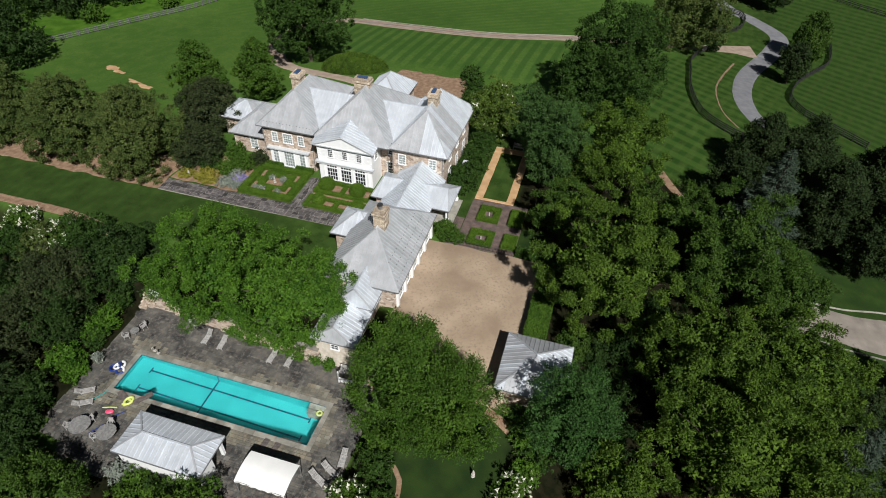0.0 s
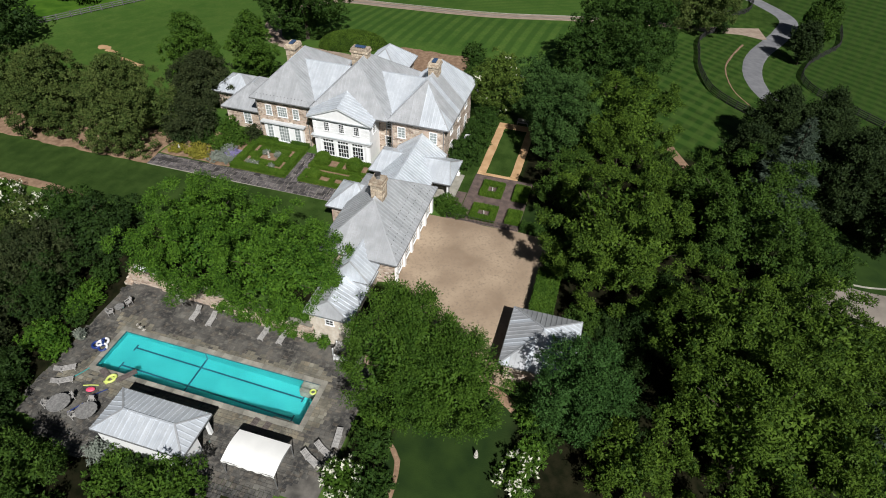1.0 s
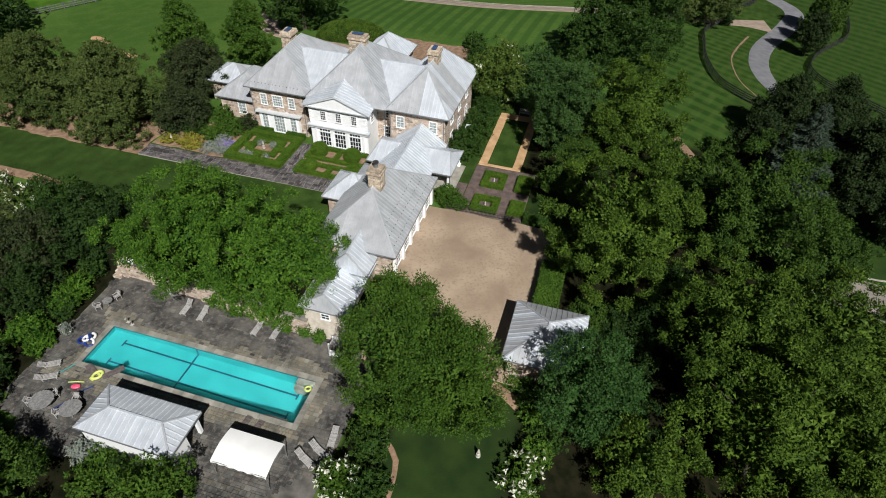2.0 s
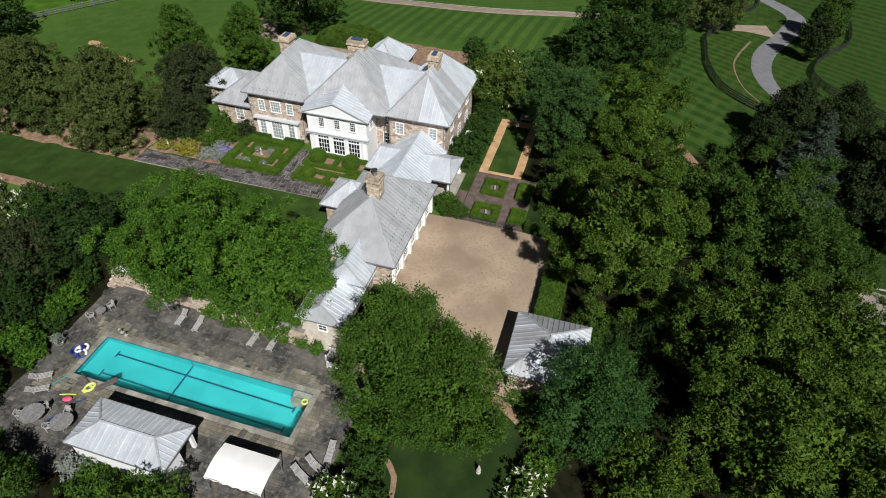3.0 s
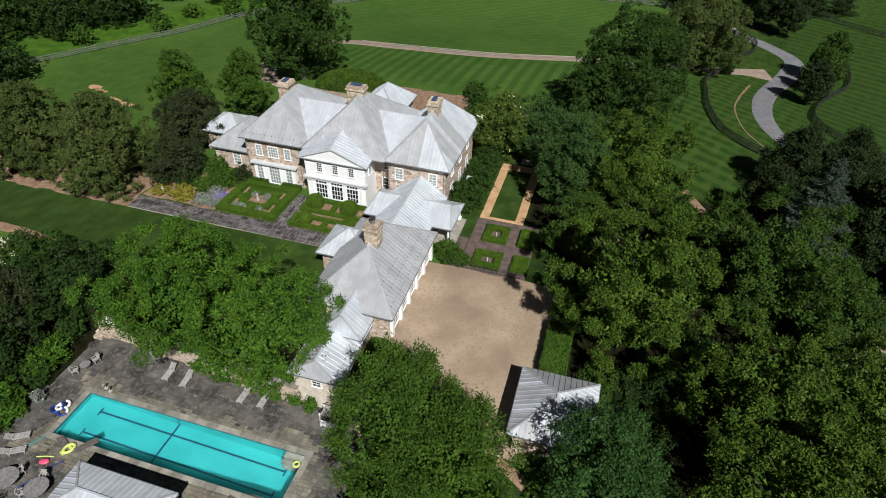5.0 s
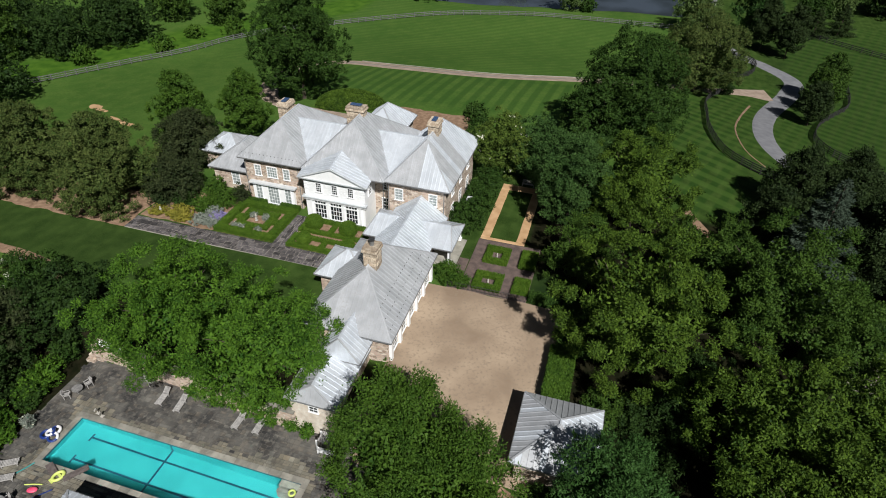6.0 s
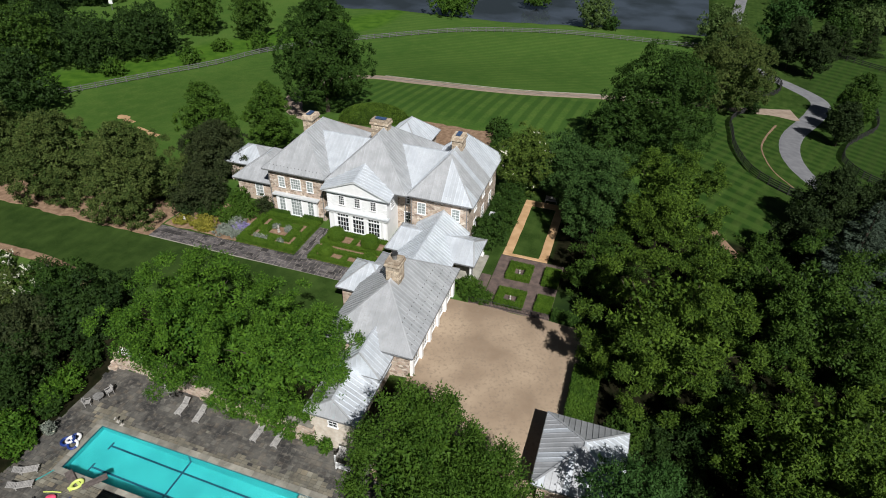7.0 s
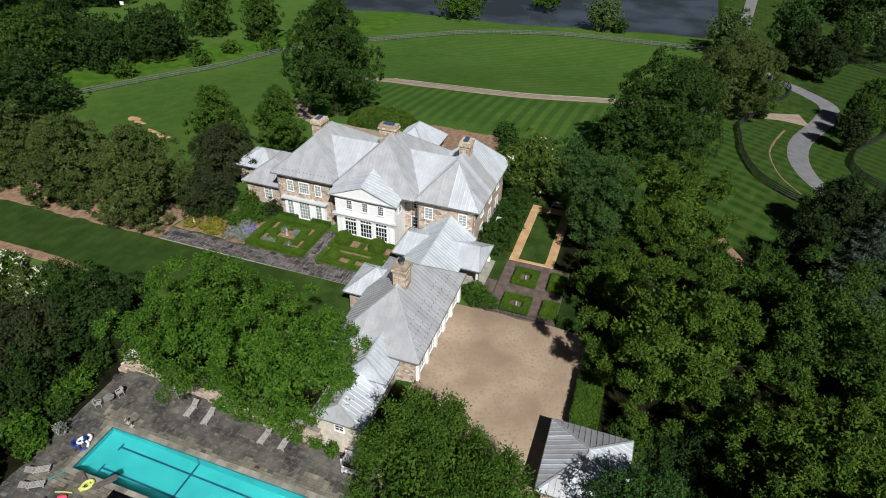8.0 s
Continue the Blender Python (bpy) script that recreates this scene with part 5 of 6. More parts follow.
# dark flagstone walks before the house
walkway = box_part("paved_walk", PALE_JOINT, None, -14.6, 21.0, 24.4, 27.0, 2.0, 2.72)
tagged(walkway, "dark flagstone garden walk", "path", kind="structure")
box_part("paving_bed", PALE_JOINT, walkway, 5.1, 6.9, 27.0, 33.8, 2.0, 2.72)
WALK = ashlar(-14.6, 21.0, 24.4, 27.0, 0.6, 0.5, 1.1, 11) + ashlar(5.1, 6.9, 27.0, 33.8, 0.6, 0.4, 0.9, 12)

# brick garden beside the court
sheet("brick_paving", BRICK, 28.3, 29.59, 25.15, 31.0, "dark brick paving between box hedges", "paving", 0.08)
sheet("brick_paving", BRICK, 29.6, 37.5, 25.15, 35.6, "dark brick paving between box hedges", "paving", 0.08)
for x0, x1 in ((29.7, 30.9), (34.2, 35.4)):
    sheet("clay_walk", CLAY_PATH, x0, x1, 36.2, 48.4, "tan clay walk beside the lawn panel", "path", 0.07, rag=0.06)
sheet("clay_walk", CLAY_PATH, 29.7, 35.4, 48.4, 50.0, "tan clay walk beside the lawn panel", "path", 0.07, rag=0.06)
sheet("clay_walk", CLAY_PATH, 29.7, 35.4, 35.62, 36.19, "tan clay walk beside the lawn panel", "path", 0.07)


# ---------------------------------------------------------------- plants
def leaf_blades(rng, base, way, length, width, facing=None, loose=0.45):
    """Three-cornered leaf blades from base points along ways; their upper sides turn towards facing."""
    n = len(base)
    way = way / (np.linalg.norm(way, axis=1, keepdims=True) + 1e-9)
    nrm = rng.normal(0, loose, (n, 3)) + (np.array((0, 0, 0.9)) if facing is None else facing)
    side = np.cross(way, nrm)
    side /= np.linalg.norm(side, axis=1, keepdims=True) + 1e-9
    upv = np.cross(side, way)
    ln = length * rng.uniform(0.65, 1.3, (n, 1))
    wd = width * rng.uniform(0.7, 1.25, (n, 1)) / 2
    v = np.stack([base + side * wd, base + way * ln + upv * ln * 0.1, base - side * wd], 1)
    return v.reshape(-1, 3)


def blades(n):
    return np.arange(n * 3, dtype=np.int32).reshape(-1, 3)


def crown_lobes(rng, R, V, count, size=0.40, spread=0.62, taper=0.0):
    """The main lobes of a crown about its centre, unevenly round an ellipsoid: x, y, z, radius, half height."""
    out = []
    for k in range(count):
        z = 1 - 2 * (k + 0.5) / count
        a = k * 2.39996 + rng.uniform(-0.5, 0.5)
        h = math.sqrt(max(0, 1 - z * z))
        s = spread * rng.uniform(0.82, 1.12)
        r = size * rng.uniform(0.75, 1.2)
        thin = 1 - taper * max(0.0, z + 0.15)
        r *= 1 - 0.35 * taper * max(0.0, z)
        out.append((R * s * h * thin * math.cos(a), R * s * h * thin * math.sin(a), V * s * (z + 0.12 * taper), R * r, min(R * r, V * r * 1.1)))
    return np.array(out)


def crown_clumps(rng, lobes, per, size):
    """Leaf tufts spread evenly over the outer sides of the lobes."""
    out = []
    for cx, cy, cz, r, rv in lobes:
        o = np.array((cx, cy, cz))
        o = o / (np.linalg.norm(o) + 1e-6)
        turn, many = rng.uniform(0, math.tau), int(per * 1.7)
        for k in range(many):
            z = 1 - 2 * (k + 0.5) / many
            a = k * 2.39996 + turn
            h = math.sqrt(1 - z * z)
            d = np.array((h * math.cos(a), h * math.sin(a), z)) + rng.normal(0, 0.16, 3)
            d /= np.linalg.norm(d)
            if d @ o < -0.15:
                continue
            q = rng.uniform(0.7, 1.35) * size
            s = rng.uniform(0.62, 1.22)
            out.append((cx + d[0] * r * s, cy + d[1] * r * s, cz + d[2] * rv * s, q, q * 0.85))
    return np.array(out)


def crown_leaves(rng, clumps, count, leaf, k=4, spray=0.5, lift=0.15, ragged=0.12, loose=0.3, lie=1.0):
    """count leaves in sprays of k on the tufts' outer skins; lie: how flat the leaves lie on the tuft, 0 for sprays that stand outwards."""
    n = max(1, count // k)
    pick = rng.choice(len(clumps), n, p=clumps[:, 3] ** 2 / np.sum(clumps[:, 3] ** 2))
    L = clumps[pick]
    out = L[:, :3] / (np.linalg.norm(L[:, :3], axis=1, keepdims=True) + 1e-6) + np.array((0, 0, 0.45))
    d = rng.normal(0, 1, (n, 3))
    d /= np.linalg.norm(d, axis=1, keepdims=True)
    outer = np.linalg.norm(L[:, :2], axis=1, keepdims=True) > 0.05
    d = np.where(outer & (np.sum(d * out, 1, keepdims=True) < 0.0), -d, d)
    depth = 1 - np.abs(rng.normal(0, ragged, (n, 1))) * 1.5 + rng.normal(0, ragged * 0.5, (n, 1))
    p = L[:, :3] + d * np.stack([L[:, 3], L[:, 3], L[:, 4]], 1) * depth
    grow = d * 0.6 + out * 0.45 + rng.normal(0, 0.4, p.shape) + np.array((0, 0, lift))
    grow /= np.linalg.norm(grow, axis=1, keepdims=True)
    bases, ways, ups = [], [], []
    for j in range(k):
        side = rng.normal(0, 0.6, p.shape)
        bases.append(p + grow * spray * (j / k - 0.4) + side * spray * 0.2)
        ways.append(grow * (0.6 - 0.45 * lie) + side * (1 + 0.3 * lie))
        ups.append(d * 0.9 + np.array((0, 0, 0.3)))
    return leaf_blades(rng, np.concatenate(bases), np.concatenate(ways), leaf, leaf * 0.72, np.concatenate(ups), loose)


def limbs(rng, lobes, base_z, girth, parent, x, y, zc, many=7):
    """A tapered trunk and limbs that reach into the lobes."""
    zt = zc - 0.1 * (zc - base_z)
    tube("trunk", BARK, parent, [(x, y, base_z - 0.3), (x + 0.05, y, base_z + 0.5), (x + 0.1, y + 0.1, (base_z + zt) / 2), (x, y, zt)],
         [girth * 1.35, girth, girth * 0.8, girth * 0.45], 9)
    for j in range(min(many, len(lobes))):
        lx, ly, lz = lobes[j * len(lobes) // many][:3]
        z0 = base_z + (zt - base_z) * rng.uniform(0.45, 0.9)
        tube("limb", BARK, parent, [(x, y, z0), (x + lx * 0.4, y + ly * 0.4, z0 + (zc + lz - z0) * 0.45), (x + lx * 0.95, y + ly * 0.95, zc + lz * 0.95)],
             [girth * 0.42, girth * 0.28, girth * 0.08], 6)


def crown_area(R, V):
    p = 1.6
    return 4 * math.pi * (((R * R) ** p + 2 * (R * V) ** p) / 3) ** (1 / p)


SEED = [100]


def broad_tree(x, y, R, V, zc, leaf_mat, label, name="tree", category="tree", leaf=0.3, lobes=16, cover=1.7, size=0.40, spread=0.62, lift=0.15,
               spray=0.4, group="trees", ragged=0.12, girth=None, k=4, flowers=None, per=11, clump=0.14, loose=0.28, taper=0.0, lie=1.0, deep=1.2):
    SEED[0] += 1
    rng = np.random.default_rng(SEED[0])
    gz = height(x, y)
    ob = thing(name, x, y, gz, label, category, group)
    lb = crown_lobes(rng, R, V, lobes, size, spread, taper)
    cl = crown_clumps(rng, lb, per, clump * min(R, V * 1.3))
    count = int(cover * crown_area(R, V) / (leaf * leaf * 0.36) * 0.62)
    v = crown_leaves(rng, cl, count, leaf, k, spray, lift, ragged, loose, lie)
    core = np.concatenate([lb * np.array((0.74, 0.74, 0.74, 0.5, 0.5)) * np.array((1, 1, 1, deep, deep)), np.array([(0, 0, 0.1 * V * j, R * 0.52 - 0.04 * R * abs(j), V * 0.45) for j in (-2, 0, 2)])])
    inner = crown_leaves(rng, core, int(1.1 * crown_area(R, V) / (leaf * leaf * 1.9)), leaf * 1.9, 2, spray, 0, 0.08, 0.4)
    v = np.concatenate([v, inner]) + np.array((x, y, zc))
    v[:, 2] = np.maximum(v[:, 2], gz + 0.05)
    link_part("crown", mesh_arrays("crown", v, blades(len(v) // 3), leaf_mat), ob)
    if flowers:
        pet, amount, sz = flowers
        n = int(crown_area(R, V) * amount)
        fv = crown_leaves(rng, cl * np.array((1.02, 1.02, 1.02, 1.06, 1.06)), n * 3, sz, 3, sz * 0.6, 0.3, 0.03) + np.array((x, y, zc))
        link_part("blossom", mesh_arrays("blossom", fv, blades(len(fv) // 3), pet), ob)
    limbs(rng, lb, gz, girth or max(0.06, 0.045 * R), ob, x, y, zc, 4 if R < 3 else 8)
    return ob


def conifer(x, y, R, H, leaf_mat, label, leaf=0.3, cover=2.6, group="conifers", power=0.85, name="conifer"):
    """Tiers of drooping boughs round a straight trunk."""
    SEED[0] += 1
    rng = np.random.default_rng(SEED[0])
    gz = height(x, y)
    ob = thing(name, x, y, gz, label, "conifer", group)
    n = int(cover * math.pi * R * math.hypot(R, H) / (leaf * leaf * 0.4 / 2) * 0.55)
    h = 1 - np.sqrt(rng.uniform(0.0004, 1, n))
    tier = np.maximum(6, (H / 0.9))
    ht = np.minimum(0.985, (np.floor(h * tier) + 0.5) / tier)
    a = np.floor(rng.uniform(0, 9, n)) / 9 * math.tau + ht * 47.0 + rng.normal(0, 0.16, n)
    reach = R * (1 - ht) ** power * (0.8 + 0.28 * np.sin(a * 3 + ht * 31)) + 0.15
    f = rng.uniform(0.12, 1, n) ** 0.6
    rad = reach * f
    z = 0.04 * H + ht * H * 0.97 - rad * 0.28 + 0.22 * rad * f + rng.normal(0, 0.14, n)
    p = np.stack([np.cos(a) * rad, np.sin(a) * rad, z], 1)
    side = rng.normal(0, 0.5, (n, 3))
    way = np.stack([np.cos(a), np.sin(a), -0.12 + 0 * a], 1) + side * 0.8
    v = leaf_blades(rng, p, way, leaf, leaf * 0.4, np.stack([np.cos(a) * 0.5, np.sin(a) * 0.5, 0.7 + 0 * a], 1)) + np.array((x, y, gz))
    v[:, 2] = np.maximum(v[:, 2], gz + 0.05)
    link_part("crown", mesh_arrays("crown", v, blades(len(v) // 3), leaf_mat), ob)
    tube("trunk", BARK, ob, [(x, y, gz - 0.3), (x, y, gz + H * 0.5), (x, y, gz + H * 0.97)], [0.03 * H, 0.018 * H, 0.01], 8)
    return ob


def shrub(x, y, R, V, leaf_mat, label, leaf=0.16, name="shrub", cover=1.5, flowers=None, group="shrubs"):
    return broad_tree(x, y, R, V, height(x, y) + V * 0.82, leaf_mat, label, name, "shrub", leaf, 9, cover, 0.5, 0.52, 0.2, 0.2, group, 0.10, 0.05, 4, flowers, 7, 0.2)


def hedge(x0, x1, y0, y1, h, leaf_mat=None, label="clipped green box hedge", name="hedge", base=None, group="box hedges", leaf=0.12, parent=None, cover=2.2):
    """A clipped hedge: a dense twiggy core and small leaves over its faces."""
    SEED[0] += 1
    rng = np.random.default_rng(SEED[0])
    gz = base if base is not None else min(height(x0, y0), height(x1, y1), height(x0, y1), height(x1, y0))
    ob = thing(name, (x0 + x1) / 2, (y0 + y1) / 2, gz, label, "hedge", group)
    bm = bmesh.new()
    box(bm, x0 + 0.08, x1 - 0.08, y0 + 0.08, y1 - 0.08, gz - 0.2, gz + h - 0.08)
    part("core", bm, leaf_mat or LEAF_BOX, ob)
    w, d = x1 - x0, y1 - y0
    areas = np.array((w * d, w * h, w * h, d * h, d * h))
    n = int(cover * areas.sum() / (leaf * leaf * 0.31))
    side = rng.choice(5, n, p=areas / areas.sum())
    u, t = rng.uniform(0, 1, n), rng.uniform(0, 1, n)
    p = np.zeros((n, 3))
    o = np.zeros((n, 3))
    p[:, 0] = np.where(side == 3, x0, np.where(side == 4, x1, x0 + u * w))
    p[:, 1] = np.where(side == 1, y0, np.where(side == 2, y1, y0 + np.where(side == 0, t, u) * d))
    p[:, 2] = gz + np.where(side == 0, h, t * h)
    o[:, 0] = np.where(side == 3, -1, np.where(side == 4, 1, 0))
    o[:, 1] = np.where(side == 1, -1, np.where(side == 2, 1, 0))
    o[:, 2] = np.where(side == 0, 1, 0.2)
    p += rng.normal(0, 0.035, (n, 3))
    v = leaf_blades(rng, p - o * 0.05, o * 0.3 + rng.normal(0, 0.6, (n, 3)), leaf, leaf * 0.62, o)
    link_part("leaves", mesh_arrays("leaves", v, blades(n), leaf_mat or LEAF_BOX), ob)
    return ob


def box_ball(x, y, r, label, group="box balls", leaf=0.12, squash=0.9):
    """A clipped ball: a twiggy core and small leaves over its skin."""
    SEED[0] += 1
    rng = np.random.default_rng(SEED[0])
    gz = height(x, y)
    ob = thing("box_ball", x, y, gz, label, "shrub", group)
    bm = bmesh.new()
    bmesh.ops.create_icosphere(bm, subdivisions=2, radius=r * 0.93)
    bmesh.ops.transform(bm, matrix=Matrix.Translation((x, y, gz + r * squash * 0.85)) @ Matrix.Diagonal((1, 1, squash, 1)), verts=bm.verts)
    part("core", bm, LEAF_BOX, ob)
    n = int(2.2 * 4 * math.pi * r * r / (leaf * leaf * 0.31))
    d = rng.normal(0, 1, (n, 3))
    d /= np.linalg.norm(d, axis=1, keepdims=True)
    p = d * r * (1 + rng.normal(0, 0.03, (n, 1))) * np.array((1, 1, squash)) + np.array((x, y, gz + r * squash * 0.85))
    v = leaf_blades(rng, p - d * 0.05, d * 0.3 + rng.normal(0, 0.6, (n, 3)), leaf, leaf * 0.62, d)
    v[:, 2] = np.maximum(v[:, 2], gz + 0.03)
    link_part("leaves", mesh_arrays("leaves", v, blades(n), LEAF_BOX), ob)
    return ob


def clipped_mound(x, y, rx, ry, h, turn, label):
    """A long clipped mound: a twiggy core and small leaves over its skin."""
    SEED[0] += 1
    rng = np.random.default_rng(SEED[0])
    gz = height(x, y)
    ob = thing("clipped_mound", x, y, gz, label, "shrub")
    m = np.array(Matrix.Rotation(radians(turn), 3, "Z"))
    bm = bmesh.new()
    bmesh.ops.create_icosphere(bm, subdivisions=3, radius=0.96)
    bmesh.ops.transform(bm, matrix=Matrix.Translation((x, y, gz)) @ Matrix.Rotation(radians(turn), 4, "Z") @ Matrix.Diagonal((rx, ry, h, 1)), verts=bm.verts)
    part("core", bm, LEAF_MAPLE, ob)
    n = int(2.4 * math.pi * (rx * ry + (rx + ry) * h) / (0.2 * 0.2 * 0.31))
    d = rng.normal(0, 1, (n, 3))
    d[:, 2] = np.abs(d[:, 2])
    d /= np.linalg.norm(d, axis=1, keepdims=True)
    p = (d * np.array((rx, ry, h)) * (1 + rng.normal(0, 0.02, (n, 1)))) @ m.T + np.array((x, y, gz))
    d = (d / np.array((rx, ry, h))) @ m.T
    d /= np.linalg.norm(d, axis=1, keepdims=True)
    v = leaf_blades(rng, p - d * 0.05, d * 0.3 + rng.normal(0, 0.6, (n, 3)), 0.2, 0.13, d)
    link_part("leaves", mesh_arrays("leaves", v, blades(n), LEAF_MAPLE), ob)
    return ob


# feathery pair above the pool wall
for x, y, R, V, zc in ((5.0, 9.2, 7.3, 5.6, 7.5), (15.4, 7.8, 6.7, 5.7, 7.3)):
    broad_tree(x, y, R, V, zc, LEAF_LOCUST, "broad bright green shade tree above the pool wall", leaf=0.20, lobes=30, cover=1.45, size=0.23, spread=0.82, ragged=0.11, lift=-0.05, per=5, clump=0.105, spray=0.6, lie=0.5, loose=0.34, deep=0.75)
# dense tree between the pool and the court
for x, y, R, V, zc in ((32.0, 0.4, 6.0, 7.4, 8.6), (36.6, -0.8, 4.8, 5.8, 7.2)):
    broad_tree(x, y, R, V, zc, LEAF_HORNBEAM, "dense dark green hornbeam with sprays of small leaves", leaf=0.19, lobes=40, cover=1.35, size=0.20, spread=0.82, spray=1.2, k=9, ragged=0.2, lift=0.5, per=4, clump=0.08, taper=0.5, lie=0.25, deep=0.75)
# woods beside the court
for x, y, R, V, zc, mt in ((48.4, 19.9, 8.4, 8.6, 9.8, LEAF_MAPLE), (61.6, 26.4, 7.4, 7.4, 10.2, LEAF_OAK), (47.5, 44.0, 7.6, 6.5, 10.0, LEAF_MAPLE), (59.6, 10.6, 6.7, 6.8, 8.6, LEAF_MAPLE), (66.6, 11.0, 7.0, 6.2, 8.0, LEAF_MAPLE),
                           (61.6, 2.1, 7.6, 6.4, 7.7, LEAF_MAPLE), (52.4, -2.6, 3.6, 3.6, 5.0, LEAF_MAPLE), (56.5, 35, 5.6, 5.2, 6.6, LEAF_OAK), (69.2, 25.4, 4.4, 4.8, 6.4, LEAF_OAK), (71.0, 14.0, 4.4, 4.3, 5.4, LEAF_MAPLE), (68.6, 2.6, 5.0, 5.0, 6.0, LEAF_MAPLE), (42.2, 31.8, 4.2, 4.6, 7.0, LEAF_OAK)):
    broad_tree(x, y, R, V, zc, mt, "tall broad green maple in the wood beside the court" if mt == LEAF_MAPLE else "dark green oak in the wood beside the court", leaf=0.205, lobes=36, cover=1.3, size=0.21, spread=0.83,
               ragged=0.16, lift=0.3, per=3, clump=0.092, spray=0.6, lie=0.5, loose=0.34, deep=0.9)
broad_tree(47.5, 1.6, 4.1, 5.3, 7.4, LEAF_TEAL, "dense dark green rounded tree beside the shed", leaf=0.19, lobes=22, cover=1.9, size=0.32, spread=0.72, ragged=0.09, per=12, clump=0.115)
broad_tree(39.6, 42.2, 4.9, 5.7, 9.6, LEAF_SILVER, "bluish green tree beside the brick garden", leaf=0.21, lobes=22, cover=1.8, size=0.30, spread=0.74, per=12, clump=0.10)
broad_tree(67.5, -6.5, 4.6, 4.4, 4.6, LEAF_DARK, "dark green tree at the wood's edge", leaf=0.24, lobes=16, cover=1.6)
# big trees behind the house
for x, y, R, V, zc in ((45.8, 69.0, 8.6, 9.6, 12.6), (40.8, 63.6, 5.6, 6.6, 9.6), (60.0, 117.5, 9.0, 9.2, 4.8)):
    broad_tree(x, y, R, V, zc, LEAF_DARK if x < 60 else LEAF_OLIVE, "very large dark green oak on the lawn", leaf=0.28, lobes=30, cover=1.7, size=0.26, spread=0.77, lift=0.25, per=13, clump=0.085)
for x, y, R, V, zc in ((28.7, 52.3, 4.2, 5.0, 8.4), (33.3, 53.2, 4.1, 4.6, 8.0), (38.7, 49.8, 5.4, 4.5, 8.0)):
    broad_tree(x, y, R, V, zc, LEAF_SILVER if x > 30 else LEAF_MAGNOLIA, "glossy evergreen magnolia beside the house", leaf=0.23, cover=1.8, lobes=20, size=0.32, spread=0.72, clump=0.12, flowers=(PETAL_WHITE, 0.22, 0.3) if x < 30 else None)
# row along the west lawn
for x, y, R, V, zc in ((-20.6, 29.6, 7.2, 7.4, 7.6), (-33.4, 29.9, 7.0, 7.4, 7.4), (-45.4, 30.4, 6.8, 7.4, 7.2), (-57.5, 31.0, 6.8, 7.4, 7.0)):
    broad_tree(x, y, R, V, zc, LEAF_OLIVE, "dense olive-green lime tree in a row along the lawn", leaf=0.22, lobes=34, cover=1.8, size=0.27, spread=0.76, ragged=0.1, group="west row", per=11, clump=0.075, taper=0.6)
for x, y, R, V, zc, mt in ((-12.6, 33.0, 4.0, 3.6, 5.4, LEAF_PLUM), (-17.0, 42.8, 5.8, 4.2, 6.2, LEAF_PLUM), (-22.4, 48.5, 5.0, 6.0, 7.6, LEAF_HORNBEAM), (-13.0, 52.0, 4.2, 6.0, 8.4, LEAF_HORNBEAM)):
    broad_tree(x, y, R, V, zc, mt, "dense dark garden tree near the house", leaf=0.23, lobes=24, cover=1.8, size=0.30, spread=0.74, taper=0.75, per=12, clump=0.09)
broad_tree(-13.4, 71.5, 8.6, 11.3, 12.6, LEAF_DARK, "very tall dark green tree at the drive", leaf=0.28, lobes=50, cover=1.8, size=0.24, spread=0.78, lift=0.1, per=11, clump=0.08, taper=0.5)
# conifers beside the lane
for x, y, R, H, mt in ((67.2, 38.6, 5.8, 15.5, LEAF_BLUE), (75.5, 1.5, 4.0, 8.5, LEAF_BLUE), (74.5, 8.0, 3.2, 8, LEAF_BLUE), (83, 19, 3.6, 9, LEAF_SPRUCE), (80, 9.5, 4.4, 10, LEAF_SPRUCE), (88, 14, 4.4, 9, LEAF_SPRUCE), (75.8, 13.0, 3.6, 8, LEAF_SPRUCE),
                       (97.4, 184, 4.8, 8.5, LEAF_SPRUCE), (105, 188, 5.2, 9, LEAF_SPRUCE), (-10.5, -9.5, 4.2, 10, LEAF_SPRUCE), (-13.5, -15, 4.6, 11, LEAF_SPRUCE)):
    conifer(x, y, R, H, mt, "bluish spruce with silvery boughs" if mt == LEAF_BLUE else "dark green conifer beside the lane", cover=3.4)
for x, y, R, H in ((69.5, 58.0, 5.4, 10.5), (76.2, 60.0, 5.8, 11.0), (75.5, 42.5, 5.6, 14), (81.5, 47.5, 5.6, 16), (84.5, 54, 5.2, 13), (82, 40, 5.4, 13), (74.5, 51, 5.0, 12), (64.5, 46.5, 4.2, 9), (71.5, 47.5, 4.8, 13), (89.5, 45, 5.5, 14)):
    broad_tree(x, y, R, H * 0.52, height(x, y) + H * 0.5, LEAF_CEDAR, "dense dark cedar beside the lane", "conifer", "conifer", leaf=0.25, lobes=34, cover=1.5, size=0.26, spread=0.74, lift=-0.1, spray=0.6, per=6, clump=0.10, taper=0.85, lie=0.5, group="conifers")
# dense evergreens at the lane's bend
for x, y, R, V, zc in ((82.6, 108.5, 3.8, 4.7, 0.2), (89.0, 127.0, 4.3, 5.8, -0.6), (86.4, 118.0, 3.8, 5.2, -0.9), (85.8, 158.5, 5.0, 7.0, 0.8), (80.0, 163.5, 4.8, 7.4, 1.2)):
    broad_tree(x, y, R, V, zc, LEAF_OAK if 112 < y < 150 else LEAF_CEDAR, "dense dark evergreen at the bend of the lane", leaf=0.32, lobes=22, cover=1.9, size=0.34, spread=0.68, taper=0.6, per=14, clump=0.09, group="lane evergreens")
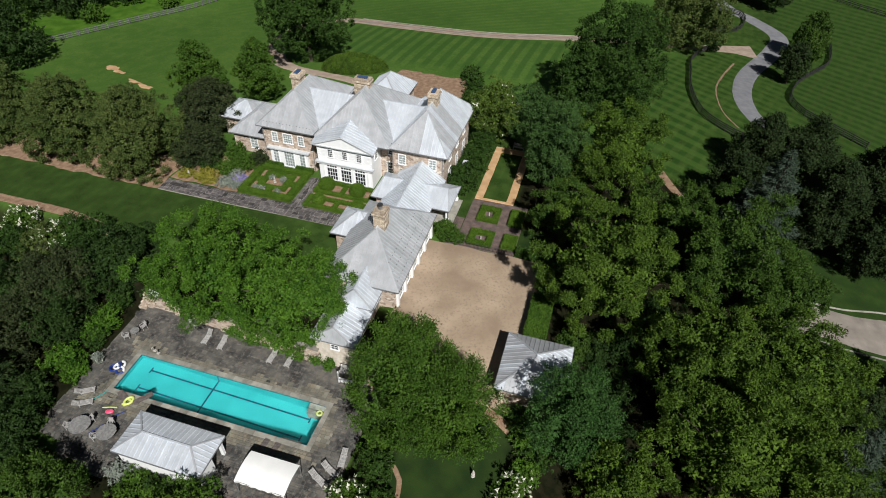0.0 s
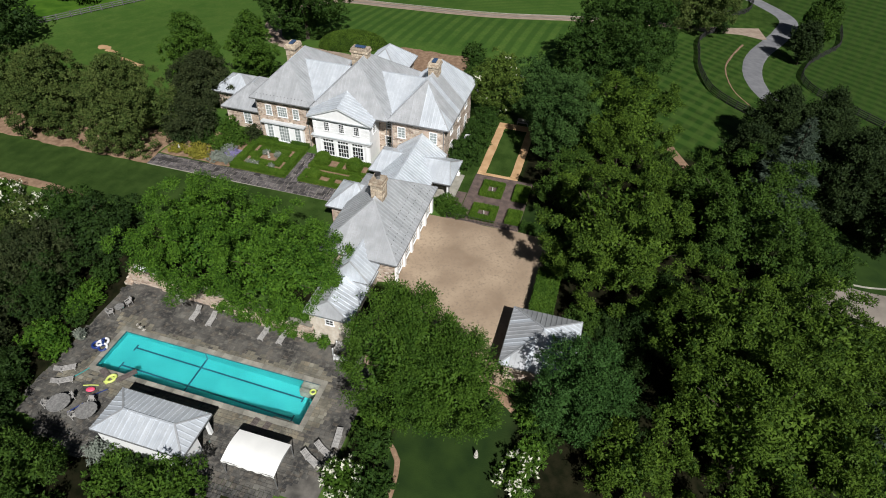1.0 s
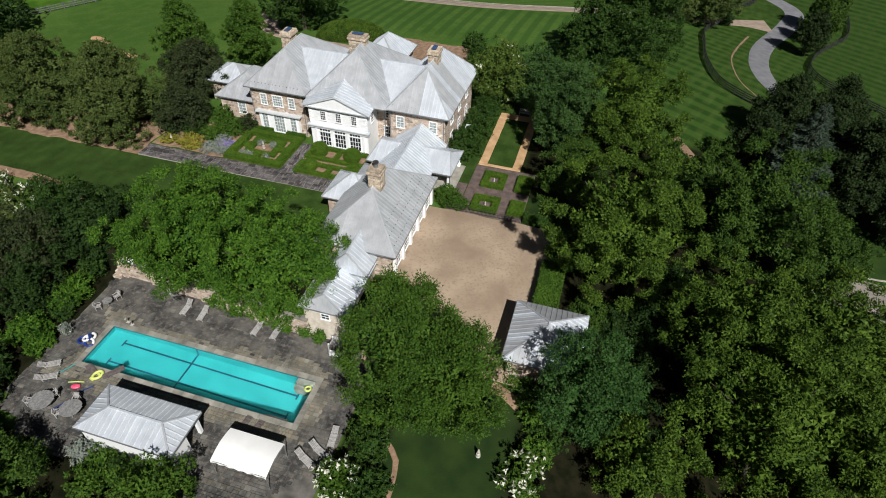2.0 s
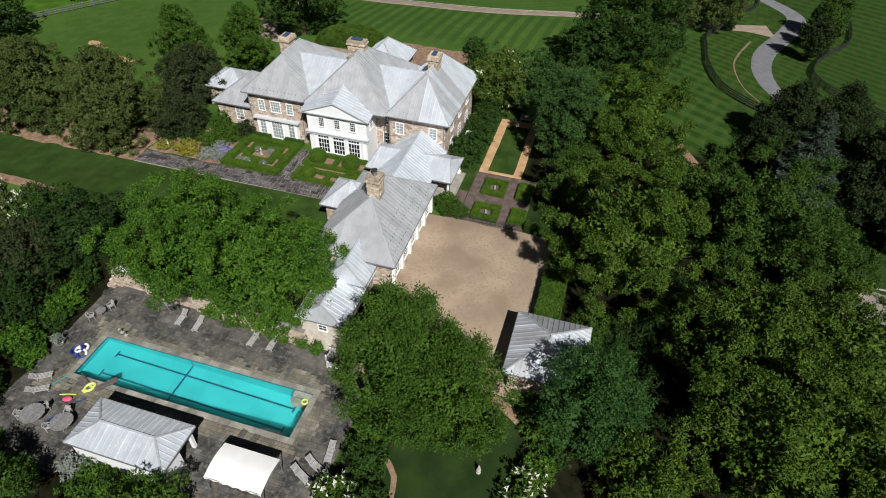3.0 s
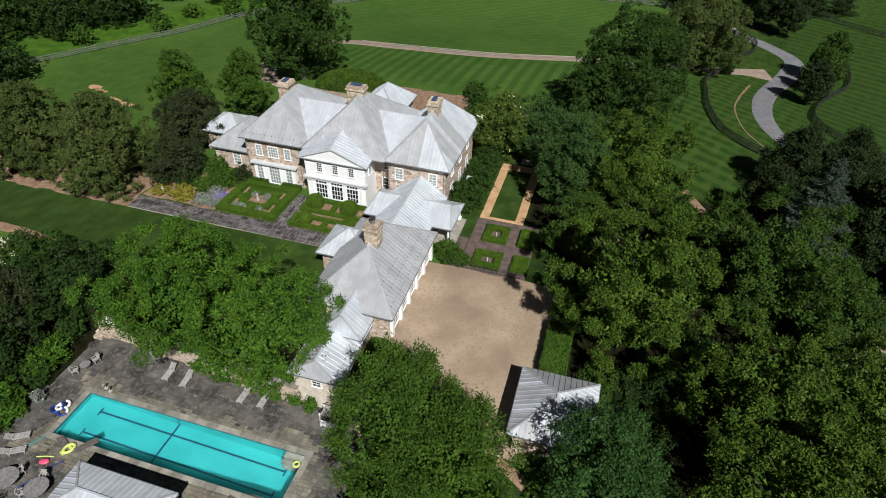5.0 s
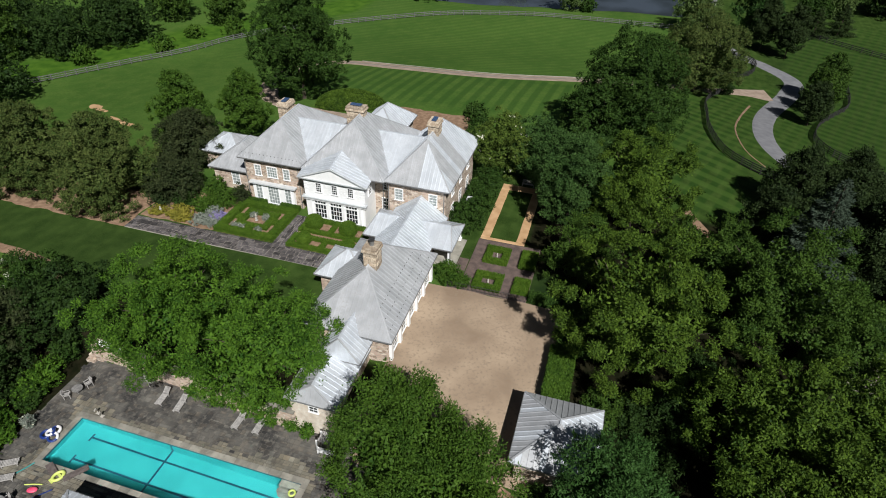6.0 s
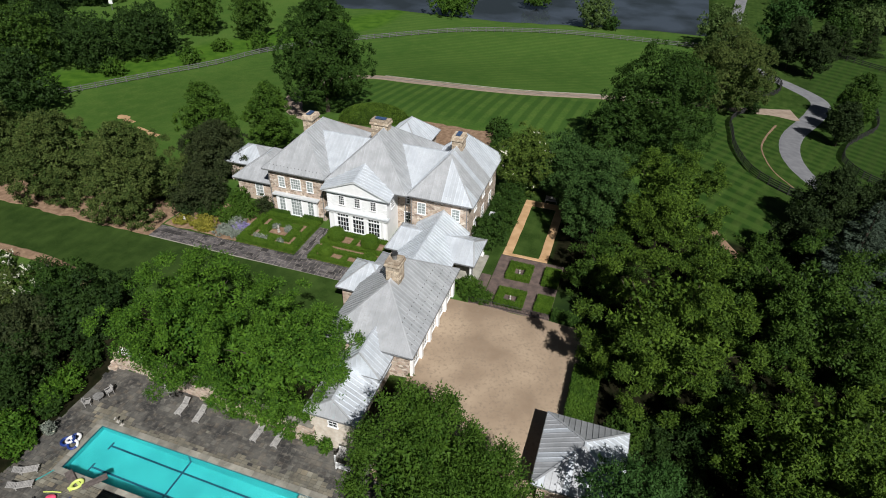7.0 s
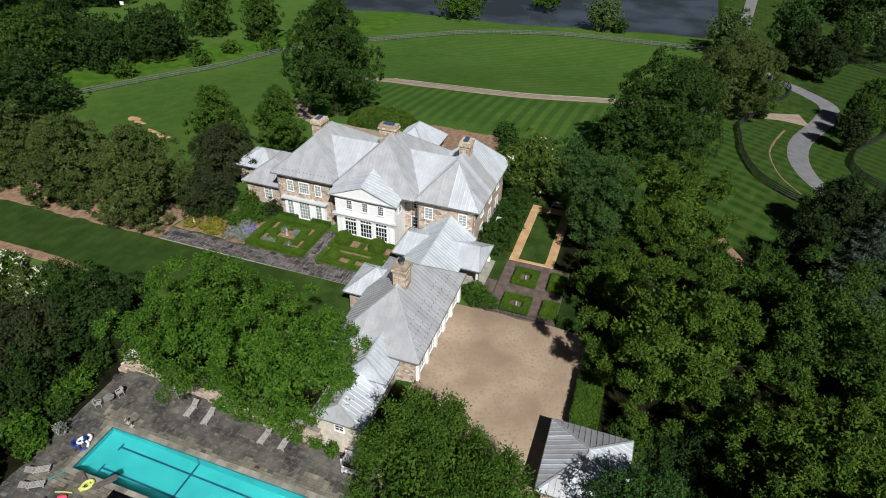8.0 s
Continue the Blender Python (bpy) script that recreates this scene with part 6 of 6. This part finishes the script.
# far woods
for x, y, R, V, zc in ((-94, 95, 8.8, 6.4, -1.0), (-87, 108, 9.2, 6.8, -0.6), (-87, 129, 6.6, 8.0, 0.8), (-71, 132, 6.0, 7.4, 0.2), (-105, 84, 9, 8, 0.6), (-83, 64, 8, 7, 0.0), (-97, 60, 9, 8, 1), (-113, 98, 10, 8, 0.6)):
    broad_tree(x, y, R, V, zc, LEAF_SHADE if int(R * 10) % 3 else LEAF_OAK, "broad green tree at the meadow's edge", leaf=0.5, cover=1.6, group="meadow trees")
for x, y, R, V in ((-84.3, 90.5, 2.8, 2.4), (-72.4, 105.2, 2.6, 2.2), (-71.9, 117.6, 2.6, 1.8), (-62.4, 123, 3.0, 2.6)):
    shrub(x, y, R, V, LEAF_HORNBEAM, "wild green bush at the meadow fence", 0.5)
for x, y, R, V, zc in ((-152, 128, 13, 9, 1), (-146, 146, 12, 9, 1), (-140, 163, 12, 9, 1), (-165, 118, 13, 9, 1), (-134, 180, 12, 9, 1), (112, 228, 11, 8, 0), (128, 216, 11, 8, 0), (98, 240, 10, 8, 0)):
    broad_tree(x, y, R, V, zc, LEAF_SHADE, "dark tree in the wood beyond the far field", leaf=0.65, cover=1.6, group="far wood")
for x, y, R, V, zc, mt in ((24.2, 185.5, 5.4, 5.6, -1.6, LEAF_WILLOW), (62.5, 173.5, 7.2, 6.6, -0.2, LEAF_WILLOW), (-24, 184, 9.2, 4.2, -3.0, LEAF_HORNBEAM), (0.7, 208, 6, 3.2, -4.0, LEAF_HORNBEAM), (29.8, 185.5, 2.6, 2.4, -5.0, LEAF_DARK),
                           (78.5, 174, 6.8, 9.6, 2.8, LEAF_TEAL), (99, 200, 5.5, 4.6, -2.4, LEAF_DARK), (108, 209, 5.5, 5.0, -2.0, LEAF_WILLOW)):
    broad_tree(x, y, R, V, zc, mt, "tree at the pond and lane in the distance", leaf=0.5, cover=1.6, group="pond trees", lift=-0.4 if mt == LEAF_WILLOW else 0.15)
# shrubs round the pool
for x, y, R, V, mt in ((-8.8, 9.2, 5.0, 3.4, LEAF_SHADE), (-10.6, 0.4, 4.2, 3.2, LEAF_SHADE), (-7.0, -3.6, 2.3, 1.2, LEAF_LOCUST), (-5.0, -4.6, 1.6, 0.7, LEAF_LOCUST), (-6.6, -8.6, 2.1, 1.7, LEAF_SHADE), (-9.2, -8.4, 2.0, 1.6, LEAF_SHADE), (-13.2, -4.0, 4.6, 3.6, LEAF_PLUM), (-12.2, 3.6, 4.4, 4.0, LEAF_PLUM),
                       (-5.4, -13.0, 3.0, 2.4, LEAF_SHADE), (16.6, -15.6, 3.7, 2.6, LEAF_HORNBEAM), (9.8, -15.2, 1.8, 1.0, LEAF_HORNBEAM), (-2.0, -15.6, 2.8, 1.8, LEAF_SHADE), (-19.8, 9.2, 3.4, 2.6, LEAF_OLIVE),
                       (-16.0, 11.4, 3.6, 2.8, LEAF_DARK), (-26.5, 9.0, 3.2, 2.2, LEAF_DARK), (-14.8, 4.2, 4.4, 3.2, LEAF_PLUM), (-20.5, 1.0, 5.0, 3.4, LEAF_SHADE), (-6.7, 2.6, 1.7, 1.2, LEAF_LOCUST), (-6.4, 0.8, 1.8, 1.1, LEAF_LOCUST), (-6.0, -0.2, 1.5, 1.0, LEAF_DARK), (-7.2, 6.0, 1.8, 1.5, LEAF_DARK), (-5.8, -9.2, 1.6, 1.2, LEAF_DARK), (29.4, -1.8, 1.5, 1.2, LEAF_DARK), (29.2, 2.4, 1.6, 1.4, LEAF_HORNBEAM), (11.4, -13.4, 1.3, 0.9, LEAF_DARK), (13.4, -13.6, 1.5, 1.1, LEAF_HORNBEAM), (31.0, -6.2, 1.7, 1.4, LEAF_DARK), (30.2, -3.8, 1.6, 1.3, LEAF_HORNBEAM), (32.2, -9.6, 1.7, 1.6, LEAF_DARK), (7.4, -12.9, 1.2, 0.9, LEAF_SAGE), (9.6, -13.2, 1.4, 0.9, LEAF_HORNBEAM)):
    shrub(x, y, R, V, mt, "large green shrub at the terrace's edge", 0.22)
for x, y, R, V in ((-18.8, 10.6, 2.8, 2.3), (-26.8, 12.2, 2.4, 1.8), (29.2, -9.2, 1.9, 1.3), (43.7, -4.9, 1.9, 1.6)):
    shrub(x, y, R, V, LEAF_HORNBEAM, "hydrangea bush covered in white flower heads", 0.2, "flowering_shrub", 1.4, (PETAL_WHITE, 3.2, 0.28))
# deep-green ones at x 51 to 56 are added to darken the wood's shaded gaps
for x, y, R, V, mt in ((46.6, 12.6, 2.0, 1.5, LEAF_OAK), (49.4, 12.4, 1.8, 1.4, LEAF_SHADE), (53.0, 13.6, 2.8, 2.2, LEAF_SHADE), (55.6, 19.4, 2.6, 2.2, LEAF_SHADE), (51.6, 8.2, 2.4, 1.8, LEAF_SHADE), (52.2, 3.2, 2.2, 1.8, LEAF_SHADE), (67.5, 121.0, 1.7, 1.7, LEAF_SHADE), (42.8, 2.2, 1.4, 1.2, LEAF_DARK), (43.7, 0.4, 1.2, 1.0, LEAF_BRIGHT), (44.5, -2.5, 1.4, 1.2, LEAF_BRIGHT), (45.2, -1.0, 1.5, 1.3, LEAF_DARK), (44.4, -7.2, 1.4, 1.2, LEAF_BRIGHT)):
    shrub(x, y, R, V, mt, "round green shrub beside the lawn", 0.18)

broad_tree(3.0, -18.2, 4.7, 3.6, 2.4, LEAF_OAK, "feathery green tree below the terrace", leaf=0.2, lobes=26, cover=1.6, size=0.24, spread=0.78, ragged=0.16, lift=0.3, per=6, clump=0.10, spray=0.7, lie=0.4)
# green trailing over the pool's wall
for x, y, R, V in ((8.6, 6.2, 1.5, 1.1), (11.6, 5.9, 1.6, 1.2), (14.2, 5.7, 1.5, 1.1), (17.0, 5.5, 1.6, 1.2), (2.4, 6.6, 1.2, 0.8), (21.2, 4.5, 0.7, 0.9), (19.5, 4.9, 0.8, 0.9)):
    shrub(x, y, R, V, LEAF_LOCUST, "leafy green growth hanging over the stone wall", 0.18)


# ---------------------------------------------------------------- gardens before the house
def parterre(x0, x1, y0, y1, label, w=0.62, h=0.5):
    for a in ((x0, x1, y0, y0 + w), (x0, x1, y1 - w, y1), (x0, x0 + w, y0 + w + 0.02, y1 - w - 0.02), (x1 - w, x1, y0 + w + 0.02, y1 - w - 0.02)):
        hedge(*a, h, label=label)


sheet("bed_soil", MULCH, -3.2, 5.0, 27.2, 34.6, "brown soil in the hedged parterre", "flower bed", 0.06)
parterre(-3.3, 5.0, 27.2, 34.4, "low clipped box hedge round a square parterre", 1.0, 0.7)
for a in ((-1.5, 3.1, 29.2, 29.95), (-1.5, 3.1, 32.1, 33.0), (-1.5, -0.6, 29.97, 32.08), (2.2, 3.1, 29.97, 32.08), (-2.3, -1.52, 30.5, 31.5), (3.12, 3.9, 30.5, 31.5), (0.3, 1.2, 28.3, 29.18), (0.3, 1.2, 33.02, 33.4)):
    hedge(*a, 0.45)
sheet("bed_soil", MULCH, 7.0, 17.2, 27.1, 33.4, "brown soil in the hedged bed", "flower bed", 0.06)
parterre(7.0, 16.8, 30.4, 33.5, "low clipped box hedge before the portico")
parterre(7.0, 16.8, 27.1, 29.6, "low clipped box hedge beside the flagstone walk")
for x, y in ((10.9, 31.9), (15.3, 31.9), (11.2, 28.4)):
    hedge(x, x + 0.6, y - 0.7, y + 0.7, 0.5)
for x, y, r in ((8.6, 31.9, 1.15), (13.4, 31.8, 1.15), (8.9, 28.4, 0.95), (14.8, 28.3, 1.05)):
    box_ball(x, y, r, "round clipped box ball in the bed")
for x0, x1 in ((-2.6, 0.0), (2.2, 5.0)):
    hedge(x0, x1, 34.5, 35.02, 0.8, LEAF_HORNBEAM, "dark clipped hedge against the house")
for x, y in ((-1.2, 28.7), (-0.2, 28.6), (2.2, 28.7), (-0.1, 31.6), (1.7, 31.5)):
    shrub(x, y, 0.5, 0.45, LEAF_SAGE, "small silvery shrub in the parterre", 0.12, "small_shrub", 1.4, (PETAL_WHITE, 2.0, 0.12))


def pedestal_figure(name, x, y, z, s, label):
    """A garden ornament on a stepped plinth, a plain lathe-turned shape."""
    bm = bmesh.new()
    prof = [(0.34, 0), (0.34, 0.12), (0.26, 0.16), (0.24, 0.55), (0.30, 0.60), (0.30, 0.68), (0.13, 0.72), (0.17, 0.95), (0.24, 1.2), (0.15, 1.42), (0.10, 1.5), (0.13, 1.62), (0.08, 1.74), (0.0, 1.77)]
    rings = []
    for r, h in prof:
        rings.append([bm.verts.new((x + s * max(r, 0.002) * math.cos(k * math.tau / 12), y + s * max(r, 0.002) * math.sin(k * math.tau / 12), z + s * h)) for k in range(12)])
    for a, b in zip(rings, rings[1:]):
        for k in range(12):
            bm.faces.new((a[k], a[(k + 1) % 12], b[(k + 1) % 12], b[k]))
    bm.faces.new(rings[-1])
    ob = part(name, bm, MARBLE, None)
    return tagged(ob, label, "statue")


pedestal_figure("statue", 0.6, 31.0, 2.68, 0.6, "pale stone garden statue among the box hedges")
pedestal_figure("statue", 39.8, -3.9, height(39.8, -3.9), 0.6, "pale stone ornament on the small lawn")
pedestal_figure("urn", -12.2, 28.6, 2.45, 0.7, "pale stone urn at the flower bed")
pedestal_figure("urn", -7.0, 31.2, 2.6, 0.7, "pale stone urn in the border")
pedestal_figure("urn", -3.65, -2.4, 0.0, 0.62, "pale stone planter urn at the terrace's edge")
shrub(-3.65, -2.4, 0.55, 0.9, LEAF_SAGE, "white-flowered plant in the urn", 0.14, "potted_plant", 1.2, (PETAL_WHITE, 2.0, 0.14))

# flower border west of the parterre
sheet("bed_soil", MULCH, -14.5, -3.4, 27.3, 35.0, "brown soil in the flower border", "flower bed", 0.05, rag=0.4)
for x, y, R, V, mt, lab in ((-9.6, 29.0, 1.7, 0.7, LEAF_YELLOW, "golden yellow flowering shrub in the border"), (-8.4, 28.2, 1.1, 0.5, LEAF_YELLOW, "golden yellow flowering shrub in the border"),
                            (-12.6, 28.6, 1.3, 0.5, LEAF_YELLOW, "golden yellow flowering shrub in the border"), (-6.0, 28.6, 1.5, 0.45, LEAF_SAGE, "silvery grey lavender in the border"), (-4.4, 28.5, 1.1, 0.4, LEAF_SAGE, "silvery grey lavender in the border"),
                            (-4.4, 30.0, 1.0, 0.45, PETAL_LILAC, "lilac-blue flowering perennial in the border"), (-5.4, 30.4, 1.2, 0.6, LEAF_SAGE, "silvery grey lavender in the border"),
                            (-7.2, 31.4, 1.8, 1.1, LEAF_HORNBEAM, "green shrub in the border"), (-5.2, 32.8, 1.6, 1.2, LEAF_HORNBEAM, "green shrub in the border"), (-10.6, 31.6, 1.8, 1.2, LEAF_DARK, "green shrub in the border"),
                            (-13.6, 30.6, 1.6, 1.3, LEAF_SPRUCE, "low bluish juniper in the border"), (-3.9, 34.6, 1.3, 1.5, LEAF_PLUM, "dark red shrub at the house wall"), (-7.6, 34.8, 1.6, 1.6, LEAF_HORNBEAM, "green shrub at the house wall")):
    shrub(x, y, R, V, mt, lab, 0.18)

# hedged beds in the brick garden
for x0, x1, y0, y1 in ((31.2, 34.1, 30.8, 34.0), (31.1, 34.3, 25.8, 28.8)):
    for a in ((x0, x1, y0, y0 + 0.85), (x0, x1, y1 - 0.85, y1), (x0, x0 + 0.8, y0 + 0.86, y1 - 0.86), (x1 - 0.8, x1, y0 + 0.86, y1 - 0.86)):
        hedge(*a, 0.6, base=3.25)
    pedestal_figure("urn", (x0 + x1) / 2, (y0 + y1) / 2, 3.3, 0.38, "pale stone urn in a box-edged bed")
hedge(35.5, 37.4, 30.9, 34.2, 0.7, base=3.2)
hedge(35.6, 37.4, 26.2, 28.8, 0.7, base=3.2)
for x, y, R, V in ((27.6, 38.4, 2.5, 1.9), (27.8, 42.0, 2.4, 1.7), (27.8, 45.6, 2.3, 1.7), (27.0, 36.6, 1.7, 1.5), (27.9, 49.0, 2.0, 1.6)):
    shrub(x, y, R, V, LEAF_DARK, "dark clipped yew mound beside the house", 0.2, "yew_mound", 2.0)
for x, y, R, V in ((27.6, 27.0, 1.35, 1.1), (28.7, 26.2, 1.3, 1.05), (29.9, 26.1, 1.0, 0.7)):
    shrub(x, y, R, V, LEAF_HORNBEAM, "round clipped green yew at the court's edge", 0.15, "yew_mound", 2.0)
hedge(41.2, 43.6, 12.2, 18.6, 1.6, LEAF_HORNBEAM, "clipped green hedge along the court", group="court hedges", leaf=0.2)
hedge(41.6, 46.0, 19.0, 26.4, 1.3, LEAF_DARK, "dark clipped hedge beside the court", group="court hedges", leaf=0.22)
hedge(37.7, 41.0, 25.4, 26.4, 1.0, LEAF_DARK, "dark clipped hedge beside the court", group="court hedges", leaf=0.2)
rail = thing("iron_fence", 31, 25.3, 3.3, "low black iron fence at the edge of the court", "fence")
for k in range(19):
    x = 28.4 + 0.5 * k
    beam("post", DARK_METAL, rail, (x, 25.3, 3.1), (x, 25.3, 4.2), 0.035, 0.035)
for z in (3.5, 4.1):
    beam("rail", DARK_METAL, rail, (28.4, 25.3, z), (37.4, 25.3, z), 0.04, 0.03)
bn = thing("garden_bench", 33.2, 50.2, 3.3, "grey garden bench at the end of the lawn panel", "bench")
slats_along(bn, TEAK, (33.2, 49.9, 3.75), (33.2, 50.35, 3.75), 1.7, 5)
slats_along(bn, TEAK, (33.2, 50.4, 3.8), (33.2, 50.5, 4.25), 1.7, 5, 0.03, "back_slat")
for x in (32.4, 34.0):
    for y in (49.95, 50.4):
        beam("leg", TEAK, bn, (x, y, 3.2), (x, y, 3.75), 0.07, 0.07)
ac = thing("utility_box", 27.2, 40.5, 5.2, "grey metal utility box above the hedge", "box")
box_part("case", TRIM, ac, 26.6, 27.3, 40.1, 40.9, 4.9, 5.9, 0.04)
ribbon("garden_path", MULCH, [(33.7, -11), (33.7, -8.7), (33.3, -6.3), (32.2, -5.2)], 0.6, "narrow brown brick path round the lawn", "path")
ribbon("garden_path", MULCH, [(39.4, 2.6), (40.8, 2.1), (42.2, 1.4)], 1.2, "narrow brown brick path by the shed", "path")

# round hedge at the motor court
clipped_mound(-2.9, 69.6, 6.3, 3.0, 3.0, 16, "long oval clipped yew mound beside the motor court")
for x, y, R, V in ((19.6, 72.4, 1.8, 1.4), (21.0, 69.6, 1.8, 1.6), (22.0, 66.0, 1.8, 1.6), (22.8, 62.0, 2.0, 1.8)):
    shrub(x, y, R, V, LEAF_DARK, "large clipped green mound beside the motor court", 0.3)


# ---------------------------------------------------------------- fences
def fence(line, mat, label, spacing=2.6, rails=4, h=1.4, group="fences"):
    """Posts with rails from post to post, following the ground."""
    pts = []
    for (xa_, ya_), (xb_, yb_) in zip(line, line[1:]):
        n = max(1, round(math.hypot(xb_ - xa_, yb_ - ya_) / spacing))
        pts += [(xa_ + (xb_ - xa_) * k / n, ya_ + (yb_ - ya_) * k / n) for k in range(n)]
    pts.append(line[-1])
    ob = thing("fence", *line[0], height(*line[0]), label, "fence", group)
    for p, q in zip(pts, pts[1:] + [None]):
        z = height(*p)
        beam("post", mat, ob, (*p, z - 0.2), (*p, z + h + 0.08), 0.16, 0.16)
        if q:
            zq = height(*q)
            for k in range(rails):
                v = h * (k + 0.75) / rails
                beam("rail", mat, ob, (*p, z + v), (*q, zq + v), 0.06, 0.17)
    return ob


def arc(pts, n=5):
    """A smoothed line through points."""
    v = [Vector((*p, 0)) for p in pts]
    out = []
    for i in range(len(v) - 1):
        p0, p1, p2, p3 = v[max(i - 1, 0)], v[i], v[i + 1], v[min(i + 2, len(v) - 1)]
        for j in range(n):
            t = j / n
            p = 0.5 * ((2 * p1) + (p2 - p0) * t + (2 * p0 - 5 * p1 + 4 * p2 - p3) * t * t + (3 * p1 - p0 - 3 * p2 + p3) * t ** 3)
            out.append((p.x, p.y))
    return out + [pts[-1]]


fence(arc([(-97, 65), (-86.6, 74.8), (-81.6, 81.8), (-73.6, 94.2), (-65.6, 106.7), (-60.6, 119.4), (-51.5, 131.5), (-40.6, 141.9)], 3), GREY_WOOD, "weathered grey three-rail paddock fence across the meadow", 2.6, 3)
fence(arc([(-40.6, 141.9), (-26, 154.5), (-10, 165.4), (14, 173.4), (31.6, 174.8), (51, 175.2), (61, 176)], 3), GREY_WOOD, "weathered grey three-rail paddock fence along the pond field", 2.6, 3)
fence(arc([(66, 120), (64.6, 117.4), (61.8, 108), (61.2, 98), (60.7, 87.4), (62.2, 76.5), (66.1, 71.5), (70.1, 69.4), (75, 68)], 3), BLACK_WOOD, "black four-rail paddock fence along the lane", 2.4, 4)
fence(arc([(97, 138), (94.9, 126.5), (90.0, 118.1), (85.4, 109.7), (81.8, 98.4), (82.7, 91.5), (85.5, 88.3), (93, 82)], 3), BLACK_WOOD, "black four-rail paddock fence round the field", 2.4, 4)
fence(arc([(68, 153), (71.3, 153.6), (76.2, 152.6), (77.2, 147.1), (74.9, 140.7), (70.0, 137.4), (65, 137)], 3), BLACK_WOOD, "black four-rail fence at the bend of the lane", 2.4, 4)
fence(arc([(92, 186), (110, 170), (125, 160)], 3), BLACK_WOOD, "black paddock fence in the distance", 2.6, 3)

# ---------------------------------------------------------------- paving stones
def buff(r):
    """Buff stones lie along the pool's coping, with an uneven edge, and thin out on the terrace."""
    x, y = (r[0] + r[1]) / 2, (r[2] + r[3]) / 2
    away = max(xa - x, x - xb, ya - y, y - yb)
    return away + 1.5 * noise.noise(Vector((x * 0.35, y * 0.35, 2.0))) + 0.9 * noise.noise(Vector((x * 1.7, y * 1.7, 5.0))) < (0.9 if y > -6 else 1.5)


stones("flagstone", [r for r in DECK if not buff(r)], FLAG, FLAG_JOINED, deck, 0.0, lambda x, y: 0.3 < y < 3.8 and 6 < x < 18)
stones("flagstone", [r for r in DECK if buff(r)], WARM_FLAG, WARM_JOINED, deck, 0.0, lambda x, y: 0.3 < y < 3.8 and 6 < x < 18)
stones("paving_stone", WALK, SLATE, SLATE, walkway, 2.775, lambda x, y: True, 0.03)
